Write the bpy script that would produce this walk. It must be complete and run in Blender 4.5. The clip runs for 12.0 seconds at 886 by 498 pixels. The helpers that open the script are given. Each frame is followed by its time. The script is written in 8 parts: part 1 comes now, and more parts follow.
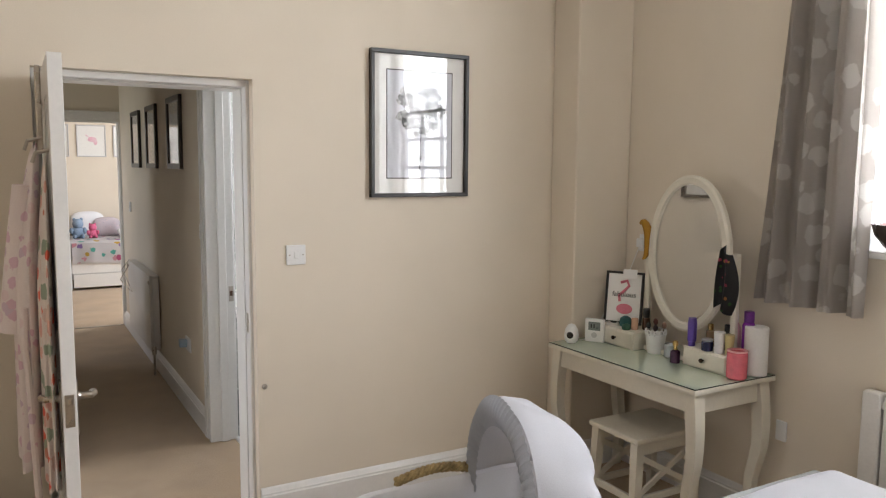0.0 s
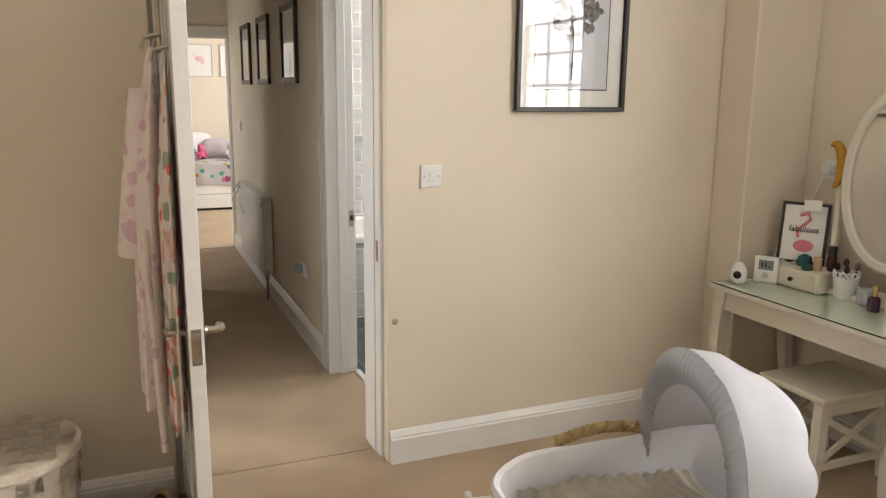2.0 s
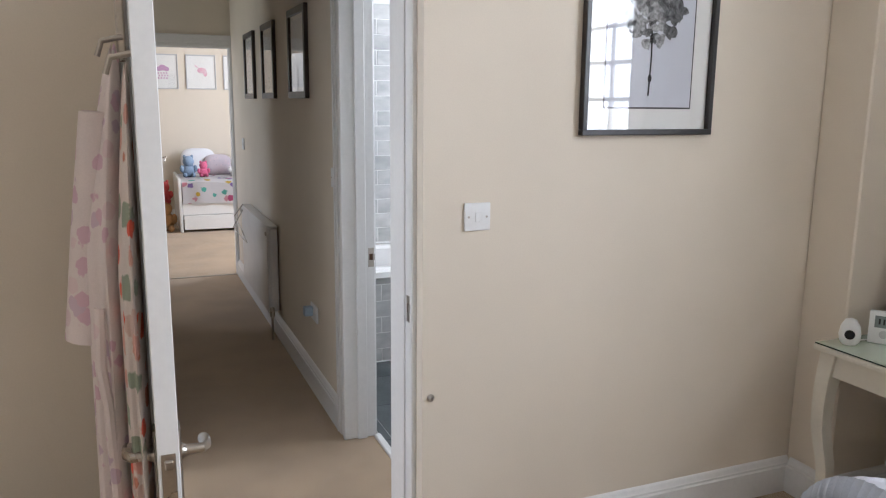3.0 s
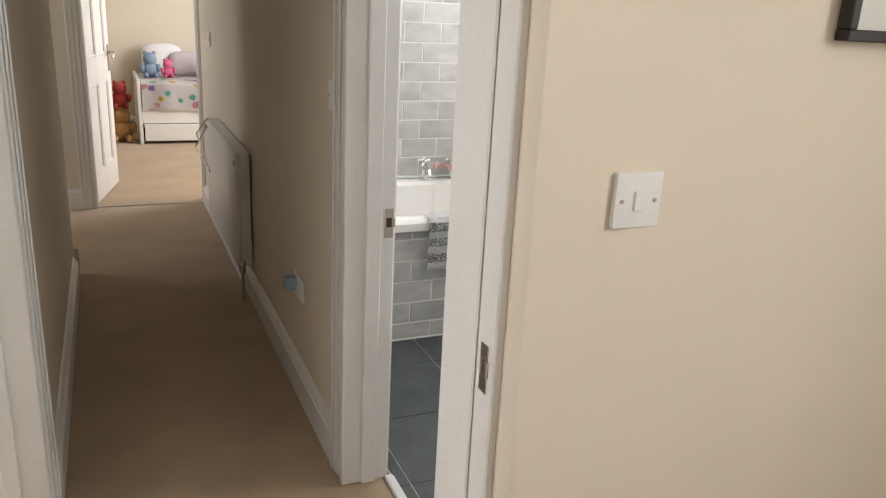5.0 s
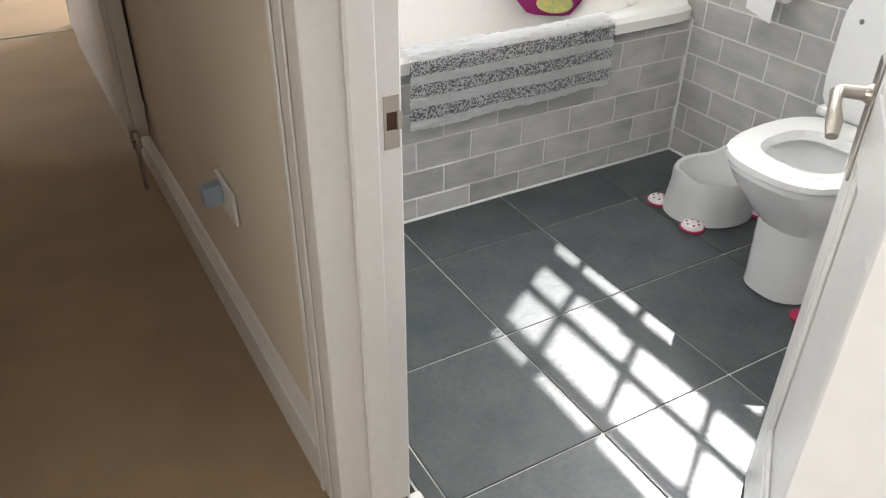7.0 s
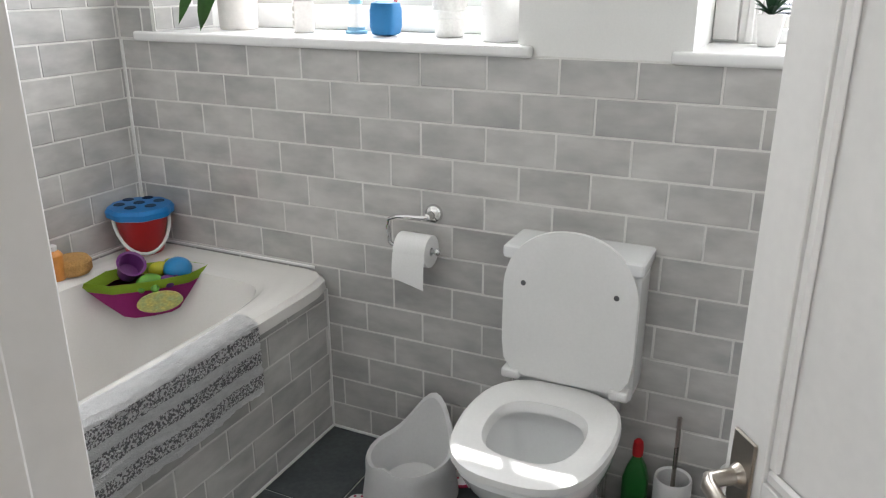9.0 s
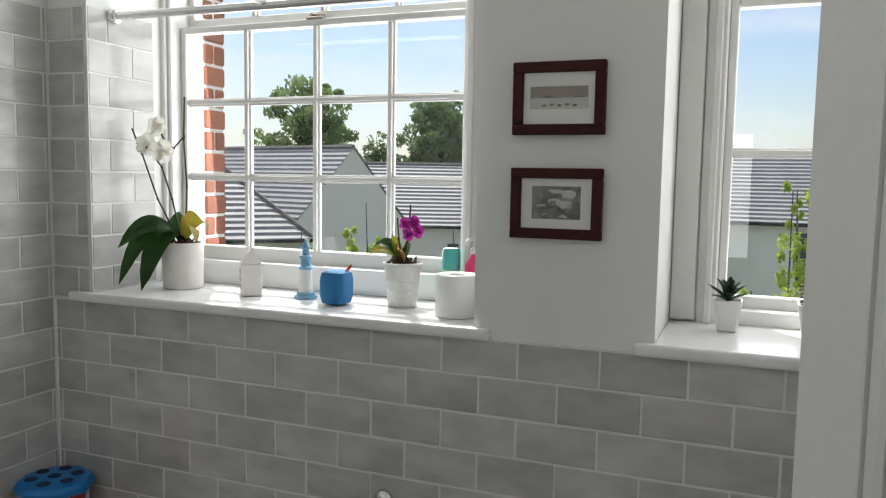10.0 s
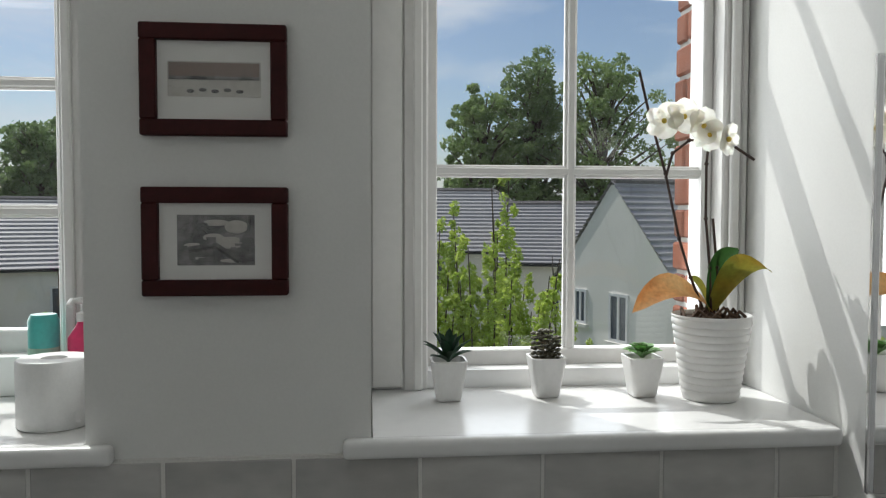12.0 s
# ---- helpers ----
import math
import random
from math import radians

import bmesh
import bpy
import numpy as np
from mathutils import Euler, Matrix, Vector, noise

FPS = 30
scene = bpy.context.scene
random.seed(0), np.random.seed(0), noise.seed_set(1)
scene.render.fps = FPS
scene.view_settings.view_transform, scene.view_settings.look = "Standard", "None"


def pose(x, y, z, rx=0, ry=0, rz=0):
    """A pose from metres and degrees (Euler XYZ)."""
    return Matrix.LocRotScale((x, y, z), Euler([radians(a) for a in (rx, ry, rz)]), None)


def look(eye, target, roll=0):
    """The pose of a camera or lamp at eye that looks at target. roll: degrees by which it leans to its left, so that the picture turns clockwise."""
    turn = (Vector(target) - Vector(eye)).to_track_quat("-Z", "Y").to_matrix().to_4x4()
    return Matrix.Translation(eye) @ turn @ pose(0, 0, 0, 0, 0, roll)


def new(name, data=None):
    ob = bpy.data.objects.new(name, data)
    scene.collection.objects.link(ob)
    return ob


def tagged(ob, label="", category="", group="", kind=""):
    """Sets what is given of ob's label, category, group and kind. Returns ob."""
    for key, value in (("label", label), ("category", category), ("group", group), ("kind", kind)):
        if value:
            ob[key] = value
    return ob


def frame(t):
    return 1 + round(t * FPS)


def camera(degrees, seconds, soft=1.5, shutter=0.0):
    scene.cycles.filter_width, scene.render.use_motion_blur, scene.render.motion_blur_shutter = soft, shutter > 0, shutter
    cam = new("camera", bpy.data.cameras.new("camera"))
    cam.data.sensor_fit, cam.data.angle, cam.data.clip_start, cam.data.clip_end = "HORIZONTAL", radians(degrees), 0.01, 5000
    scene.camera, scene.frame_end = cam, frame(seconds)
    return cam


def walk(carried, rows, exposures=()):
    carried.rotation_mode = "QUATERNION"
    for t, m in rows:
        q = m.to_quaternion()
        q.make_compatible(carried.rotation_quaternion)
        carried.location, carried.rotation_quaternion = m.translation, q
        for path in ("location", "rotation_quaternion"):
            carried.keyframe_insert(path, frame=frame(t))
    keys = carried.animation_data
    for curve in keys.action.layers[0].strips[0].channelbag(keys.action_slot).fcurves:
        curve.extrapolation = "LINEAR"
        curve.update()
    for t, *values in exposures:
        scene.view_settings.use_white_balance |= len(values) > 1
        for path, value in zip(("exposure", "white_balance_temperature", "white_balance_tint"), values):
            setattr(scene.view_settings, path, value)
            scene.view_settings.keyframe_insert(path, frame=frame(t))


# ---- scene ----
cam = camera(59.9, 12.0, soft=1.2)
METRES, EYE, TILT, LEAN, TURN = 5.0, 1.55, 0.0, 0.0, -29.5
ROWS = [
    (0.0, 0.0, 0.0, 0.0, 0.05, -6.17, -0.43),
    (0.5, -0.0031, 0.0045, -0.003, 6.26, -8.29, -0.24),
    (1.0, -0.0085, 0.0219, -0.0103, 6.26, -10.91, -0.15),
    (1.5, -0.0248, 0.0447, -0.0137, 5.58, -12.11, -0.22),
    (2.0, -0.0477, 0.0778, -0.0135, 6.96, -11.61, -0.58),
    (2.5, -0.0646, 0.1347, -0.0087, 8.55, -10.72, -0.83),
    (4.5, -0.1639, 0.3752, -0.0175, 0.73, -13.27, 0.59),
    (5.0, -0.1623, 0.43, -0.0248, 6.59, -17.47, -2.82),
    (5.5, -0.1663, 0.4799, -0.0349, 18.08, -24.58, -3.42),
    (6.0, -0.1882, 0.5341, -0.0437, 20.15, -29.69, -1.49),
    (6.5, -0.2086, 0.5868, -0.0529, 12.71, -32.62, -1.26),
    (8.5, -0.239, 0.7431, -0.0316, -32.41, -26.26, 0.04),
    (9.0, -0.242, 0.7631, -0.0224, -35.09, -19.48, 0.02),
    (9.5, -0.2339, 0.7776, -0.0043, -37.15, -12.72, -0.51),
    (10.0, -0.224, 0.7915, 0.017, -38.72, -5.25, -0.93),
    (10.5, -0.211, 0.8008, 0.0274, -40.8, 0.64, -0.83),
    (11.0, -0.1916, 0.8264, 0.0238, -47.28, 0.71, -0.86),
    (11.5, -0.1692, 0.8575, 0.0174, -56.0, -1.2, -0.52),
    (12.0, -0.1449, 0.8796, 0.0142, -66.07, -2.51, -0.12),
]
walk(cam, [(t, pose(0, 0, EYE, TILT, LEAN, TURN) @ pose(METRES * x, METRES * y, METRES * z, 90 + pitch, roll, yaw)) for t, x, y, z, yaw, pitch, roll in ROWS],
     exposures=[(0.0, 1.15, 6000, 11), (0.5, 1.2, 5500, 11), (1.0, 1.3, 6700, 10), (1.5, 1.35, 7700, 9), (2.0, 1.35, 6500, 10), (2.5, 1.3, 5500, 11), (4.5, 1.2, 5500, 12), (5.0, 1.25, 6400, 11), (5.5, 1.3, 6800, 12), (6.0, 1.5, 6500, 11), (6.5, 1.7, 6300, 11),
                (8.5, 1.35, 6100, 12), (9.0, 0.95, 6100, 11), (9.5, 0.32, 6200, 10), (10.0, -0.25, 6200, 8), (10.5, -0.85, 6100, 7), (11.0, -0.88, 6100, 6), (12.0, -0.78, 6100, 7)])

# ---- light ----
SUN_WAY = Vector((-1.0, -0.66, -1.65)).normalized()
world = bpy.data.worlds.new("world")
scene.world = world
world.use_nodes = True
wn = world.node_tree.nodes
sky = wn.new("ShaderNodeTexSky")
sky.sky_type, sky.sun_disc = "NISHITA", False
sky.sun_elevation = math.asin(-SUN_WAY.z)
sky.sun_rotation = math.atan2(-SUN_WAY.x, -SUN_WAY.y)
sky.altitude, sky.air_density, sky.dust_density, sky.ozone_density = 50, 1.0, 1.2, 1.0
# thin bright haze and wisps of cloud over the sky
coord = wn.new("ShaderNodeTexCoord")
cmap = wn.new("ShaderNodeMapping")
cmap.inputs["Scale"].default_value = (1.2, 1.2, 4.5)
cloud = wn.new("ShaderNodeTexNoise")
cloud.inputs["Scale"].default_value, cloud.inputs["Detail"].default_value, cloud.inputs["Roughness"].default_value = 2.2, 6, 0.55
cramp = wn.new("ShaderNodeValToRGB")
cramp.color_ramp.elements[0].position, cramp.color_ramp.elements[1].position = 0.40, 0.72
cmix = wn.new("ShaderNodeMix")
cmix.data_type = "RGBA"
cmix.inputs[7].default_value = (8.0, 8.2, 8.6, 1)
wl = world.node_tree.links
wl.new(coord.outputs["Generated"], cmap.inputs["Vector"])
wl.new(cmap.outputs["Vector"], cloud.inputs["Vector"])
wl.new(cloud.outputs["Fac"], cramp.inputs["Fac"])
wl.new(cramp.outputs["Color"], cmix.inputs[0])
wl.new(sky.outputs["Color"], cmix.inputs[6])
wl.new(cmix.outputs[2], wn["Background"].inputs["Color"])
wn["Background"].inputs["Strength"].default_value = 0.15

sun = new("sun", bpy.data.lights.new("sun", "SUN"))
sun.data.energy, sun.data.angle, sun.data.color = 5.0, radians(0.55), (1.0, 0.95, 0.87)
sun.rotation_euler = SUN_WAY.to_track_quat("-Z", "Y").to_euler()


def window_light(name, at, way, wide, high, watts, colour=(1.0, 0.97, 0.93)):
    """Sky light in the opening of a window."""
    ob = new(name, bpy.data.lights.new(name, "AREA"))
    ob.data.shape, ob.data.size, ob.data.size_y = "RECTANGLE", wide, high
    ob.data.energy, ob.data.color = watts, colour
    ob.matrix_world = look(at, Vector(at) + Vector(way))
    return ob


window_light("light_bedroom_window", (3.02, 1.0, 2.0), (-1, 0, -0.05), 1.4, 1.5, 46)
window_light("light_bathroom_window", (3.22, 5.27, 2.1), (-1, 0, -0.1), 1.1, 1.5, 27)
window_light("light_bathroom_window_narrow", (3.22, 3.77, 2.1), (-1, 0, -0.1), 0.6, 1.5, 13)
# the next two are added fills at unseen openings, brightening far room and corridor
window_light("light_far_bedroom_fill", (2.65, 9.2, 1.7), (-1, 0.1, -0.05), 1.3, 1.4, 30)
window_light("light_side_room_fill", (-2.3, 4.6, 1.6), (1, 0, -0.05), 1.2, 1.3, 22)
window_light("light_landing_window", (-1.45, 7.2, 1.5), (1, -0.1, -0.1), 0.75, 1.1, 3)

# ---- materials ----
def mat(name, colour, rough=0.6, metal=0.0, vary=0.06, scale=6.0, fine=120.0, bump=0.08, depth=0.002, clear=0.0, sheen=0.0, trans=0.0, tint=None, piece=0.0, subsurface=0.0, drift=0.0):
    """A surface with broad stains, fine grain and relief, in metres. tint: a second colour that the broad noise brings in. piece: change from piece to piece."""
    m = bpy.data.materials.new(name)
    m.use_nodes = True
    n, l = m.node_tree.nodes, m.node_tree.links
    b = n["Principled BSDF"]
    b.inputs["Roughness"].default_value, b.inputs["Metallic"].default_value = rough, metal
    b.inputs["Coat Weight"].default_value, b.inputs["Sheen Weight"].default_value = clear, sheen
    b.inputs["Transmission Weight"].default_value = trans
    b.inputs["Subsurface Weight"].default_value = subsurface
    co = n.new("ShaderNodeTexCoord")
    broad, grain = n.new("ShaderNodeTexNoise"), n.new("ShaderNodeTexNoise")
    for node, s, d in ((broad, scale, 5), (grain, fine, 3)):
        node.inputs["Scale"].default_value, node.inputs["Detail"].default_value = s, d
        l.new(co.outputs["Object"], node.inputs["Vector"])
    c2 = tint or [c * (1 - 2.2 * vary) for c in colour]
    mix = n.new("ShaderNodeMix")
    mix.data_type = "RGBA"
    mix.inputs[6].default_value, mix.inputs[7].default_value = (*colour, 1), (*c2, 1)
    ramp = n.new("ShaderNodeMapRange")
    ramp.inputs[1].default_value, ramp.inputs[2].default_value = 0.35, 0.7
    l.new(broad.outputs["Fac"], ramp.inputs[0])
    l.new(ramp.outputs[0], mix.inputs[0])
    hsv = n.new("ShaderNodeHueSaturation")
    val = n.new("ShaderNodeMapRange")
    val.inputs[1].default_value, val.inputs[2].default_value = 0.3, 0.7
    val.inputs[3].default_value, val.inputs[4].default_value = 1 - vary, 1 + vary
    l.new(grain.outputs["Fac"], val.inputs[0])
    l.new(mix.outputs[2], hsv.inputs["Color"])
    if piece:
        info = n.new("ShaderNodeObjectInfo")
        each, times = n.new("ShaderNodeMapRange"), n.new("ShaderNodeMath")
        each.inputs[3].default_value, each.inputs[4].default_value = 1 - piece, 1 + piece
        times.operation = "MULTIPLY"
        l.new(info.outputs["Random"], each.inputs[0])
        l.new(each.outputs[0], times.inputs[0])
        l.new(val.outputs[0], times.inputs[1])
        l.new(times.outputs[0], hsv.inputs["Value"])
        if drift:
            # each piece takes its own stretch of the pattern, drawn out along its length
            far, plus, along = n.new("ShaderNodeMath"), n.new("ShaderNodeVectorMath"), n.new("ShaderNodeMapping")
            far.operation, far.inputs[1].default_value = "MULTIPLY", drift * 10
            along.inputs["Scale"].default_value = (0.55, 1, 1.25)
            l.new(info.outputs["Random"], far.inputs[0])
            l.new(co.outputs["Object"], along.inputs["Vector"])
            l.new(along.outputs[0], plus.inputs[0])
            l.new(far.outputs[0], plus.inputs[1])
            l.new(plus.outputs[0], broad.inputs["Vector"])
            l.new(plus.outputs[0], grain.inputs["Vector"])
    else:
        l.new(val.outputs[0], hsv.inputs["Value"])
    l.new(hsv.outputs["Color"], b.inputs["Base Color"])
    rr = n.new("ShaderNodeMapRange")
    rr.inputs[3].default_value, rr.inputs[4].default_value = max(0.02, rough * 0.85), min(1, rough * 1.15)
    l.new(broad.outputs["Fac"], rr.inputs[0])
    l.new(rr.outputs[0], b.inputs["Roughness"])
    if bump:
        bp = n.new("ShaderNodeBump")
        bp.inputs["Strength"].default_value, bp.inputs["Distance"].default_value = bump, depth
        l.new(grain.outputs["Fac"], bp.inputs["Height"])
        l.new(bp.outputs["Normal"], b.inputs["Normal"])
    return m


def spotted(name, ground, colours, scale, size=0.32, rough=0.8, bump=0.1, reach=0.0):
    """Cloth with printed blots of several colours on a ground."""
    m = mat(name, ground, rough, vary=0.03, bump=bump, fine=300)
    n, l = m.node_tree.nodes, m.node_tree.links
    co = n.new("ShaderNodeTexCoord")
    warp = n.new("ShaderNodeTexNoise")
    warp.inputs["Scale"].default_value = scale * 2.5
    vm = n.new("ShaderNodeVectorMath")
    vm.operation = "MULTIPLY_ADD"
    vm.inputs[1].default_value = (0.35 / scale,) * 3
    l.new(co.outputs["Object"], warp.inputs["Vector"])
    l.new(warp.outputs["Color"], vm.inputs[0])
    l.new(co.outputs["Object"], vm.inputs[2])
    v = n.new("ShaderNodeTexVoronoi")
    v.inputs["Scale"].default_value = scale
    l.new(vm.outputs[0], v.inputs["Vector"])
    less = n.new("ShaderNodeMapRange")
    less.inputs[1].default_value, less.inputs[2].default_value = size, size - 0.05
    l.new(v.outputs["Distance"], less.inputs[0])
    ramp = n.new("ShaderNodeValToRGB")
    ramp.color_ramp.interpolation = "CONSTANT"
    e = ramp.color_ramp.elements
    while len(e) < len(colours):
        e.new(0.5)
    for i, c in enumerate(colours):
        e[i].position, e[i].color = i / len(colours), (*c, 1)
    sep = n.new("ShaderNodeSeparateColor")
    l.new(v.outputs["Color"], sep.inputs[0])
    l.new(sep.outputs[0], ramp.inputs["Fac"])
    mx = n.new("ShaderNodeMix")
    mx.data_type = "RGBA"
    b = n["Principled BSDF"]
    old = b.inputs["Base Color"].links[0].from_socket
    l.new(less.outputs[0], mx.inputs[0])
    l.new(old, mx.inputs[6])
    l.new(ramp.outputs["Color"], mx.inputs[7])
    l.new(mx.outputs[2], b.inputs["Base Color"])
    return m


def glass(name, colour=(1, 1, 1), rough=0.0, clear=True):
    m = bpy.data.materials.new(name)
    m.use_nodes = True
    n, l = m.node_tree.nodes, m.node_tree.links
    if clear:
        n.remove(n["Principled BSDF"])
        t, g, x, f, pw = (n.new(k) for k in ("ShaderNodeBsdfTransparent", "ShaderNodeBsdfGlossy", "ShaderNodeMixShader", "ShaderNodeLayerWeight", "ShaderNodeMath"))
        fa = n.new("ShaderNodeMath")
        t.inputs["Color"].default_value = (*colour, 1)
        g.inputs["Roughness"].default_value = rough
        f.inputs["Blend"].default_value = 0.5
        pw.operation, fa.operation = "POWER", "MULTIPLY_ADD"
        pw.inputs[1].default_value, fa.inputs[1].default_value, fa.inputs[2].default_value = 5.0, 0.9, 0.04
        l.new(f.outputs["Facing"], pw.inputs[0])
        l.new(pw.outputs[0], fa.inputs[0])
        l.new(fa.outputs[0], x.inputs[0])
        l.new(t.outputs[0], x.inputs[1])
        l.new(g.outputs[0], x.inputs[2])
        l.new(x.outputs[0], n["Material Output"].inputs[0])
    else:
        b = n["Principled BSDF"]
        b.inputs["Base Color"].default_value, b.inputs["Roughness"].default_value = (*colour, 1), rough
        b.inputs["Transmission Weight"].default_value = 1.0
    return m


def shine_through(m, share):
    """Thin petals and leaves let light through."""
    n, l = m.node_tree.nodes, m.node_tree.links
    tr, mx = n.new("ShaderNodeBsdfTranslucent"), n.new("ShaderNodeMixShader")
    mx.inputs[0].default_value = share
    l.new(n["Principled BSDF"].inputs["Base Color"].links[0].from_socket, tr.inputs["Color"])
    l.new(n["Principled BSDF"].outputs[0], mx.inputs[1])
    l.new(tr.outputs[0], mx.inputs[2])
    l.new(mx.outputs[0], n["Material Output"].inputs[0])


M_CREAM = mat("cream wall paint", (0.745, 0.665, 0.55), 0.75, vary=0.02, scale=2.5, fine=220, bump=0.06)
M_WHITEWALL = mat("white bathroom wall paint", (0.78, 0.78, 0.76), 0.7, vary=0.015, scale=2.5, fine=220, bump=0.06)
M_CEIL = mat("white ceiling paint", (0.8, 0.79, 0.77), 0.8, vary=0.015, scale=2, fine=200, bump=0.05)
M_GLOSS = mat("white gloss woodwork", (0.78, 0.77, 0.75), 0.32, vary=0.02, scale=5, fine=60, bump=0.05, depth=0.001)
M_CARPET = mat("beige cut-pile carpet", (0.46, 0.325, 0.19), 0.95, vary=0.10, scale=3.0, fine=420, bump=0.7, depth=0.006, sheen=0.3)
M_SLATE = mat("dark grey slate tile", (0.075, 0.085, 0.088), 0.36, vary=0.16, scale=7, fine=70, bump=0.25, depth=0.003, tint=(0.045, 0.055, 0.06), piece=0.12)
M_GROUT = mat("pale grey grout", (0.74, 0.73, 0.70), 0.85, vary=0.05, fine=300, bump=0.2)
M_TILE = mat("grey glazed wall tile", (0.56, 0.55, 0.53), 0.12, vary=0.05, scale=11, fine=26, bump=0.10, depth=0.006, tint=(0.40, 0.395, 0.385), piece=0.10, drift=7.0)
M_GLASS = glass("window glass")
M_BRICK = mat("red brick", (0.34, 0.115, 0.06), 0.85, vary=0.12, scale=14, fine=160, bump=0.4, depth=0.004, tint=(0.24, 0.09, 0.055), piece=0.2)
M_STEEL = mat("brushed nickel", (0.50, 0.46, 0.41), 0.28, 1.0, vary=0.04, bump=0.03)
M_CHROME = mat("polished chrome", (0.75, 0.75, 0.75), 0.07, 1.0, vary=0.02, bump=0.0)

# ---- building helpers ----
def box(bm, x0, x1, y0, y1, z0, z1, bevel=0.0, seg=1):
    r = bmesh.ops.create_cube(bm, size=1, matrix=Matrix.Translation(((x0 + x1) / 2, (y0 + y1) / 2, (z0 + z1) / 2)) @ Matrix.Diagonal((abs(x1 - x0), abs(y1 - y0), abs(z1 - z0), 1)))
    if bevel:
        edges = {e for v in r["verts"] for e in v.link_edges}
        bmesh.ops.bevel(bm, geom=list(edges), offset=bevel, segments=seg, affect="EDGES", profile=0.6)
    return r["verts"]


def tube(bm, points, radius, sides=10, closed=False, radii=None):
    """A round bar along points."""
    pts = [Vector(p) for p in points]
    rings, n = [], len(pts)
    up = None
    for i, p in enumerate(pts):
        a, b = pts[max(i - 1, 0)], pts[min(i + 1, n - 1)]
        if closed:
            a, b = pts[i - 1], pts[(i + 1) % n]
        d = (b - a).normalized()
        if up is None:
            up = d.orthogonal().normalized()
        up = (up - d * up.dot(d)).normalized()
        side = d.cross(up)
        r = radii[i] if radii else radius
        rings.append([bm.verts.new(p + r * (math.cos(2 * math.pi * k / sides) * up + math.sin(2 * math.pi * k / sides) * side)) for k in range(sides)])
    for i in range(n if closed else n - 1):
        u, v = rings[i], rings[(i + 1) % n]
        for k in range(sides):
            bm.faces.new((u[k], u[(k + 1) % sides], v[(k + 1) % sides], v[k]))
    if not closed:
        bm.faces.new(rings[0][::-1])
        bm.faces.new(rings[-1])


def lathe(bm, profile, sides=28, at=(0, 0, 0), turn=None):
    """A turned body from (radius, height) pairs round z, moved by turn."""
    m = Matrix.Translation(at) @ (turn or Matrix())
    rings = []
    for r, z in profile:
        if r < 1e-5:
            rings.append([bm.verts.new(m @ Vector((0, 0, z)))])
        else:
            rings.append([bm.verts.new(m @ Vector((r * math.cos(2 * math.pi * k / sides), r * math.sin(2 * math.pi * k / sides), z))) for k in range(sides)])
    for u, v in zip(rings, rings[1:]):
        for k in range(sides):
            j = (k + 1) % sides
            if len(u) == 1 and len(v) == 1:
                continue
            if len(u) == 1:
                bm.faces.new((u[0], v[j], v[k]))
            elif len(v) == 1:
                bm.faces.new((u[k], u[j], v[0]))
            else:
                bm.faces.new((u[k], u[j], v[j], v[k]))


def sheet(bm, fn, nu, nv, closed_u=False):
    """A grid of faces through fn(u, v), u and v from 0 to 1."""
    g = [[bm.verts.new(fn(i / nu, j / nv)) for j in range(nv + 1)] for i in range(nu if closed_u else nu + 1)]
    for i in range(nu):
        for j in range(nv):
            a, b = g[i], g[(i + 1) % len(g)]
            bm.faces.new((a[j], b[j], b[j + 1], a[j + 1]))
    return g


def ball(bm, at, r, squash=(1, 1, 1), seg=16):
    bmesh.ops.create_uvsphere(bm, u_segments=seg, v_segments=max(6, seg * 2 // 3), radius=r, matrix=Matrix.Translation(at) @ Matrix.Diagonal((*squash, 1)))


def mesh_of(name, bm, material, smooth=True, thick=0.0):
    if thick:
        bmesh.ops.solidify(bm, geom=bm.faces[:], thickness=thick)
    bmesh.ops.recalc_face_normals(bm, faces=bm.faces[:])
    me = bpy.data.meshes.new(name)
    bm.to_mesh(me)
    bm.free()
    for m in (material if isinstance(material, (list, tuple)) else [material]):
        me.materials.append(m)
    if smooth:
        me.shade_smooth()
        me.set_sharp_from_angle(angle=radians(35))
    return me


def part(name, bm, material, parent=None, label="", smooth=True, at=None, thick=0.0):
    ob = new(name, mesh_of(name, bm, material, smooth, thick))
    if parent:
        ob.parent = parent
    if at is not None:
        ob.matrix_basis = at
    return tagged(ob, label)


def thing(name, label, category, at=(0, 0, 0), rz=0, group=""):
    ob = new(name)
    ob.empty_display_size = 0.05
    ob.matrix_basis = pose(*at, 0, 0, rz)
    return tagged(ob, label, category, group)


def structure(ob, label="", category=""):
    return tagged(ob, label, category, kind="structure")


def boxes(name, rows, material, parent=None, bevel=0.0, label="", seg=1, at=None):
    bm = bmesh.new()
    for r in rows:
        box(bm, *r, bevel, seg)
    return part(name, bm, material, parent, label, at=at)


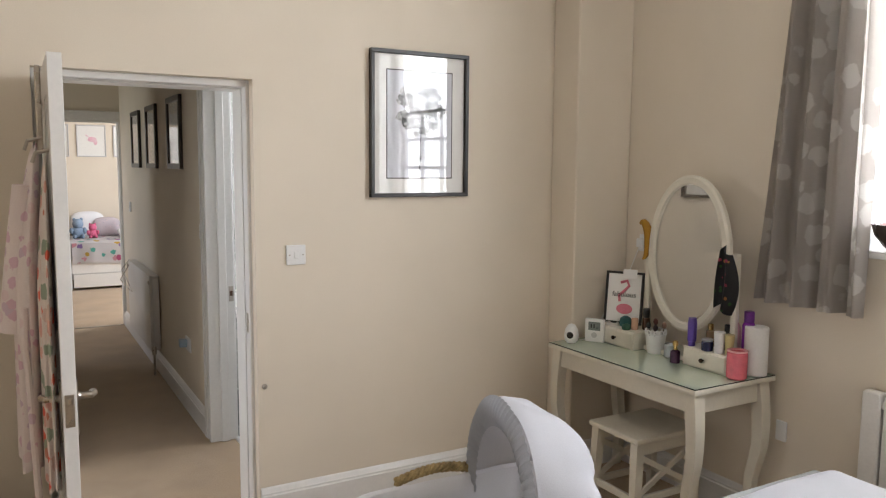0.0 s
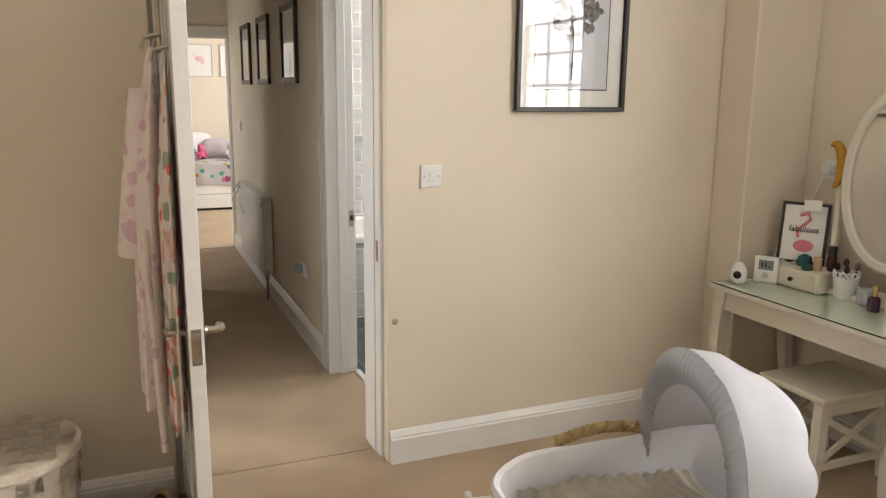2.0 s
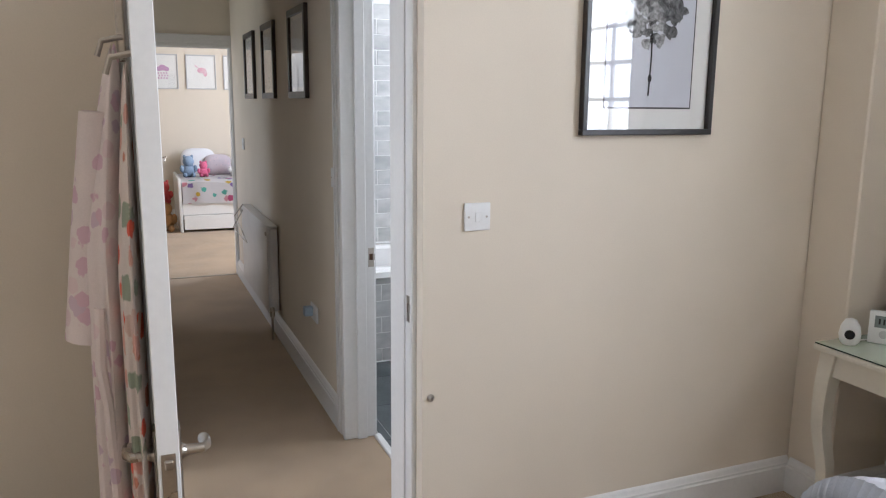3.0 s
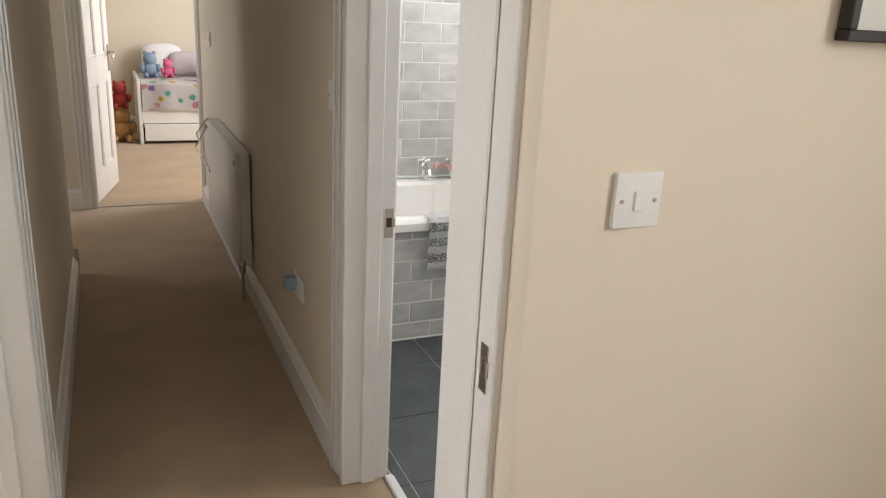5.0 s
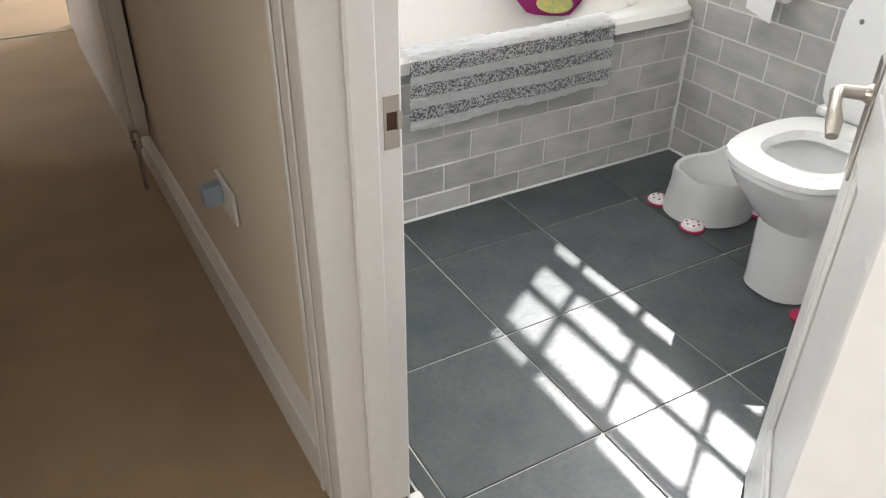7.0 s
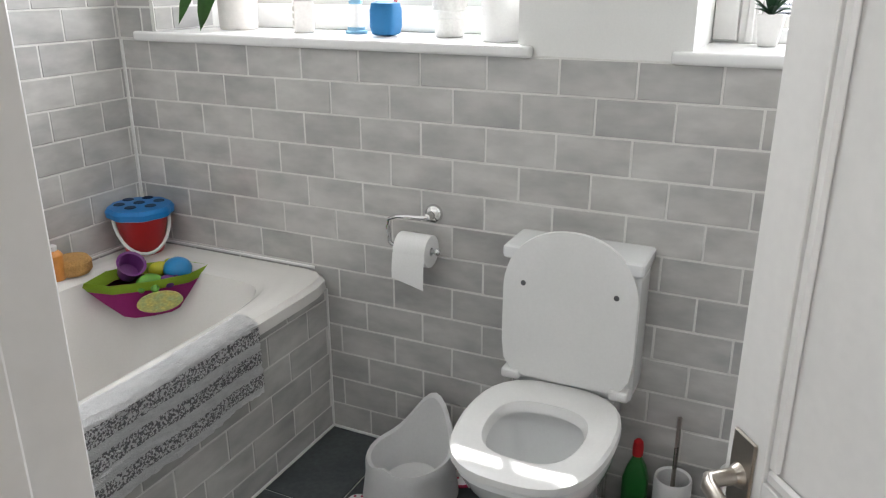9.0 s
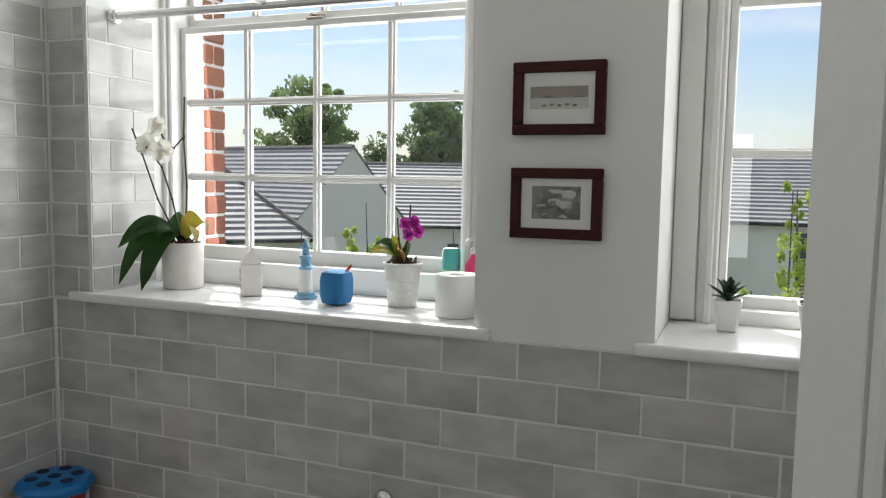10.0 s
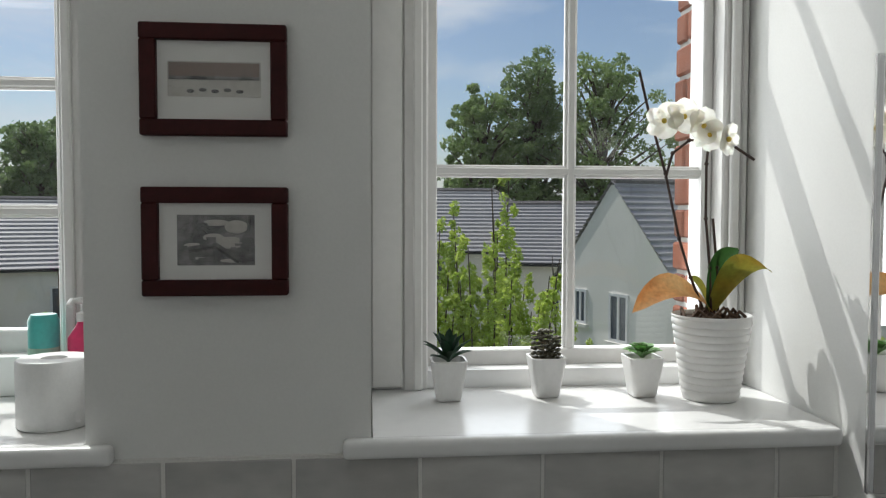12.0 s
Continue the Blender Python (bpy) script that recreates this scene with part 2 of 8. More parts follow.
def wall(name, axis, u0, u1, v0, v1, z0, z1, holes, mats, label):
    """A thick wall along axis x or y from u0 to u1, with openings (u0, u1, z0, z1). mats: low side, high side, reveals."""
    bm = bmesh.new()
    us = sorted({u0, u1, *(h[0] for h in holes), *(h[1] for h in holes)})
    zs = sorted({z0, z1, *(h[2] for h in holes), *(h[3] for h in holes)})
    solid = lambda i, k: 0 <= i < len(us) - 1 and 0 <= k < len(zs) - 1 and not any(h[0] <= us[i] and us[i + 1] <= h[1] and h[2] <= zs[k] and zs[k + 1] <= h[3] for h in holes)
    vert = {}

    def vt(u, v, z):
        key = (round(u, 4), round(v, 4), round(z, 4))
        if key not in vert:
            vert[key] = bm.verts.new((u, v, z) if axis == "x" else (v, u, z))
        return vert[key]

    def face(pts, slot):
        bm.faces.new([vt(*p) for p in pts]).material_index = slot

    for i in range(len(us) - 1):
        for k in range(len(zs) - 1):
            if not solid(i, k):
                continue
            a, b, c, d = us[i], us[i + 1], zs[k], zs[k + 1]
            face([(a, v0, c), (b, v0, c), (b, v0, d), (a, v0, d)], 0)
            face([(a, v1, c), (b, v1, c), (b, v1, d), (a, v1, d)], 1)
            for (di, dk, p, q) in ((-1, 0, (a, c), (a, d)), (1, 0, (b, c), (b, d)), (0, -1, (a, c), (b, c)), (0, 1, (a, d), (b, d))):
                if not solid(i + di, k + dk):
                    face([(p[0], v0, p[1]), (q[0], v0, q[1]), (q[0], v1, q[1]), (p[0], v1, p[1])], 2)
    return structure(part(name, bm, mats, label=label, smooth=False), category="wall")


def profile_run(name, axis, u0, u1, at, side, z0, shape, material, label, category="skirting board"):
    """A moulding of the outline shape [(out, up)] along x or y, standing out to side (+1 or -1)."""
    bm = bmesh.new()
    rings = []
    for u in (u0, u1):
        rings.append([bm.verts.new((u, at + side * o, z0 + h) if axis == "x" else (at + side * o, u, z0 + h)) for o, h in shape])
    for k in range(len(shape)):
        j = (k + 1) % len(shape)
        bm.faces.new((rings[0][k], rings[0][j], rings[1][j], rings[1][k]))
    bm.faces.new(rings[0])
    bm.faces.new(rings[1][::-1])
    return structure(part(name, bm, material, label=label), category=category)


SKIRT = [(0, 0), (0.022, 0), (0.022, 0.104), (0.017, 0.109), (0.017, 0.117), (0.012, 0.122), (0.010, 0.132), (0.004, 0.139), (0, 0.141)]

# ---- structure ----
CEIL = 3.05
GROUND = -5.2
WY = 3.20            # picture wall of the bedroom
DX0, DX1 = 0.09, 0.90   # bedroom doorway
wall("wall_picture", "x", -2.0, 2.80, WY, 3.34, 0, CEIL, [(DX0, DX1, 0, 1.90)], (M_CREAM, M_WHITEWALL, M_CREAM), "cream painted bedroom wall with a doorway")
structure(boxes("wall_pier", [(2.45, 2.80, 3.0, WY, 0, CEIL)], M_CREAM, label="cream boxed pier in the bedroom corner", bevel=0.006), category="wall")
wall("wall_bedroom_window", "y", -0.60, WY, 2.80, 3.14, 0, CEIL, [(0.3, 1.71, 1.22, 2.75)], (M_CREAM, M_BRICK, M_WHITEWALL), "unseen cream bedroom wall with a deep window")
# unseen walls; the side one is set close to bounce more light back
wall("wall_bedroom_back", "x", -1.35, 3.14, -0.75, -0.60, 0, CEIL, [], (M_CREAM, M_CREAM, M_CREAM), "unseen cream bedroom wall")
wall("wall_bedroom_side", "y", -0.75, WY, -1.50, -1.35, 0, CEIL, [], (M_CREAM, M_CREAM, M_CREAM), "unseen cream bedroom wall")
# corridor
BY0, BY1 = 3.44, 4.28   # bathroom doorway
wall("wall_corridor_bathroom", "y", 3.34, 7.86, 0.945, 1.085, 0, CEIL, [(BY0, BY1, 0, 1.98)], (M_CREAM, M_WHITEWALL, M_GLOSS), "cream corridor wall with the bathroom doorway")
wall("wall_corridor_side_room", "y", 3.34, 6.35, -0.008, 0.125, 0, CEIL, [(3.45, 4.262, 0, 1.98)], (M_CREAM, M_CREAM, M_GLOSS), "cream corridor wall with a doorway")
wall("wall_corridor_return", "x", -2.4, 0.125, 6.35, 6.48, 0, CEIL, [], (M_CREAM, M_CREAM, M_CREAM), "cream corridor wall")
wall("wall_far_doorway", "x", -2.4, 2.6, 7.86, 7.98, 0, CEIL, [(0.20, 0.955, 0, 1.96)], (M_CREAM, M_CREAM, M_GLOSS), "cream corridor end wall with a doorway")
wall("wall_landing_end", "y", 6.48, 7.86, -1.55, -1.4, 0, CEIL, [(6.8, 7.6, 0.9, 2.1)], (M_CREAM, M_CREAM, M_WHITEWALL), "cream landing wall with a window")
# far bedroom
wall("wall_far_bedroom_back", "x", -2.4, 2.6, 11.32, 11.45, 0, CEIL, [], (M_CREAM, M_CREAM, M_CREAM), "cream far bedroom wall")
wall("wall_far_bedroom_side", "y", 7.98, 11.32, -2.4, -2.25, 0, CEIL, [], (M_CREAM, M_CREAM, M_CREAM), "cream far bedroom wall")
# unseen opening, added to hold the far bedroom's fill lamp
wall("wall_far_bedroom_window", "y", 7.98, 11.32, 2.6, 2.85, 0, CEIL, [(8.5, 9.9, 0.95, 2.4)], (M_CREAM, M_BRICK, M_WHITEWALL), "cream far bedroom wall with an added, unseen window opening")
# side room
# opening out of view, added for the side room's fill lamp
wall("wall_side_room_window", "y", 3.34, 6.35, -2.5, -2.3, 0, CEIL, [(4.0, 5.2, 0.95, 2.2)], (M_BRICK, M_CREAM, M_WHITEWALL), "cream side room wall with an added, unseen window opening")
# bathroom
W1 = (4.61, 5.835, 1.245, 2.92)
W2 = (3.41, 4.18, 1.245, 2.92)
structure(boxes("wall_bathroom_side", [(1.085, 3.10, 3.342, 3.41, 0, CEIL)], M_WHITEWALL, label="white bathroom side wall lit by the sun"), category="wall")
wall("wall_bathroom_window", "y", 3.41, 6.13, 2.73, 3.10, 0, CEIL, [W1, W2], (M_WHITEWALL, M_WHITEWALL, M_WHITEWALL), "white bathroom wall with two deep sash windows")
wall("wall_bathroom_bath", "x", 1.085, 2.73, 5.99, 6.13, 0, CEIL, [], (M_WHITEWALL, M_CREAM, M_WHITEWALL), "white bathroom wall over the bath")
# ceilings and floors
def slab(name, x0, x1, y0, y1, z0, z1, m, label, category):
    return structure(boxes(name, [(x0, x1, y0, y1, z0, z1)], m, label=label), category=category)


slab("ceiling_bedroom", -1.50, 3.14, -0.75, 3.27, CEIL, CEIL + 0.15, M_CEIL, "white bedroom ceiling", "ceiling")
slab("ceiling_bathroom", 1.0, 3.14, 3.27, 6.13, CEIL, CEIL + 0.15, M_CEIL, "white bathroom ceiling", "ceiling")
slab("ceiling_corridor", -2.5, 1.0, 3.27, 7.92, CEIL, CEIL + 0.15, M_CEIL, "white corridor ceiling", "ceiling")
slab("ceiling_far_bedroom", -2.4, 2.85, 7.92, 11.45, CEIL, CEIL + 0.15, M_CEIL, "white far bedroom ceiling", "ceiling")
slab("floor_bedroom", -1.50, 3.14, -0.75, 3.345, -0.12, 0, M_CARPET, "beige cut-pile bedroom carpet", "carpet")
slab("floor_corridor", 0.02, 1.06, 3.352, 7.88, -0.12, 0, M_CARPET, "beige corridor carpet, darker along the walked middle", "carpet")
slab("floor_landing", -1.55, 0.02, 6.38, 7.88, -0.12, 0, M_CARPET, "beige landing carpet", "carpet")
slab("floor_side_room", -2.5, 0.012, 3.352, 6.36, -0.12, 0, M_CARPET, "beige side room carpet", "carpet")
slab("floor_far_bedroom", -2.4, 2.85, 7.888, 11.45, -0.12, 0, M_CARPET, "beige far bedroom carpet", "carpet")
floor_bath = slab("floor_bathroom", 1.09, 2.73, 3.34, 5.99, -0.12, -0.008, M_GROUT, "dark slate tiled bathroom floor with pale grout", "floor")

# skirting boards
for args in (("x", DX1 + 0.005, 2.45, WY, -1), ("x", -1.35, DX0 - 0.01, WY, -1), ("y", 2.978, 3.1785, 2.45, -1), ("x", 2.43, 2.8, 3.0, -1), ("y", -0.60, 3.0, 2.80, -1),
             ("y", BY1 + 0.085, 7.86, 0.945, -1), ("y", 4.36, 6.35, 0.125, 1), ("x", -2.4, 0.2 - 0.07, 7.86, -1), ("x", -2.25, 2.6, 11.32, -1), ("x", 0.1, 0.147, 6.48, 1)):
    profile_run("baseboard", *args, 0, SKIRT, M_GLOSS, "white moulded skirting board")


def architrave(name, axis, u0, u1, at, side, top, wide=0.085, legs=(True, True)):
    """A moulded frame round a doorway, on the wall face at `at`, standing out to side."""
    steps = [(0, 0.016, wide), (0.016, 0.021, wide * 0.62), (0.021, 0.026, wide * 0.22)]
    bm = bmesh.new()
    for (o0, o1, w) in steps:
        a, b = sorted((at + side * o0, at + side * o1))
        e = wide - w
        rows = []
        if legs[0]:
            rows.append((u0 - wide + e * 0, u0 - e * 0.12, 0, top))
        if legs[1]:
            rows.append((u1 + e * 0.12, u1 + wide, 0, top))
        rows = [(r[0], r[0] + w, 0, top + wide) if i == 0 and legs[0] else (r[1] - w, r[1], 0, top + wide) for i, r in enumerate(rows)]
        rows.append((u0 + 0.001, u1 - 0.001, top + wide - w, top + wide))
        for (p, q, z0, z1) in rows:
            box(bm, *((p, q, a, b) if axis == "x" else (a, b, p, q)), z0, z1, 0.003)
    return structure(part(name, bm, M_GLOSS, label="white moulded door architrave"), category="architrave")


def lining(name, axis, u0, u1, v0, v1, top, stop, label):
    """Jambs and head of a doorway, with a stop bead at stop (v0, v1)."""
    bm = bmesh.new()
    put = lambda p, q, a, b, z0, z1: box(bm, *((p, q, a, b) if axis == "x" else (a, b, p, q)), z0, z1, 0.003)
    t = 0.028
    put(u0, u0 + t, v0, v1, 0, top)
    put(u1 - t, u1, v0, v1, 0, top)
    put(u0 + t, u1 - t, v0 + 0.001, v1 - 0.001, top - t, top)
    s = 0.006 if axis == "x" else 0.012
    put(u0 + t, u0 + t + s, *stop, 0, top - t)
    put(u1 - t - s, u1 - t, *stop, 0, top - t)
    put(u0 + t + s, u1 - t - s, stop[0] + 0.001, stop[1] - 0.001, top - t - s, top - t)
    return structure(part(name, bm, M_GLOSS, label=label), category="door frame")


structure(boxes("trim_lobby_post", [(0.9135, 0.9445, 3.3405, 3.4395, 0, 1.98)], M_GLOSS, label="white post between the two door frames"), category="trim")
lining("trim_bedroom_door", "x", DX0, 0.913, 3.255, 3.452, 1.90, (3.315, 3.449), "white door lining of the bedroom doorway")
lining("trim_bathroom_door", "y", BY0, BY1, 0.925, 1.073, 1.98, (0.985, 1.03), "white door lining of the bathroom doorway")
lining("trim_side_room_door", "y", 3.45, 4.262, -0.02, 0.135, 1.98, (0.03, 0.07), "white door lining of the side room doorway")
lining("trim_far_door", "x", 0.20, 0.955, 7.85, 7.99, 1.96, (7.88, 7.93), "white door lining of the far doorway")
architrave("trim_bathroom_architrave", "y", BY0, BY1, 0.945, -1, 1.98, legs=(False, True))
architrave("trim_side_room_architrave", "y", 3.45, 4.262, 0.125, 1, 1.98, legs=(False, True))
architrave("trim_far_architrave", "x", 0.20, 0.955, 7.86, -1, 1.96, 0.07, legs=(True, False))
structure(boxes("trim_bathroom_threshold", [(1.062, 1.092, BY0 + 0.03, BY1 - 0.03, -0.02, 0.012)], M_GLOSS, label="pale threshold strip", bevel=0.008, seg=3), category="threshold")
structure(boxes("trim_carpet_bar_far", [(0.23, 0.925, 7.872, 7.896, -0.02, 0.006)], M_STEEL, label="metal carpet bar", bevel=0.004), category="carpet bar")
structure(boxes("trim_carpet_bar_side", [(0.005, 0.025, 3.48, 4.23, -0.02, 0.006)], M_STEEL, label="metal carpet bar", bevel=0.004), category="carpet bar")

# ---- bathroom: windows ----
M_SILL = mat("white gloss window board", (0.82, 0.82, 0.81), 0.22, vary=0.015, scale=4, fine=40, bump=0.04, depth=0.001)
M_PORC = mat("white glazed porcelain", (0.83, 0.84, 0.84), 0.08, vary=0.01, bump=0.0, clear=0.4)
M_ACRYL = mat("white bath enamel", (0.82, 0.80, 0.77), 0.16, vary=0.01, bump=0.0)
M_PLASTIC = mat("white plastic", (0.80, 0.80, 0.79), 0.35, vary=0.015, bump=0.02)
M_DKWOOD = mat("dark mahogany frame", (0.05, 0.008, 0.008), 0.5, vary=0.15, scale=8, fine=90, bump=0.12)
M_DKWOOD.node_tree.nodes["Principled BSDF"].inputs["Specular IOR Level"].default_value = 0.2
M_MOUNT = mat("white picture mount", (0.80, 0.79, 0.76), 0.85, vary=0.01, bump=0.03)
M_BLUE = mat("blue ribbed fabric", (0.015, 0.16, 0.38), 0.7, vary=0.08, fine=400, bump=0.4)
M_SOIL = mat("brown bark chips", (0.10, 0.055, 0.03), 0.95, vary=0.3, fine=90, bump=0.8, depth=0.01)
M_LEAF = mat("dark green orchid leaf", (0.05, 0.13, 0.03), 0.4, vary=0.12, scale=14, fine=80, bump=0.1)
M_LEAFY = mat("yellowing orchid leaf", (0.32, 0.36, 0.06), 0.45, vary=0.1, scale=10, tint=(0.5, 0.33, 0.05))
M_LEAFB = mat("withered orange brown leaf", (0.62, 0.30, 0.10), 0.6, vary=0.12, scale=14, tint=(0.72, 0.52, 0.26))
M_STEM = mat("brown flower stem", (0.06, 0.03, 0.02), 0.6, vary=0.2, fine=150, bump=0.3)
M_PETAL = mat("white orchid petal", (0.86, 0.85, 0.80), 0.55, vary=0.03, subsurface=0.15)
M_PINK = mat("magenta orchid petal", (0.55, 0.06, 0.42), 0.5, vary=0.15, scale=60)
for m in (M_PETAL, M_PINK, M_LEAF, M_LEAFY, M_LEAFB):
    shine_through(m, 0.45)
M_YELLOW = mat("yellow flower heart", (0.7, 0.5, 0.05), 0.6)
M_SUCC = mat("dark green succulent", (0.035, 0.09, 0.045), 0.45, vary=0.12, scale=30)
M_SUCCL = mat("pale green succulent", (0.30, 0.52, 0.20), 0.45, vary=0.1, scale=30)
M_SUCCB = mat("brown green succulent", (0.10, 0.09, 0.05), 0.6, vary=0.2, scale=40)


def sash_window(name, y0, y1, x, z0, zm, z1, cols, rows, label):
    """Box sash in the opening: frame, two sashes with glazing bars, panes and a catch."""
    win = structure(thing(name, label, "window"))
    boxes("window_frame", [(x - 0.07, x + 0.10, y0 - 0.05, y0, z0 - 0.06, z1), (x - 0.07, x + 0.10, y1, y1 + 0.05, z0 - 0.06, z1),
                           (x - 0.068, x + 0.098, y0, y1, z1 - 0.05, z1), (x - 0.065, x + 0.12, y0, y1, z0 - 0.06, z0 - 0.032)], M_GLOSS, win, 0.004)
    boxes("staff_bead", [(x - 0.085, x - 0.07, y0 - 0.03, y0 - 0.012, z0 - 0.05, z1 - 0.02), (x - 0.085, x - 0.07, y1 + 0.012, y1 + 0.03, z0 - 0.05, z1 - 0.02)], M_GLOSS, win, 0.003)
    pitch, h = (y1 - y0) / cols, (zm - z0) / rows
    for k, (a, b, xs) in enumerate(((z0, zm, x), (zm + 0.015, zm + 0.015 + rows * h, x + 0.045))):
        bm = bmesh.new()
        for yy in (y0, y1):
            box(bm, xs - 0.02, xs + 0.02, yy - 0.022 if yy == y1 else yy, yy if yy == y1 else yy + 0.022, a - 0.03, b, 0.003)
        low = a - 0.032 if k == 0 else a - 0.02
        box(bm, xs - 0.019, xs + 0.019, y0 + 0.022, y1 - 0.022, low, a + 0.018, 0.003)
        box(bm, xs - 0.019, xs + 0.019, y0 + 0.022, y1 - 0.022, b - 0.022, b, 0.003)
        part("sash", bm, M_GLOSS, win)
        for i in range(1, cols):
            c = y0 + i * pitch
            boxes("glazing_bar", [(xs - 0.017, xs + 0.017, c - 0.007, c + 0.007, a + 0.018, b - 0.022), (xs - 0.006, xs + 0.006, c - 0.013, c + 0.013, a + 0.018, b - 0.022)], M_GLOSS, win, 0.002)
        for j in range(1, rows):
            c = a + j * h
            boxes("glazing_bar", [(xs - 0.016, xs + 0.016, y0 + 0.022, y1 - 0.022, c - 0.007, c + 0.007), (xs - 0.0055, xs + 0.0055, y0 + 0.022, y1 - 0.022, c - 0.013, c + 0.013)], M_GLOSS, win, 0.002)
        for i in range(cols):
            for j in range(rows):
                p = boxes("pane", [(xs - 0.0015, xs + 0.0015, y0 + i * pitch + 0.004, y0 + (i + 1) * pitch - 0.004, a + j * h + 0.004, a + (j + 1) * h - 0.004)], M_GLASS, win)
                p.visible_shadow = False
    bm = bmesh.new()
    yc = (y0 + y1) / 2
    box(bm, x - 0.025, x + 0.02, yc - 0.03, yc + 0.03, zm, zm + 0.006, 0.002)
    ball(bm, (x, yc + 0.02, zm + 0.016), 0.011, seg=10)
    tube(bm, [(x, yc - 0.025, zm + 0.012), (x - 0.005, yc + 0.02, zm + 0.016)], 0.005)
    part("sash_catch", bm, M_STEEL, win, "worn metal sash catch")
    return win


XS = 3.12
sash_window("window_1", 4.765, 5.808, XS, 1.378, 2.125, 2.86, 4, 3, "white sash window of many small panes above the bath sill")
sash_window("window_2", 3.462, 4.066, XS, 1.325, 2.10, 2.86, 2, 2, "narrow white sash window beside the sunlit wall")
# plaster cheeks close the gap between frames and reveals
structure(boxes("trim_window_cheeks", [(3.04, 3.10, 4.612, 4.715, 1.28, 2.919), (3.041, 3.10, 4.117, 4.178, 1.28, 2.919), (3.045, 3.10, 3.412, 3.425, 1.28, 2.919),
                                       (3.042, 3.10, 4.612, 5.833, 2.86, 2.918), (3.043, 3.10, 3.412, 4.178, 2.86, 2.917)], M_GLOSS, label="white window lining", bevel=0.003), category="trim")
for nm, a, b, lab in (("sill_wide", 4.565, 5.912, "white gloss window board with a rounded nose"), ("sill_narrow", 3.413, 4.224, "white gloss window board with a rounded nose, in the sun")):
    bm = bmesh.new()
    box(bm, 2.702, 2.728, a, b, 1.245, 1.276, 0.011, 4)
    w = W1 if nm == "sill_wide" else W2
    box(bm, 2.726, 3.07, w[0] + 0.002, w[1] - 0.002, 1.246, 1.2745)
    box(bm, 3.053, 3.115, w[0] + 0.015, w[1] - 0.004, 1.2745, 1.352 if nm == "sill_wide" else 1.312, 0.006, 2)
    structure(part("trim_" + nm, bm, M_SILL, label=lab), category="window sill")
# outer leaf of brick beyond the frames
outer = wall("wall_brick_outer", "y", 2.0, 8.0, 3.22, 3.33, GROUND, 4.2, [(4.70, 5.812, 1.20, 3.4), (3.440, 4.13, 1.20, 3.4)], (M_GROUT, M_GROUT, M_GROUT), "red brick outer wall seen beside the window panes")
BRICK_BM = {}
for yy, side, z_top in ((5.812, -1, 2.9), (3.440, 1, 2.9)):
    for k in range(22):
        z = 1.22 + k * 0.0765
        for half in (0, 1):
            if (k % 2 == 0) and half:
                continue
            x0, x1 = ((3.222, 3.334), )[0] if k % 2 == 0 else ((3.222, 3.272), (3.282, 3.334))[half]
            key = (k % 2, half)
            if key not in BRICK_BM:
                bm = bmesh.new()
                box(bm, -(x1 - x0) / 2, (x1 - x0) / 2, -0.02, 0.02, -0.0325, 0.0325, 0.005)
                BRICK_BM[key] = mesh_of("brick", bm, M_BRICK)
            ob = new("brick", BRICK_BM[key])
            ob.parent = outer
            ob.matrix_basis = pose((x0 + x1) / 2, yy + side * (-0.012) + random.uniform(-0.003, 0.003), z, 0, 0, random.uniform(-1, 1))

# ---- bathroom: bath ----
bath = thing("bathtub", "white enamel bathtub with a rounded rim and tiled side", "bathtub")


def bath_shape(u, v):
    """From the outer lip, over the rim and down into the well."""
    x0, x1, y0, y1 = 1.10, 2.722, 5.188, 5.982
    steps = [(0.012, 0.505), (0.0, 0.512), (0.0, 0.545), (0.012, 0.56), (0.05, 0.563), (0.085, 0.56), (0.105, 0.545), (0.13, 0.42), (0.17, 0.20), (0.24, 0.15), (0.36, 0.145)]
    i = min(int(v * 10 + 1e-6), 9)
    f = v * 10 - i
    ins = steps[i][0] * (1 - f) + steps[i + 1][0] * f
    z = steps[i][1] * (1 - f) + steps[i + 1][1] * f
    extra = max(0, ins - 0.05) * 0.9
    a = 2 * math.pi * u
    n = 14 if ins < 0.02 else 5.5
    c, s = math.cos(a), math.sin(a)
    k = (abs(c) ** n + abs(s) ** n) ** (-1 / n)
    hx, hy = (x1 - x0) / 2 - ins - extra, (y1 - y0) / 2 - ins
    return Vector(((x0 + x1) / 2 + hx * c * k, (y0 + y1) / 2 + hy * s * k, z))


bm = bmesh.new()
g = sheet(bm, bath_shape, 96, 30, True)
bm.faces.new([r[-1] for r in g])
part("tub", bm, M_ACRYL, bath)
for x in (1.83, 1.99):
    bm = bmesh.new()
    lathe(bm, [(0, 0), (0.022, 0), (0.022, 0.008), (0.013, 0.014), (0.012, 0.07), (0.018, 0.078), (0.016, 0.09), (0.008, 0.098), (0, 0.1)], 14, (x, 5.925, 0.562))
    for d in ((1, 0), (0, 1)):
        tube(bm, [(x - 0.028 * d[0], 5.925 - 0.028 * d[1], 0.665), (x + 0.028 * d[0], 5.925 + 0.028 * d[1], 0.665)], 0.006, 8)
        for s in (-1, 1):
            ball(bm, (x + s * 0.03 * d[0], 5.925 + s * 0.03 * d[1], 0.665), 0.009, seg=8)
    tube(bm, [(x, 5.925, 0.62), (x, 5.89, 0.635), (x, 5.85, 0.625), (x, 5.835, 0.6)], 0.011, 10)
    ball(bm, (x, 5.925, 0.672), 0.011, seg=8)
    part("tap", bm, M_CHROME, bath, "chrome cross-head bath tap")
bm = bmesh.new()
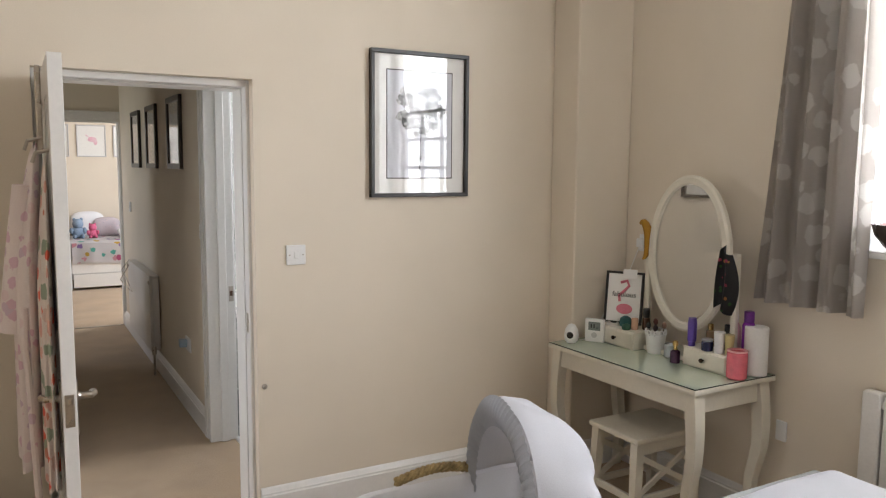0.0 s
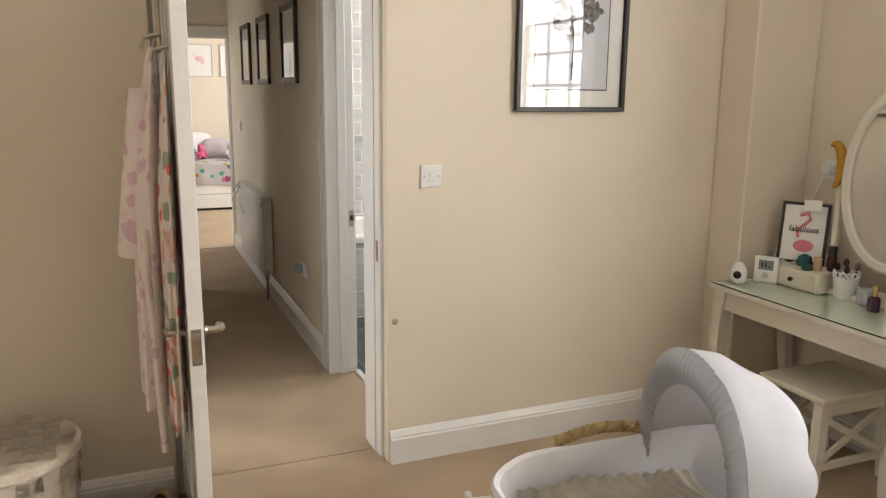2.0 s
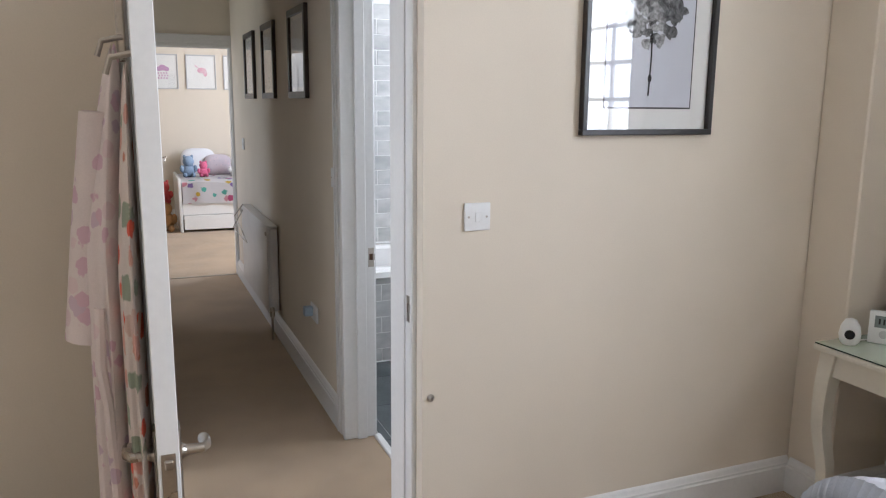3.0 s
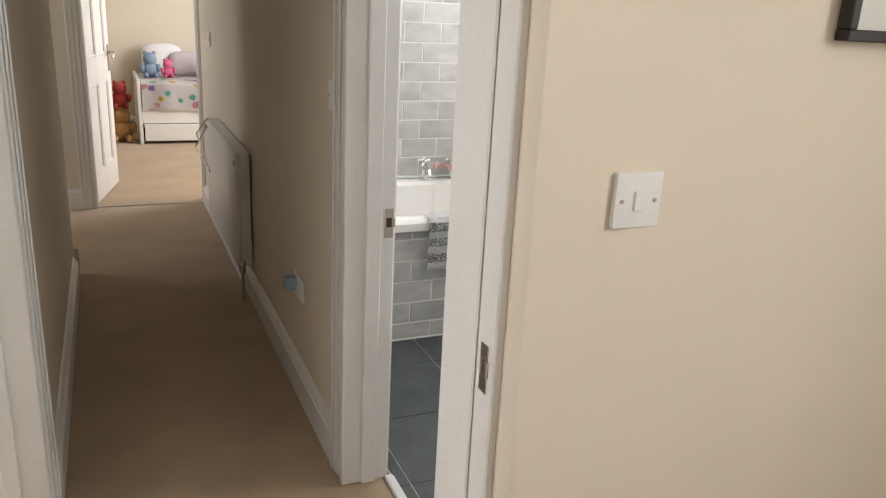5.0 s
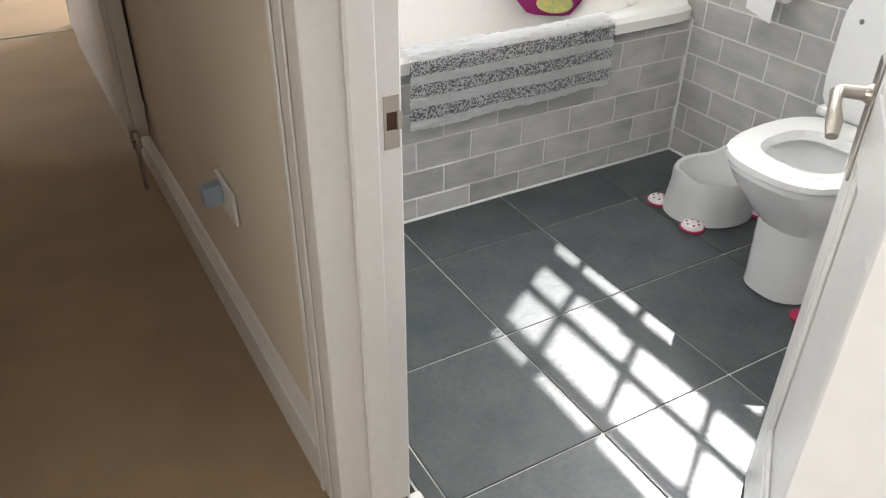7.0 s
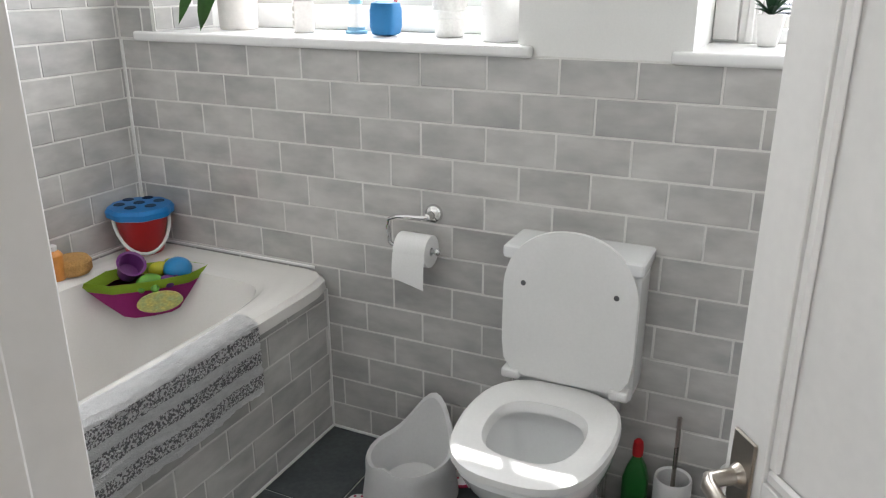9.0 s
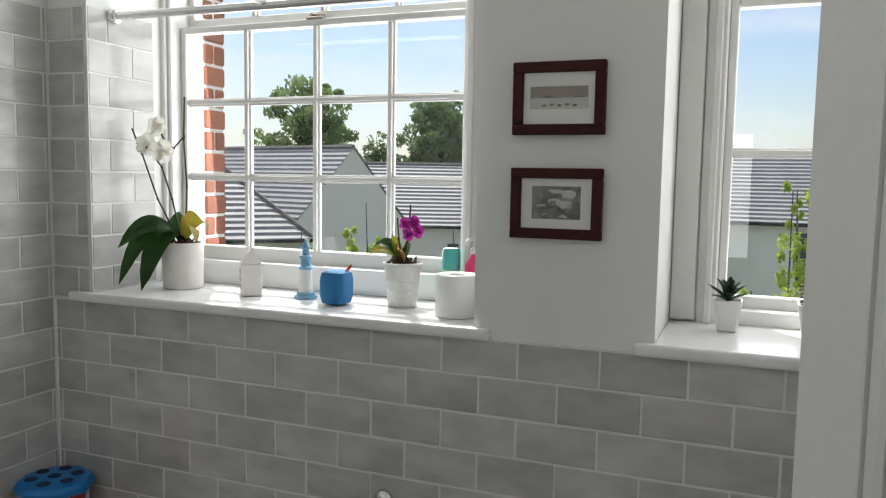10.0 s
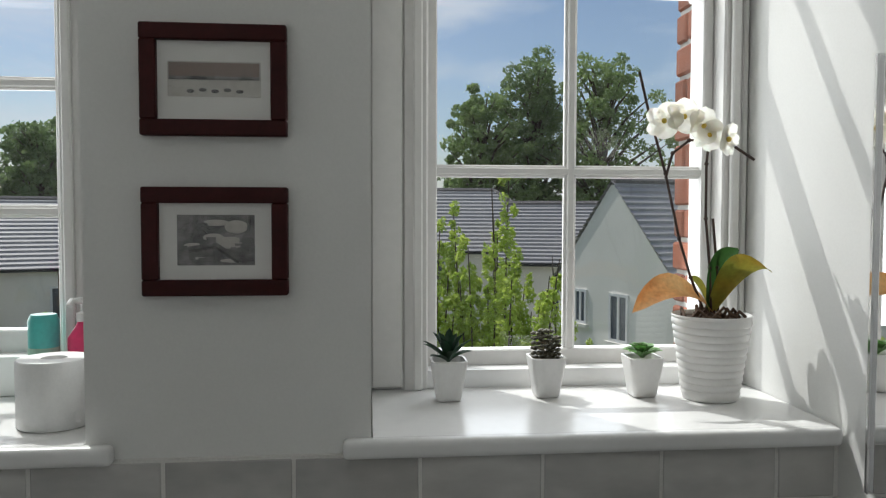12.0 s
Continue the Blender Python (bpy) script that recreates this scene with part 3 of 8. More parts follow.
sheet(bm, lambda u, v: Vector((1.87 + 0.10 * u, 5.86 + 0.05 * v + 0.01 * math.sin(9 * u), 0.635 + 0.022 * math.sin(math.pi * u) + 0.018 * math.sin(3.0 * v + 5 * u) - 0.03 * abs(v - 0.5))), 14, 8)
tagged(part("face_cloth", bm, mat("pale pink flannel", (0.75, 0.50, 0.48), 0.9, fine=300, bump=0.4), thick=0.006), "crumpled pale pink face cloth over the bath taps", "cloth")

# striped mat over the side of the bath
M_MATW = mat("white towelling", (0.80, 0.80, 0.80), 0.95, vary=0.06, fine=350, bump=0.8, depth=0.008)


def striped(name, bands):
    """Towelling with grey flecked bands across its height (world z)."""
    m = mat(name, (0.86, 0.86, 0.86), 0.95, vary=0.05, fine=330, bump=0.45, depth=0.006)
    n, l = m.node_tree.nodes, m.node_tree.links
    co, sep, fleck = n.new("ShaderNodeTexCoord"), n.new("ShaderNodeSeparateXYZ"), n.new("ShaderNodeTexNoise")
    fleck.inputs["Scale"].default_value, fleck.inputs["Detail"].default_value = 170, 2
    l.new(co.outputs["Object"], sep.inputs[0])
    l.new(co.outputs["Object"], fleck.inputs["Vector"])
    ramp = n.new("ShaderNodeValToRGB")
    ramp.color_ramp.interpolation = "CONSTANT"
    e = ramp.color_ramp.elements
    e[0].color, e[1].position = (0, 0, 0, 1), 1.0
    for a, b in bands:
        e.new(a).color = (1, 1, 1, 1)
        e.new(b).color = (0, 0, 0, 1)
    l.new(sep.outputs[2], ramp.inputs["Fac"])
    dots = n.new("ShaderNodeMapRange")
    dots.inputs[1].default_value, dots.inputs[2].default_value = 0.47, 0.53
    l.new(fleck.outputs["Fac"], dots.inputs[0])
    both = n.new("ShaderNodeMath")
    both.operation = "MULTIPLY"
    l.new(ramp.outputs["Color"], both.inputs[0])
    l.new(dots.outputs[0], both.inputs[1])
    mx = n.new("ShaderNodeMix")
    mx.data_type = "RGBA"
    b = n["Principled BSDF"]
    old = b.inputs["Base Color"].links[0].from_socket
    l.new(both.outputs[0], mx.inputs[0])
    l.new(old, mx.inputs[6])
    mx.inputs[7].default_value = (0.20, 0.20, 0.21, 1)
    l.new(mx.outputs[2], b.inputs["Base Color"])
    return m


def mat_shape(u, v):
    x = 1.565 + 0.745 * u
    s = 0.065 + v * 0.355
    wob = 0.006 * math.sin(14 * u + 2) * v
    if s < 0.10:
        return Vector((x, 5.30 - s, 0.574 + 0.004 * math.sin(8 * u)))
    if s < 0.16:
        a = (s - 0.10) / 0.06 * math.pi / 2
        return Vector((x, 5.20 - 0.028 * math.sin(a), 0.574 - 0.028 * (1 - math.cos(a))))
    return Vector((x + 0.012 * math.sin(3 * u) * v, 5.172 + wob, 0.546 - (s - 0.16) * 0.77 + 0.012 * (u - 0.5)))


bm = bmesh.new()
sheet(bm, mat_shape, 60, 50)
for v in bm.verts:
    v.co += Vector((random.uniform(-1, 1), random.uniform(-1, 1), random.uniform(-1, 1))) * 0.0025
tagged(part("bath_mat", bm, striped("grey and white striped towelling", [(0.368, 0.408), (0.438, 0.478), (0.505, 0.55)]), thick=0.014), "white and grey striped towelling mat hung over the bath side", "bath mat")

# toys on the rim
M_RED = mat("red plastic", (0.50, 0.015, 0.02), 0.35, vary=0.04, bump=0.02)
M_BLUEP = mat("bright blue plastic", (0.01, 0.20, 0.55), 0.35, vary=0.04, bump=0.02)
M_HOLE = mat("dark blue hole shade", (0.01, 0.03, 0.09), 0.7, vary=0.05)
bucket = thing("toy_bucket", "red toy bucket with a blue sieve lid and white handle", "toy bucket", (2.615, 5.885, 0.563))
bm = bmesh.new()
lathe(bm, [(0, 0), (0.058, 0), (0.062, 0.006), (0.085, 0.13), (0.09, 0.135), (0.08, 0.14)], 28)
part("pail", bm, M_RED, bucket)
bm = bmesh.new()
lathe(bm, [(0.096, 0.128), (0.104, 0.132), (0.106, 0.15), (0.098, 0.162), (0.05, 0.168), (0, 0.168)], 40)
for v in bm.verts:
    r = math.hypot(v.co.x, v.co.y)
    if r > 0.09:
        k = 1 + 0.035 * math.cos(8 * math.atan2(v.co.y, v.co.x))
        v.co.x, v.co.y = v.co.x * k, v.co.y * k
part("lid", bm, M_BLUEP, bucket, "blue scalloped sieve lid")
# holes are dark discs on the closed lid, their inner shade painted
for k in range(7):
    r = 0.062 if k else 0
    bm = bmesh.new()
    lathe(bm, [(0, 0.1705), (0.017, 0.1705), (0.019, 0.1685)], 14, (r * math.cos(k * 1.047), r * math.sin(k * 1.047), 0))
    part("sieve_hole", bm, M_HOLE, bucket)
bm = bmesh.new()
tube(bm, [(-0.088, 0.0, 0.125)] + [(-0.088 * math.cos(a), -0.10 * math.sin(a), 0.125 - 0.105 * math.sin(a)) for a in [k * math.pi / 14 for k in range(1, 14)]] + [(0.088, 0, 0.125)], 0.0055, 8)
part("handle", bm, M_PLASTIC, bucket, "white handle hanging down")
bucket.rotation_euler = (0, 0, radians(-40))

M_ORG = mat("orange sponge", (0.62, 0.36, 0.12), 0.95, vary=0.1, scale=30, fine=200, bump=0.9, depth=0.01)
bm = bmesh.new()
lathe(bm, [(0, 0), (0.045, 0.002), (0.055, 0.014), (0.056, 0.04), (0.046, 0.054), (0, 0.058)], 24)
tagged(part("bath_sponge", bm, M_ORG, at=pose(2.36, 5.925, 0.563)), "round orange bath sponge on the bath rim", "sponge")
bott = thing("shampoo_bottle", "bright pink shampoo bottle on the bath rim", "bottle", (2.235, 5.93, 0.563))
bm = bmesh.new()
lathe(bm, [(0, 0), (0.032, 0), (0.036, 0.01), (0.036, 0.13), (0.03, 0.155), (0.026, 0.17), (0.026, 0.20), (0.02, 0.208), (0, 0.21)], 24)
part("bottle_body", bm, mat("hot pink plastic", (0.80, 0.035, 0.28), 0.3, vary=0.03), bott)
boxes("label_patch", [(-0.02, 0.02, -0.0385, -0.034, 0.03, 0.12)], M_PLASTIC, bott, 0.002)

for x, c, lab, h in ((2.06, (0.03, 0.35, 0.30), "green and orange toiletry bottle on the bath rim", 0.15), (2.13, (0.55, 0.42, 0.05), "yellow toiletry bottle on the bath rim", 0.13), (2.30, (0.75, 0.33, 0.08), "orange toiletry bottle on the bath rim", 0.11)):
    bt = thing("shampoo_bottle", lab, "bottle", (x, 5.93, 0.563))
    bm = bmesh.new()
    lathe(bm, [(0, 0), (0.026, 0), (0.028, 0.006), (0.028, h * 0.72), (0.02, h * 0.82), (0.012, h * 0.85)], 20)
    part("bottle_body", bm, mat(lab[:20], c, 0.3, vary=0.08, scale=30), bt)
    bm = bmesh.new()
    lathe(bm, [(0.014, h * 0.85), (0.015, h * 0.98), (0.011, h), (0, h)], 16)
    part("cap", bm, M_RED if x < 2.1 else M_PLASTIC, bt)
boat = thing("toy_net", "green and magenta toy net filled with small bath toys", "toy holder", (2.46, 5.72, 0.43), -38)
bm = bmesh.new()
rim = [(-0.19, 0.0), (-0.12, 0.085), (0.0, 0.11), (0.12, 0.085), (0.19, 0.0), (0.12, -0.06), (0, -0.075), (-0.12, -0.06)]
def boat_ring(k, z):
    return [Vector((x * k, y * k, z)) for x, y in rim]
def loft(bm, rings, close=True):
    vs = [[bm.verts.new(p) for p in r] for r in rings]
    for a, b in zip(vs, vs[1:]):
        for i in range(len(a)):
            j = (i + 1) % len(a)
            bm.faces.new((a[i], a[j], b[j], b[i]))
    if close:
        bm.faces.new(vs[-1])
loft(bm, [boat_ring(0.45, 0.0), boat_ring(0.7, 0.05), boat_ring(0.93, 0.10)])
part("net_body", bm, mat("magenta mesh cloth", (0.50, 0.03, 0.26), 0.75, fine=350, bump=0.5), boat, thick=0.004)
bm = bmesh.new()
loft(bm, [boat_ring(0.93, 0.10), boat_ring(1.0, 0.118), boat_ring(0.97, 0.13), boat_ring(0.86, 0.115), boat_ring(0.62, 0.06)])
part("net_rim", bm, mat("lime green cloth", (0.33, 0.50, 0.03), 0.75, fine=350, bump=0.4), boat, thick=0.003)
bm = bmesh.new()
lathe(bm, [(0, 0), (0.058, 0), (0.06, 0.006), (0, 0.008)], 24, (0.02, -0.062, 0.058), Euler((radians(115), 0, 0)).to_matrix().to_4x4() @ Matrix.Diagonal((1.15, 0.75, 1, 1)))
part("net_window", bm, mat("pale yellow toy duck seen through mesh", (0.62, 0.55, 0.16), 0.6, vary=0.2, scale=40, tint=(0.42, 0.50, 0.22)), boat)
for nm, col, at, r, lab in (("toy_cup", (0.17, 0.04, 0.20), (-0.05, 0.015, 0.15), 0.045, "dark purple plastic toy cup in the net"), ("toy_ball", (0.02, 0.22, 0.50), (0.09, -0.01, 0.135), 0.045, "blue plastic toy ball in the net"),
                            ("toy_turtle", (0.15, 0.38, 0.05), (0.0, -0.04, 0.115), 0.035, "green plastic bath toy in the net"), ("toy_block", (0.55, 0.55, 0.03), (0.04, 0.03, 0.13), 0.03, "lime plastic bath toy in the net"), ("toy_fish", (0.12, 0.03, 0.18), (0.05, -0.045, 0.11), 0.028, "purple plastic bath toy in the net")):
    bm = bmesh.new()
    if nm == "toy_cup":
        lathe(bm, [(0, -0.03), (0.03, -0.03), (0.042, 0.03), (0.045, 0.032), (0.038, 0.028), (0.03, -0.02), (0, -0.02)], 18, turn=Euler((0.7, 0.3, 0)).to_matrix().to_4x4())
    else:
        ball(bm, (0, 0, 0), r, (1, 1, 0.85) if nm == "toy_ball" else (1.2, 0.8, 0.8))
        if nm == "toy_turtle":
            for a in range(5):
                ball(bm, (0.035 * math.cos(a * 1.25), 0.035 * math.sin(a * 1.25), -0.01), 0.013, seg=8)
        if nm in ("toy_block", "toy_fish"):
            ball(bm, (0.03, 0.005, 0.012), r * 0.55, seg=10)
    tagged(part(nm, bm, mat(nm + " plastic", col, 0.35, vary=0.04), at=pose(2.46, 5.72, 0.43, 0, 0, -38) @ Matrix.Translation(at)), lab, "toy")

# ---- bathroom: toilet ----
toilet = thing("toilet", "white porcelain close-coupled toilet with its lid up", "toilet", (2.725, 4.395, 0))


def egg(k, front, back, wide, z, n=40):
    """An egg outline: x runs to the room side (negative)."""
    pts = []
    for i in range(n):
        a = 2 * math.pi * i / n
        c, s = math.cos(a), math.sin(a)
        e = 2.9
        q = (abs(c) ** e + abs(s) ** e) ** (-1 / e)
        mid = (front + back) / 2
        pts.append(Vector((mid + (back - front) / 2 * c * q * k, wide * s * q * k * (1 - 0.10 * (-c if c < 0 else 0)), z)))
    return pts


bm = bmesh.new()
loft(bm, [egg(1, -0.46, -0.03, 0.122, 0.0), egg(1, -0.46, -0.03, 0.12, 0.02), egg(1, -0.47, -0.03, 0.12, 0.22), egg(1, -0.52, -0.05, 0.145, 0.275), egg(1, -0.57, -0.10, 0.172, 0.34), egg(1, -0.60, -0.14, 0.18, 0.39), egg(0.99, -0.60, -0.14, 0.18, 0.402),
          egg(0.74, -0.585, -0.19, 0.175, 0.402), egg(0.70, -0.57, -0.2, 0.17, 0.36), egg(0.5, -0.53, -0.22, 0.17, 0.26), egg(0.25, -0.5, -0.24, 0.17, 0.22)])
part("bowl", bm, M_PORC, toilet)
bm = bmesh.new()
loft(bm, [egg(0.97, -0.608, -0.155, 0.186, 0.404), egg(1.0, -0.61, -0.152, 0.188, 0.412), egg(0.99, -0.61, -0.152, 0.188, 0.428), egg(0.95, -0.60, -0.155, 0.188, 0.434), egg(0.66, -0.585, -0.20, 0.18, 0.43), egg(0.62, -0.575, -0.205, 0.178, 0.404)], False)
part("seat_ring", bm, M_PLASTIC, toilet, "white toilet seat")
bm = bmesh.new()
def lid_ring(k, out):
    pts = []
    for i in range(44):
        a = 2 * math.pi * i / 44
        c, s = math.cos(a), math.sin(a)
        e = 2.15 if s > 0 else 7.0
        q = (abs(c) ** e + abs(s) ** e) ** (-1 / e)
        h = 0.69 + (0.16 if s > 0 else 0.254) * s * q * k
        w = 0.176 * c * q * k * (1 if s < 0 else 1 - 0.05 * s)
        pts.append(Vector((-0.165 + 0.10 * (h - 0.44) * 0.25 + out, w, h)))
    return pts
loft(bm, [lid_ring(0.93, -0.003), lid_ring(0.99, -0.002), lid_ring(1.0, 0.006), lid_ring(0.98, 0.016), lid_ring(0.90, 0.018)])
bm.faces.new([v for v in bm.verts][:44])
part("lid", bm, M_PLASTIC, toilet, "raised white plastic toilet lid")
M_RUB = mat("grey rubber", (0.12, 0.12, 0.13), 0.7)
for s in (-1, 1):
    bm = bmesh.new()
    ball(bm, (-0.160, 0.12 * s, 0.70), 0.008, (0.5, 1, 1), 10)
    part("lid_buffer", bm, M_RUB, toilet)
    boxes("hinge", [(-0.175, -0.13, 0.145 * s - 0.025, 0.145 * s + 0.025, 0.425, 0.452)], M_PLASTIC, toilet, 0.008, seg=3)
boxes("cistern", [(-0.145, -0.008, -0.172, 0.172, 0.405, 0.755)], M_PORC, toilet, 0.02, seg=4)
boxes("cistern_lid", [(-0.158, -0.006, -0.181, 0.181, 0.758, 0.795)], M_PORC, toilet, 0.012, seg=3)
boxes("pan_plinth", [(-0.20, -0.01, -0.13, 0.13, 0.30, 0.403)], M_PORC, toilet, 0.02, seg=3)

# paper holder
hold = thing("paper_holder", "chrome wall bracket holding a white paper roll", "toilet roll holder", (2.722, 4.845, 0.80))
bm = bmesh.new()
lathe(bm, [(0, 0.0), (0.028, 0.0), (0.028, 0.006), (0.022, 0.016), (0.012, 0.022), (0.01, 0.05), (0, 0.052)], 22, (0, 0, 0), Euler((0, radians(-90), 0)).to_matrix().to_4x4())
tube(bm, [(-0.048, 0, 0), (-0.055, 0.01, 0), (-0.06, 0.09, -0.004), (-0.06, 0.115, -0.015), (-0.06, 0.12, -0.04), (-0.06, 0.115, -0.085), (-0.06, 0.10, -0.093), (-0.06, -0.035, -0.093)], 0.006, 10)
ball(bm, (-0.06, -0.037, -0.093), 0.011, seg=10)
part("bracket", bm, M_CHROME, hold)
M_PAPER = mat("white tissue paper", (0.85, 0.85, 0.84), 0.95, vary=0.02, fine=200, bump=0.2)
bm = bmesh.new()
lathe(bm, [(0.012, -0.05), (0.046, -0.05), (0.047, -0.048), (0.047, 0.048), (0.046, 0.05), (0.012, 0.05), (0.012, -0.05)], 30, (-0.06, 0.03, -0.095), Euler((radians(90), 0, 0)).to_matrix().to_4x4())
sheet(bm, lambda u, v: Vector((-0.108 - 0.008 * math.sin(2 * v), -0.02 + 0.1 * u, -0.095 - (0.075 + 0.025 * (1 - u)) * v)), 6, 8)
part("paper_roll", bm, M_PAPER, hold, "white toilet paper roll with a loose end")

# potty, step stool, brush, bleach
M_GREYPL = mat("pale grey plastic", (0.70, 0.70, 0.70), 0.35, vary=0.02)
M_SPOTS = mat("white plastic", (0.80, 0.79, 0.79), 0.4, vary=0.01)
M_CRIM = mat("crimson rubber", (0.38, 0.015, 0.07), 0.55, vary=0.05)
potty = thing("potty", "pale grey plastic toddler potty with spotted feet", "potty", (2.505, 4.82, 0), 172)
bm = bmesh.new()
def pot(k, z, wx=0.125, wy=0.125, tall=0.0):
    pts = []
    for i in range(40):
        a = 2 * math.pi * i / 40
        back = max(0, -math.cos(a)) ** 4
        notch = math.exp(-(a if a < math.pi else 2 * math.pi - a) ** 2 / 0.06)
        pts.append(Vector((wx * math.cos(a) * k * 1.15, wy * math.sin(a) * k, z + tall * (back * 0.125 + notch * 0.02))))
    return pts
loft(bm, [pot(1.08, 0.0), pot(1.06, 0.02), pot(0.98, 0.10), pot(0.98, 0.135, tall=1), pot(0.95, 0.145, tall=1), pot(0.86, 0.14, tall=0.95), pot(0.76, 0.10, tall=0.3), pot(0.62, 0.045)])
part("potty_bowl", bm, M_GREYPL, potty)
for a in (35, -35, 145, -145):
    bm = bmesh.new()
    lathe(bm, [(0, 0), (0.035, 0.0), (0.037, 0.006), (0.03, 0.018), (0, 0.022)], 18)
    part("foot", bm, M_SPOTS, potty, at=pose(0.155 * math.cos(radians(a)) * 1.05, 0.12 * math.sin(radians(a)) * 1.35, 0.0))
    bm = bmesh.new()
    lathe(bm, [(0.034, 0.0), (0.0405, 0.0), (0.0405, 0.006), (0.036, 0.008)], 18)
    for k in range(7):
        r = 0.02 if k else 0
        ball(bm, (r * math.cos(k * 1.047), r * math.sin(k * 1.047), 0.0195), 0.0045, (1, 1, 0.6), 6)
    part("foot_trim", bm, M_CRIM, potty, at=pose(0.155 * math.cos(radians(a)) * 1.05, 0.12 * math.sin(radians(a)) * 1.35, 0.0))

stool = thing("step_stool", "white plastic step stool with crimson non-slip dots", "step stool", (2.415, 4.10, 0), 6)
bm = bmesh.new()
rr = lambda hx, hy, z, n=6: [Vector((hx * math.copysign(abs(math.cos(a)) ** (2 / n), math.cos(a)), hy * math.copysign(abs(math.sin(a)) ** (2 / n), math.sin(a)), z)) for a in [2 * math.pi * (i + 0.5) / 40 for i in range(40)]]
loft(bm, [rr(0.135, 0.19, 0.0), rr(0.133, 0.188, 0.02), rr(0.108, 0.150, 0.19), rr(0.10, 0.142, 0.202), rr(0.09, 0.13, 0.205)])
part("stool_body", bm, M_SPOTS, stool)
bm = bmesh.new()
for i in range(7):
    for j in range(8):
        x, y = -0.084 + 0.028 * i, -0.119 + 0.034 * j
        if abs(x) < 0.03 and abs(y) < 0.045:
            continue
        lathe(bm, [(0.0085, 0.202), (0.008, 0.2085), (0, 0.209)], 10, (x, y, 0))
part("non_slip_dots", bm, M_CRIM, stool, "crimson rubber dots")
bm = bmesh.new()
lathe(bm, [(0.034, 0.202), (0.032, 0.2075), (0, 0.208)], 22, turn=Matrix.Diagonal((0.6, 1.1, 1, 1)))
part("grip_patch", bm, M_CRIM, stool)
for sx in (-1, 1):
    for sy in (-1, 1):
        bm = bmesh.new()
        lathe(bm, [(0, 0), (0.034, 0.0), (0.035, 0.01), (0.026, 0.022), (0, 0.024)], 16)
        part("foot", bm, M_CRIM, stool, at=pose(sx * 0.125, sy * 0.178, 0))

stool.scale = (0.95, 0.95, 0.70)
brush = thing("toilet_brush", "white toilet brush holder with a steel handle", "toilet brush", (2.655, 4.105, 0))
bm = bmesh.new()
lathe(bm, [(0, 0), (0.045, 0), (0.048, 0.01), (0.05, 0.17), (0.047, 0.18), (0.042, 0.175), (0.04, 0.05), (0, 0.05)], 26)
part("holder", bm, M_PLASTIC, brush)
bm = bmesh.new()
tube(bm, [(0, 0, 0.06), (0, 0, 0.36)], 0.006)
part("brush_handle", bm, M_STEEL, brush, "thin steel rod")
bleach = thing("bleach_bottle", "green plastic bleach bottle with a red cap", "bottle", (2.665, 4.205, 0))
bm = bmesh.new()
loft(bm, [[Vector((p.x * a, p.y * b, z)) for p in rr(1, 1, 0, 4)] for a, b, z in ((0.028, 0.04, 0), (0.03, 0.043, 0.01), (0.03, 0.043, 0.15), (0.024, 0.03, 0.19), (0.014, 0.016, 0.215), (0.013, 0.013, 0.235))])
part("bottle_body", bm, mat("dark green plastic", (0.02, 0.16, 0.03), 0.3, vary=0.05), bleach)
bm = bmesh.new()
lathe(bm, [(0, 0.225), (0.018, 0.225), (0.019, 0.25), (0.016, 0.268), (0.009, 0.275), (0, 0.276)], 18)
part("cap", bm, M_RED, bleach, "red cap")
bleach.scale = (0.8, 0.8, 0.95)
bin_ = thing("pedal_bin", "small pale bin beside the toilet brush", "bin", (2.63, 3.90, 0))
bm = bmesh.new()
lathe(bm, [(0, 0), (0.085, 0), (0.088, 0.01), (0.092, 0.235), (0.095, 0.245), (0.09, 0.25), (0.05, 0.262), (0, 0.264)], 30)
part("bin_body", bm, M_GREYPL, bin_)

# towel rail tube over the bath and its curtain rail
rail = thing("shower_rail", "white and steel shower curtain rail above the bath", "curtain rail", (0, 0, 0))
bm = bmesh.new()
tube(bm, [(2.824, 5.826, 2.11), (2.824, 4.613, 2.10)], 0.0125, 14)
part("rail_wall", bm, M_CHROME, rail)
bm = bmesh.new()
tube(bm, [(2.824, 5.284, 2.118), (1.085, 5.25, 2.165)], 0.013, 14)
part("rail_bath", bm, M_GLOSS, rail, "white enamelled rail")
bm = bmesh.new()
lathe(bm, [(0, 0), (0.024, 0), (0.022, 0.018), (0.013, 0.024), (0, 0.024)], 16, (2.824, 5.828, 2.11), Euler((radians(90), 0, 0)).to_matrix().to_4x4())
part("rail_bracket", bm, M_CHROME, rail)

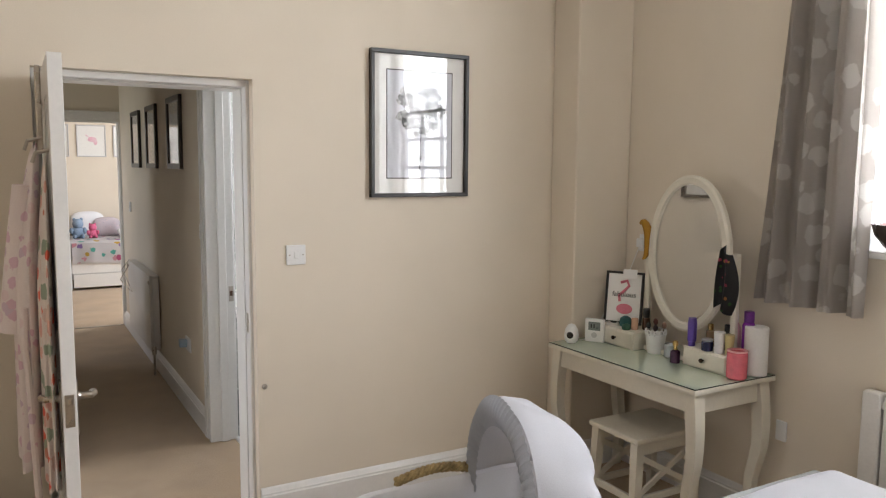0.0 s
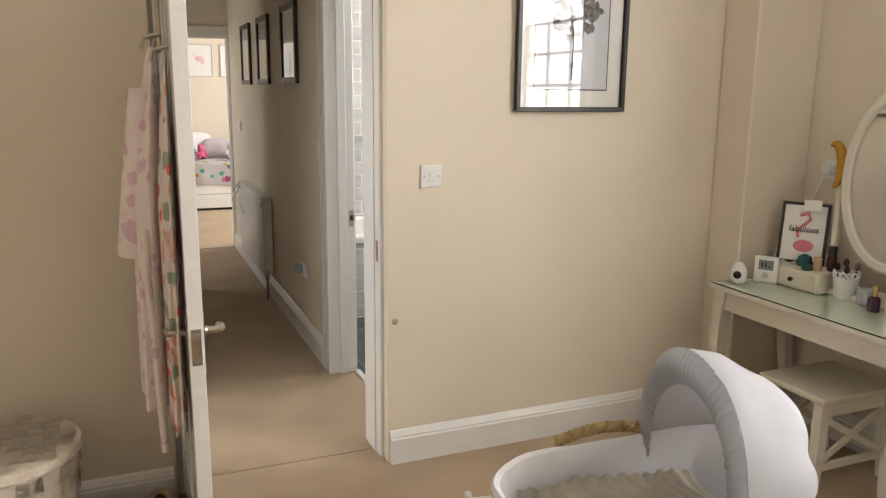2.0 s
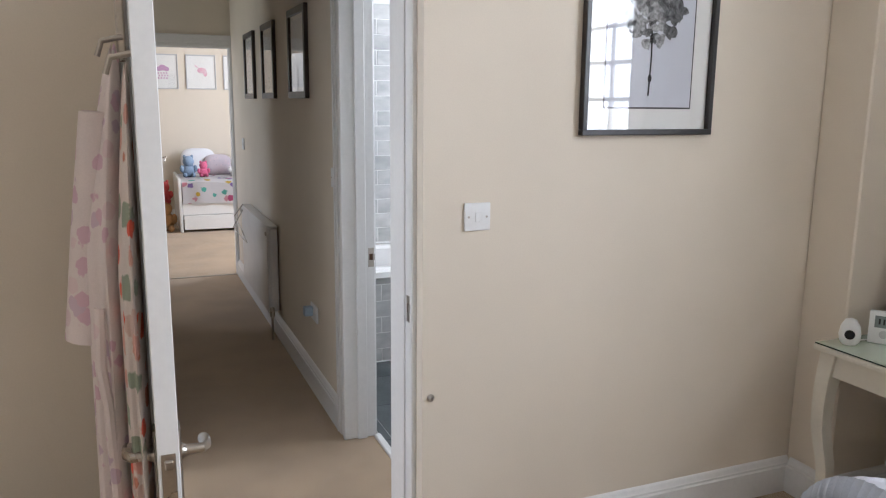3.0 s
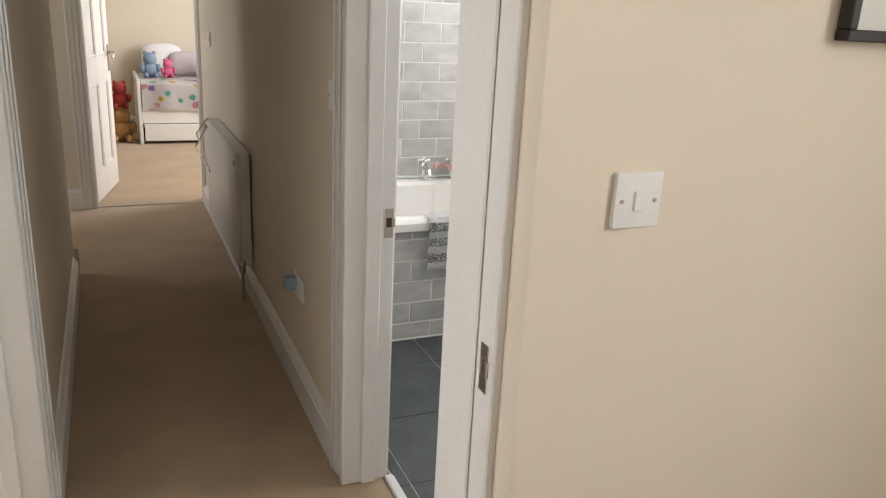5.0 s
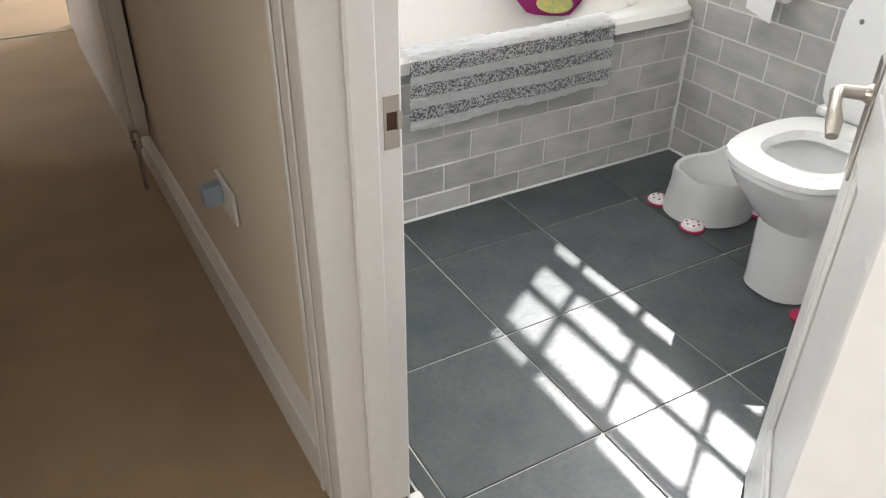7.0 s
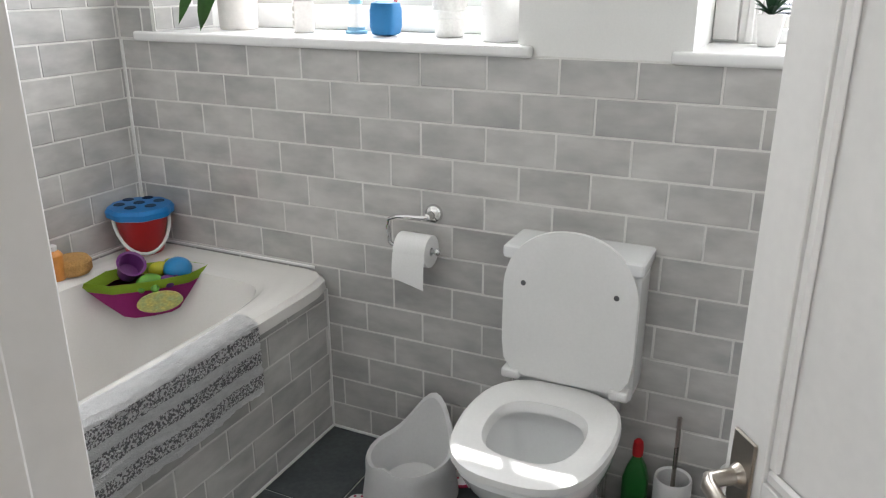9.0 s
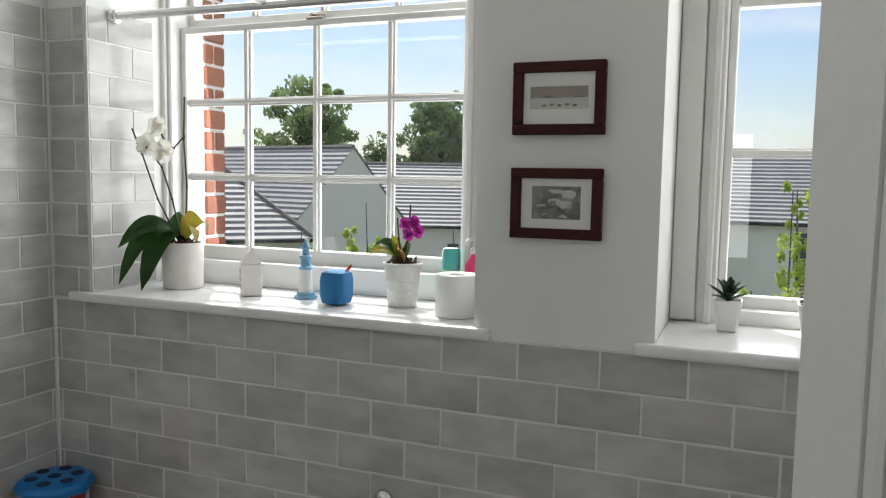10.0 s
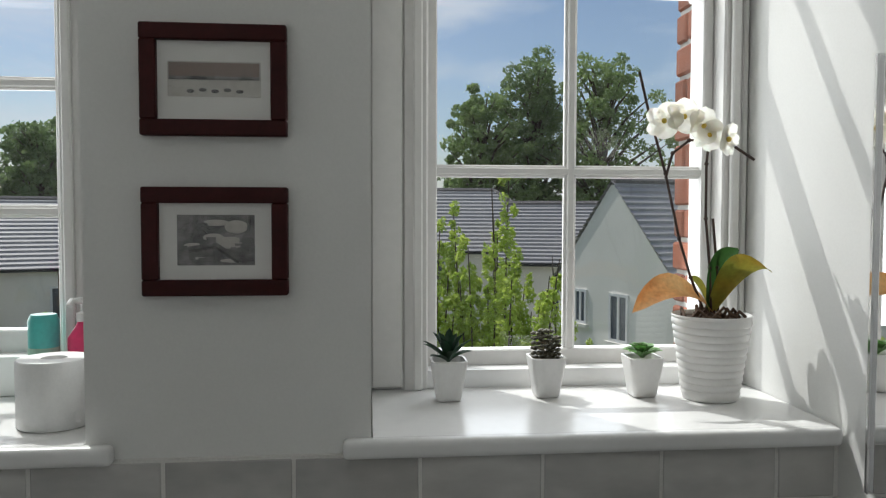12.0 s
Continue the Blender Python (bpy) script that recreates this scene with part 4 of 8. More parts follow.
# pictures
def picture(name, label, w, h, frame_w, frame_d, m_frame, mount, at, rz, art, glazed=True):
    """A framed picture; its back lies at the origin, it faces -y."""
    t = thing(name, label, "picture", at, rz)
    boxes("picture_frame", [(-w / 2, w / 2, -frame_d, 0, h / 2 - frame_w, h / 2), (-w / 2, w / 2, -frame_d, 0, -h / 2, -h / 2 + frame_w),
                            (-w / 2, -w / 2 + frame_w, -frame_d + 0.0005, -0.0005, -h / 2 + frame_w, h / 2 - frame_w), (w / 2 - frame_w, w / 2, -frame_d + 0.0005, -0.0005, -h / 2 + frame_w, h / 2 - frame_w)], m_frame, t, 0.002)
    boxes("mount", [(-w / 2 + frame_w, w / 2 - frame_w, -0.008, -0.002, -h / 2 + frame_w, h / 2 - frame_w)], mount, t)
    art(t)
    if glazed:
        g = boxes("picture_glass", [(-w / 2 + frame_w, w / 2 - frame_w, -0.0135, -0.012, -h / 2 + frame_w, h / 2 - frame_w)], M_GLASS, t)
        g.visible_shadow = False
    return t


M_SEPIA = mat("faded brown print", (0.24, 0.17, 0.14), 0.7, vary=0.1, scale=30, tint=(0.22, 0.17, 0.15))
M_PALEP = mat("pale print", (0.55, 0.53, 0.49), 0.7, vary=0.06, scale=40)
M_BLACKP = mat("black and white photograph", (0.05, 0.05, 0.05), 0.6, vary=0.2, scale=45, tint=(0.28, 0.27, 0.26))
M_INK = mat("black ink", (0.015, 0.015, 0.016), 0.7, vary=0.1)


def art_beach(t):
    boxes("print", [(-0.068, 0.068, -0.0092, -0.008, -0.024, 0.028)], M_PALEP, t)
    boxes("print_sky", [(-0.066, 0.066, -0.0100, -0.0092, 0.006, 0.026)], M_SEPIA, t)
    bm = bmesh.new()
    box(bm, -0.066, 0.066, -0.0104, -0.0095, 0.001, 0.006)
    for k in range(5):
        lathe(bm, [(0, 0), (0.006, 0.0), (0, 0.001)], 8, (-0.035 + 0.018 * k, -0.0093, -0.016 + 0.002 * (k % 2)), Euler((radians(90), 0, 0)).to_matrix().to_4x4() @ Matrix.Diagonal((1, 0.5, 1, 1)))
    part("print_detail", bm, M_BLACKP, t)


def art_palm(t):
    boxes("print", [(-0.057, 0.057, -0.0092, -0.008, -0.036, 0.04)], M_BLACKP, t)
    bm = bmesh.new()
    rnd = random.Random(4)
    for k in range(26):
        x, z = rnd.uniform(-0.055, 0.045), rnd.uniform(-0.034, 0.0)
        box(bm, x, min(0.056, x + rnd.uniform(0.004, 0.02)), -0.0102, -0.0091, z, z + rnd.uniform(0.002, 0.01))
    for a in range(10):
        c, s = math.cos(a * 0.63), math.sin(a * 0.63)
        tube(bm, [(-0.03, -0.0095, 0.022), (-0.03 + 0.013 * c, -0.0095, 0.024 + 0.008 * s), (-0.03 + 0.022 * c, -0.0095, 0.018 + 0.012 * s)], 0.0018, 5)
    tube(bm, [(0.05, -0.0095, 0.038), (0.047, -0.0095, 0.01), (0.055, -0.0095, -0.01)], 0.003, 5)
    tube(bm, [(-0.04, -0.0095, -0.012), (0.0, -0.0095, -0.006), (0.035, -0.0095, -0.03)], 0.005, 5)
    part("print_detail", bm, M_BLACKP, t)
    bm = bmesh.new()
    for x, z, w, h in ((0.02, -0.002, 0.024, 0.009), (-0.004, 0.006, 0.016, 0.006), (-0.034, -0.006, 0.014, 0.004), (0.03, 0.022, 0.018, 0.010), (0.0, 0.028, 0.02, 0.005), (-0.03, -0.026, 0.018, 0.003), (0.025, -0.029, 0.02, 0.003)):
        ball(bm, (x, -0.0092, z), 1.0, (w, 0.0009, h), 14)
    part("print_light", bm, M_PALEP, t)


picture("framed_print", "small beach print in a dark mahogany frame", 0.214, 0.165, 0.024, 0.02, M_DKWOOD, M_MOUNT, (2.728, 4.412, 1.821), -90, art_beach)
picture("framed_print", "small palm tree print in a dark mahogany frame", 0.214, 0.163, 0.024, 0.02, M_DKWOOD, M_MOUNT, (2.728, 4.412, 1.581), -90, art_palm)

# mirror on the side wall
mir = thing("wall_mirror", "frameless mirror with bright metal edge on the side wall", "mirror", (0, 0, 0))
boxes("mirror_glass", [(2.0, 2.625, 3.4125, 3.42, 1.20, 1.86)], mat("mirror silver", (0.9, 0.9, 0.9), 0.015, 1.0, vary=0.0, bump=0), mir)
boxes("mirror_edge", [(2.625, 2.634, 3.4122, 3.426, 1.195, 1.865)], M_CHROME, mir, 0.002)


# ---- bathroom: things on the sills ----
SZ = 1.2755


def leaf_blade(bm, base, tip, wide, droop=0.0, fold=0.25, seg=10, twist=0.0):
    """A strap leaf from base to tip, arched."""
    a, b = Vector(base), Vector(tip)
    d = b - a
    side = d.cross(Vector((0, 0, 1)))
    side = side.normalized() if side.length > 1e-4 else Vector((1, 0, 0))
    up = side.cross(d).normalized()
    side, up = side * math.cos(twist) + up * math.sin(twist), up * math.cos(twist) - side * math.sin(twist)

    def f(u, v):
        p = a + d * u + Vector((0, 0, 1)) * (droop * 4 * u * (1 - u))
        w = wide * max(0.0, math.sin(math.pi * (0.08 + 0.92 * u) ** 1.15)) ** 0.6
        k = v * 2 - 1
        return p + side * (w * k) + up * (fold * w * abs(k))
    sheet(bm, f, seg, 4)


def petal_flower(bm, at, face, r, rnd):
    """Five broad petals round a point, facing the given way."""
    q = Vector(face).to_track_quat("Z", "Y").to_matrix().to_4x4()
    m = Matrix.Translation(at) @ q
    for k in range(5):
        a = k * 2 * math.pi / 5 + rnd.uniform(-0.1, 0.1)
        w = 0.62 if k in (1, 4) else 0.45

        def f(u, v):
            t = u
            ww = w * r * math.sin(math.pi * min(1, t * 0.86 + 0.07)) ** 0.6
            k2 = v * 2 - 1
            x, y = t * r, ww * k2
            return m @ Vector((x * math.cos(a) - y * math.sin(a), x * math.sin(a) + y * math.cos(a), 0.18 * r * t * t + 0.06 * r * k2 * k2))
        sheet(bm, f, 6, 4)


def orchid(name, label, at, pot_profile, m_pot, leaves, stems, flowers, m_flower, size, heart=True, ribs=0):
    t = thing(name, label, "potted plant", at)
    rnd = random.Random(name + label)
    bm = bmesh.new()
    lathe(bm, pot_profile, 36)
    part("plant_pot", bm, m_pot, t)
    top = max(z for r, z in pot_profile)
    rad = [r for r, z in pot_profile if z == top][0]
    bm = bmesh.new()
    lathe(bm, [(0, top - 0.006), (rad * 0.7, top - 0.010), (rad * 0.93, top - 0.018)], 20)
    for k in range(22):
        a, r = rnd.uniform(0, 6.28), rnd.uniform(0, rad * 0.8)
        tube(bm, [(r * math.cos(a), r * math.sin(a), top - 0.012), (r * math.cos(a + .5), r * math.sin(a + .5), top + rnd.uniform(0.002, 0.02)), (r * 1.1 * math.cos(a + 1), r * 1.1 * math.sin(a + 1), top - 0.004)], 0.0035, 5)
    part("bark", bm, M_SOIL, t)
    for base, tip, w, droop, m in leaves:
        bm = bmesh.new()
        leaf_blade(bm, base, tip, w, droop, twist=0.75)
        part("leaf", bm, m, t, thick=0.0025)
    for pts in stems:
        bm = bmesh.new()
        tube(bm, pts, 0.0028, 7)
        for p in pts[1:-1]:
            ball(bm, p, 0.0045, seg=7)
        part("stem", bm, M_STEM, t)
    for p, face in flowers:
        bm = bmesh.new()
        petal_flower(bm, p, face, size * rnd.uniform(0.9, 1.1), rnd)
        fl = part("flower", bm, m_flower, t, thick=0.001)
        if heart:
            bm = bmesh.new()
            ball(bm, Vector(p) + Vector(face).normalized() * size * 0.15, size * 0.16, seg=8)
            part("flower_heart", bm, M_YELLOW, fl)
    return t


M_POTW = mat("white ribbed ceramic", (0.78, 0.77, 0.75), 0.4, vary=0.02)
M_POTC = mat("cream speckled ceramic", (0.74, 0.71, 0.68), 0.5, vary=0.03, scale=20)
M_POTT = mat("white painted tin", (0.72, 0.72, 0.70), 0.4, vary=0.06, scale=20)
# tall white orchid near the bath, seen from the doorway
orchid("orchid", "white orchid with long dark leaves in a cream pot", (2.93, 5.665, SZ),
       [(0, 0), (0.058, 0), (0.062, 0.006), (0.065, 0.14), (0.063, 0.145), (0.058, 0.143), (0.056, 0.1)], M_POTC,
       [((0, 0, 0.15), (-0.15, 0.12, 0.13), 0.036, 0.06, M_LEAF), ((0, 0, 0.15), (-0.13, 0.05, 0.0), 0.038, 0.09, M_LEAF), ((0, 0, 0.15), (0.02, 0.09, 0.19), 0.034, 0.04, M_LEAF), ((0, 0, 0.15), (-0.12, -0.15, 0.16), 0.03, 0.05, M_LEAFY), ((0, 0, 0.15), (0.0, -0.10, 0.19), 0.032, 0.05, M_LEAFY), ((0, 0, 0.15), (-0.17, 0.1, 0.02), 0.034, 0.10, M_LEAF)],
       [[(0, 0, 0.14), (-0.01, 0.03, 0.28), (-0.02, 0.06, 0.38), (-0.05, 0.09, 0.44), (-0.04, 0.14, 0.455)], [(0, 0.01, 0.14), (-0.03, 0.07, 0.28), (-0.05, 0.11, 0.42), (-0.06, 0.14, 0.50)], [(0, -0.01, 0.14), (0.0, -0.02, 0.32), (0.0, -0.01, 0.47), (0.0, -0.015, 0.60)], [(0.0, -0.015, 0.48), (0.0, 0.03, 0.44), (-0.01, 0.06, 0.47), (-0.02, 0.07, 0.5)]],
       [((-0.05, 0.09, 0.45), (-1, -0.3, 0.1)), ((-0.05, 0.03, 0.43), (-1, -0.5, -0.1)), ((-0.03, 0.07, 0.505), (-1, -0.3, 0.3))], M_PETAL, 0.034, heart=False)
# milk-carton house, lighthouse, speaker
bm = bmesh.new()
box(bm, -0.036, 0.036, -0.03, 0.03, 0, 0.095, 0.002)
va = [bm.verts.new(p) for p in ((-0.036, -0.03, 0.0955), (0.036, -0.03, 0.0955), (0.036, 0.03, 0.0955), (-0.036, 0.03, 0.0955), (-0.036, 0, 0.145), (0.036, 0, 0.145))]
for f in ((0, 1, 5, 4), (2, 3, 4, 5), (1, 2, 5), (3, 0, 4), (3, 2, 1, 0)):
    bm.faces.new([va[i] for i in f])
house_o = thing("house_ornament", "small white ceramic house ornament on the window board", "ornament", (2.90, 5.385, SZ), 40)
part("house_body", bm, M_POTC, house_o)
for s in (-1, 1):
    bm = bmesh.new()
    for i in range(4):
        for j in range(3):
            box(bm, -0.028 + 0.016 * i, -0.02 + 0.016 * i, s * 0.0295, s * 0.0315, 0.02 + 0.022 * j, 0.034 + 0.022 * j)
    part("windows", bm, mat("grey painted window", (0.5, 0.48, 0.45), 0.6), house_o)
light_o = thing("lighthouse_ornament", "white and pale blue wooden lighthouse ornament", "ornament", (2.92, 5.205, SZ))
M_PBLUE = mat("chalky pale blue paint", (0.22, 0.42, 0.58), 0.7, vary=0.08, scale=30)
bm = bmesh.new()
lathe(bm, [(0, 0), (0.034, 0), (0.034, 0.008), (0.027, 0.01), (0.027, 0.018), (0.019, 0.019)], 20)
part("base", bm, M_PBLUE, light_o, "pale blue base")
bm = bmesh.new()
lathe(bm, [(0.017, 0.085), (0.021, 0.088), (0.021, 0.094), (0.015, 0.096), (0.015, 0.118), (0.019, 0.12), (0.019, 0.126), (0.010, 0.128), (0.011, 0.148), (0.015, 0.15), (0.006, 0.165), (0.004, 0.175), (0, 0.176)], 20)
part("lantern", bm, M_PBLUE, light_o)
bm = bmesh.new()
lathe(bm, [(0.022, 0.0185), (0.018, 0.086)], 20)
part("tower", bm, M_POTC, light_o, "white tower")
spk = thing("speaker", "round-edged blue fabric speaker with a red loop", "speaker", (2.865, 5.07, SZ + 0.001))
bm = bmesh.new()
loft(bm, [[Vector((p.x, p.y, z)) for p in rr(w, w, 0, 4)] for w, z in ((0.03, 0.0), (0.047, 0.006), (0.054, 0.03), (0.054, 0.085), (0.048, 0.108), (0.03, 0.115))])
part("speaker_body", bm, M_BLUE, spk)
bm = bmesh.new()
tube(bm, [(0.0, -0.035, 0.11), (0.0, -0.05, 0.125), (0.0, -0.062, 0.135), (0.0, -0.06, 0.128), (0.01, -0.04, 0.11)], 0.0028, 6)
part("loop", bm, M_RED, spk, "red cord loop")
spk.scale = (0.75, 0.75, 0.84)
# small magenta orchid in a tin pail
pink_orchid = orchid("orchid", "magenta orchid with yellowing leaves in a white tin pot", (2.925, 4.893, SZ),
       [(0, 0), (0.045, 0), (0.047, 0.004), (0.051, 0.05), (0.053, 0.052), (0.052, 0.056), (0.054, 0.075), (0.056, 0.077), (0.055, 0.081), (0.06, 0.125), (0.063, 0.128), (0.06, 0.131), (0.056, 0.12)], M_POTT,
       [((0, 0, 0.13), (-0.04, 0.10, 0.15), 0.022, 0.03, M_LEAFY), ((0, 0, 0.13), (-0.03, 0.09, 0.175), 0.02, 0.03, M_LEAF), ((0, 0, 0.13), (-0.01, 0.035, 0.21), 0.018, 0.0, M_LEAFY), ((0, 0, 0.13), (0.01, -0.02, 0.19), 0.018, 0.0, M_LEAF), ((0, 0, 0.12), (-0.04, 0.0, 0.17), 0.022, 0.02, M_LEAFB)],
       [[(0, 0, 0.12), (0, 0.015, 0.2), (0.0, 0.02, 0.26)], [(0, 0, 0.12), (0.0, -0.02, 0.2), (0.0, -0.025, 0.30)], [(0, 0, 0.12), (0, -0.01, 0.18), (-0.01, -0.03, 0.235)]],
       [((-0.02, -0.015, 0.245), (-1, 0.1, 0.1)), ((-0.02, -0.045, 0.25), (-1, -0.3, 0.1)), ((-0.025, -0.03, 0.215), (-1, 0, -0.2)), ((-0.02, -0.06, 0.225), (-1, -0.4, 0))], M_PINK, 0.019, heart=False)
pink_orchid.scale = (0.88, 0.88, 0.95)
bm = bmesh.new()
lathe(bm, [(0.02, 0), (0.056, 0), (0.058, 0.003), (0.058, 0.107), (0.056, 0.11), (0.02, 0.11), (0.019, 0.105), (0.019, 0.003), (0.02, 0)], 34)
tagged(part("toilet_roll", bm, M_PAPER, at=pose(2.85, 4.70, SZ)), "spare white toilet roll standing on the window board", "toilet roll")
can = thing("spray_can", "turquoise aerosol can behind the toilet roll", "can", (3.01, 4.78, SZ))
bm = bmesh.new()
lathe(bm, [(0, 0), (0.026, 0), (0.027, 0.004), (0.027, 0.10), (0.025, 0.104)], 22)
part("can_body", bm, mat("mint green tin", (0.33, 0.55, 0.42), 0.35, vary=0.08, scale=25), can)
bm = bmesh.new()
lathe(bm, [(0.0265, 0.102), (0.027, 0.15), (0.022, 0.162), (0, 0.164)], 22)
part("cap", bm, mat("turquoise plastic", (0.10, 0.50, 0.46), 0.3), can)
soap = thing("soap_bottle", "clear soap pump bottle with a pink label", "bottle", (3.0, 4.705, SZ))
bm = bmesh.new()
lathe(bm, [(0, 0), (0.027, 0), (0.028, 0.006), (0.028, 0.12), (0.015, 0.14), (0.011, 0.15)], 22)
part("bottle_body", bm, mat("hot pink label", (0.75, 0.05, 0.17), 0.35, vary=0.08, scale=30), soap)
bm = bmesh.new()
lathe(bm, [(0.013, 0.15), (0.013, 0.165), (0.005, 0.168), (0.005, 0.19), (0, 0.191)], 14)
tube(bm, [(0, 0, 0.188), (-0.03, 0.01, 0.19), (-0.036, 0.012, 0.182)], 0.006, 8)
part("pump", bm, M_PLASTIC, soap, "white pump")


def succulent(label, at, kind, m, rz):
    t = thing("succulent", label, "potted plant", at, rz, "succulents in white pots")
    bm = bmesh.new()
    loft(bm, [[Vector((p.x, p.y, z)) for p in rr(w, w, 0, 7)] for w, z in ((0.021, 0.0), (0.023, 0.003), (0.034, 0.072), (0.034, 0.076), (0.030, 0.076), (0.029, 0.065))])
    part("plant_pot", bm, M_POTW, t)
    rnd = random.Random(kind)
    bm = bmesh.new()
    if kind == "spike":
        for k in range(14):
            a, e = k * 2.4, 0.25 + 0.075 * k
            d = Vector((math.cos(a) * math.cos(e), math.sin(a) * math.cos(e), math.sin(e)))
            leaf_blade(bm, (0, 0, 0.07), Vector((0, 0, 0.07)) + d * rnd.uniform(0.05, 0.068), 0.009, 0.004, 0.5, 6)
    elif kind == "towers":
        for cx, cy, h in ((-0.012, 0.006, 0.055), (0.013, -0.004, 0.05), (0.0, -0.016, 0.04), (0.004, 0.016, 0.048)):
            for j in range(6):
                for k in range(5):
                    a = k * 1.257 + j * 0.6
                    ball(bm, (cx + 0.009 * math.cos(a), cy + 0.009 * math.sin(a), 0.072 + h * j / 5), 0.0055, (1, 1, 0.6), 6)
    else:
        for ring, (n, e, ln) in enumerate(((9, 0.35, 0.042), (7, 0.75, 0.036), (5, 1.15, 0.028))):
            for k in range(n):
                a = k * 2 * math.pi / n + ring * 0.4
                d = Vector((math.cos(a) * math.cos(e), math.sin(a) * math.cos(e), math.sin(e)))
                leaf_blade(bm, (0, 0, 0.072), Vector((0, 0, 0.074)) + d * ln, 0.011, 0.004, 0.4, 6)
    part("plant", bm, m, t, thick=0.0022 if kind != "towers" else 0)
    return t


succulent("spiky dark green succulent in a square white pot", (2.96, 4.035, SZ), "spike", M_SUCC, 0)
succulent("knobbly brown green succulent in a square white pot", (2.975, 3.845, SZ), "towers", M_SUCCB, 0)
succulent("pale green rosette succulent in a square white pot", (2.96, 3.66, SZ), "rosette", M_SUCCL, 0)
ribbed = [(0, 0), (0.054, 0), (0.056, 0.003)]
for k in range(11):
    r = 0.057 + 0.0020 * k
    ribbed += [(r, 0.008 + 0.0145 * k), (r + 0.0022, 0.012 + 0.0145 * k), (r + 0.0022, 0.018 + 0.0145 * k), (r + 0.0005, 0.0215 + 0.0145 * k)]
ribbed += [(0.083, 0.172), (0.080, 0.174), (0.077, 0.165)]
tall_orchid = orchid("orchid", "tall white orchid with a withered leaf in a ribbed white pot", (2.93, 3.537, SZ), ribbed[:-3] + [(0.08, 0.172), (0.079, 0.174), (0.076, 0.165)], M_POTW,
       [((0, 0, 0.18), (-0.06, 0.19, 0.185), 0.032, 0.05, M_LEAFB), ((0, 0, 0.17), (0.0, 0.05, 0.25), 0.016, 0.02, M_LEAFY), ((0, 0, 0.18), (-0.02, -0.045, 0.31), 0.034, 0.03, M_LEAF), ((0, 0, 0.18), (-0.10, -0.075, 0.265), 0.03, 0.05, M_LEAFY)],
       [[(0, 0.01, 0.165), (-0.01, 0.05, 0.25), (-0.02, 0.08, 0.33), (-0.02, 0.11, 0.46), (-0.03, 0.15, 0.58), (-0.03, 0.17, 0.66)], [(-0.02, 0.11, 0.45), (-0.03, 0.10, 0.50), (-0.04, 0.07, 0.525), (-0.05, 0.035, 0.525), (-0.06, 0.0, 0.52), (-0.07, -0.05, 0.485)], [(0, 0, 0.165), (-0.01, 0.01, 0.27), (-0.01, 0.02, 0.37), (-0.02, 0.025, 0.48), (-0.04, 0.03, 0.52)], [(0.01, -0.02, 0.165), (-0.01, -0.005, 0.27), (-0.01, 0.005, 0.37)]],
       [((-0.05, 0.125, 0.56), (-1, 0.6, 0.2)), ((-0.06, 0.09, 0.567), (-1, 0.2, 0.3)), ((-0.065, 0.055, 0.55), (-1, -0.2, 0.1)), ((-0.075, 0.01, 0.525), (-1, -0.6, -0.2)), ((-0.06, 0.04, 0.535), (-1, 0.1, -0.5))], M_PETAL, 0.034)
tall_orchid.scale = (0.92, 0.92, 0.92)

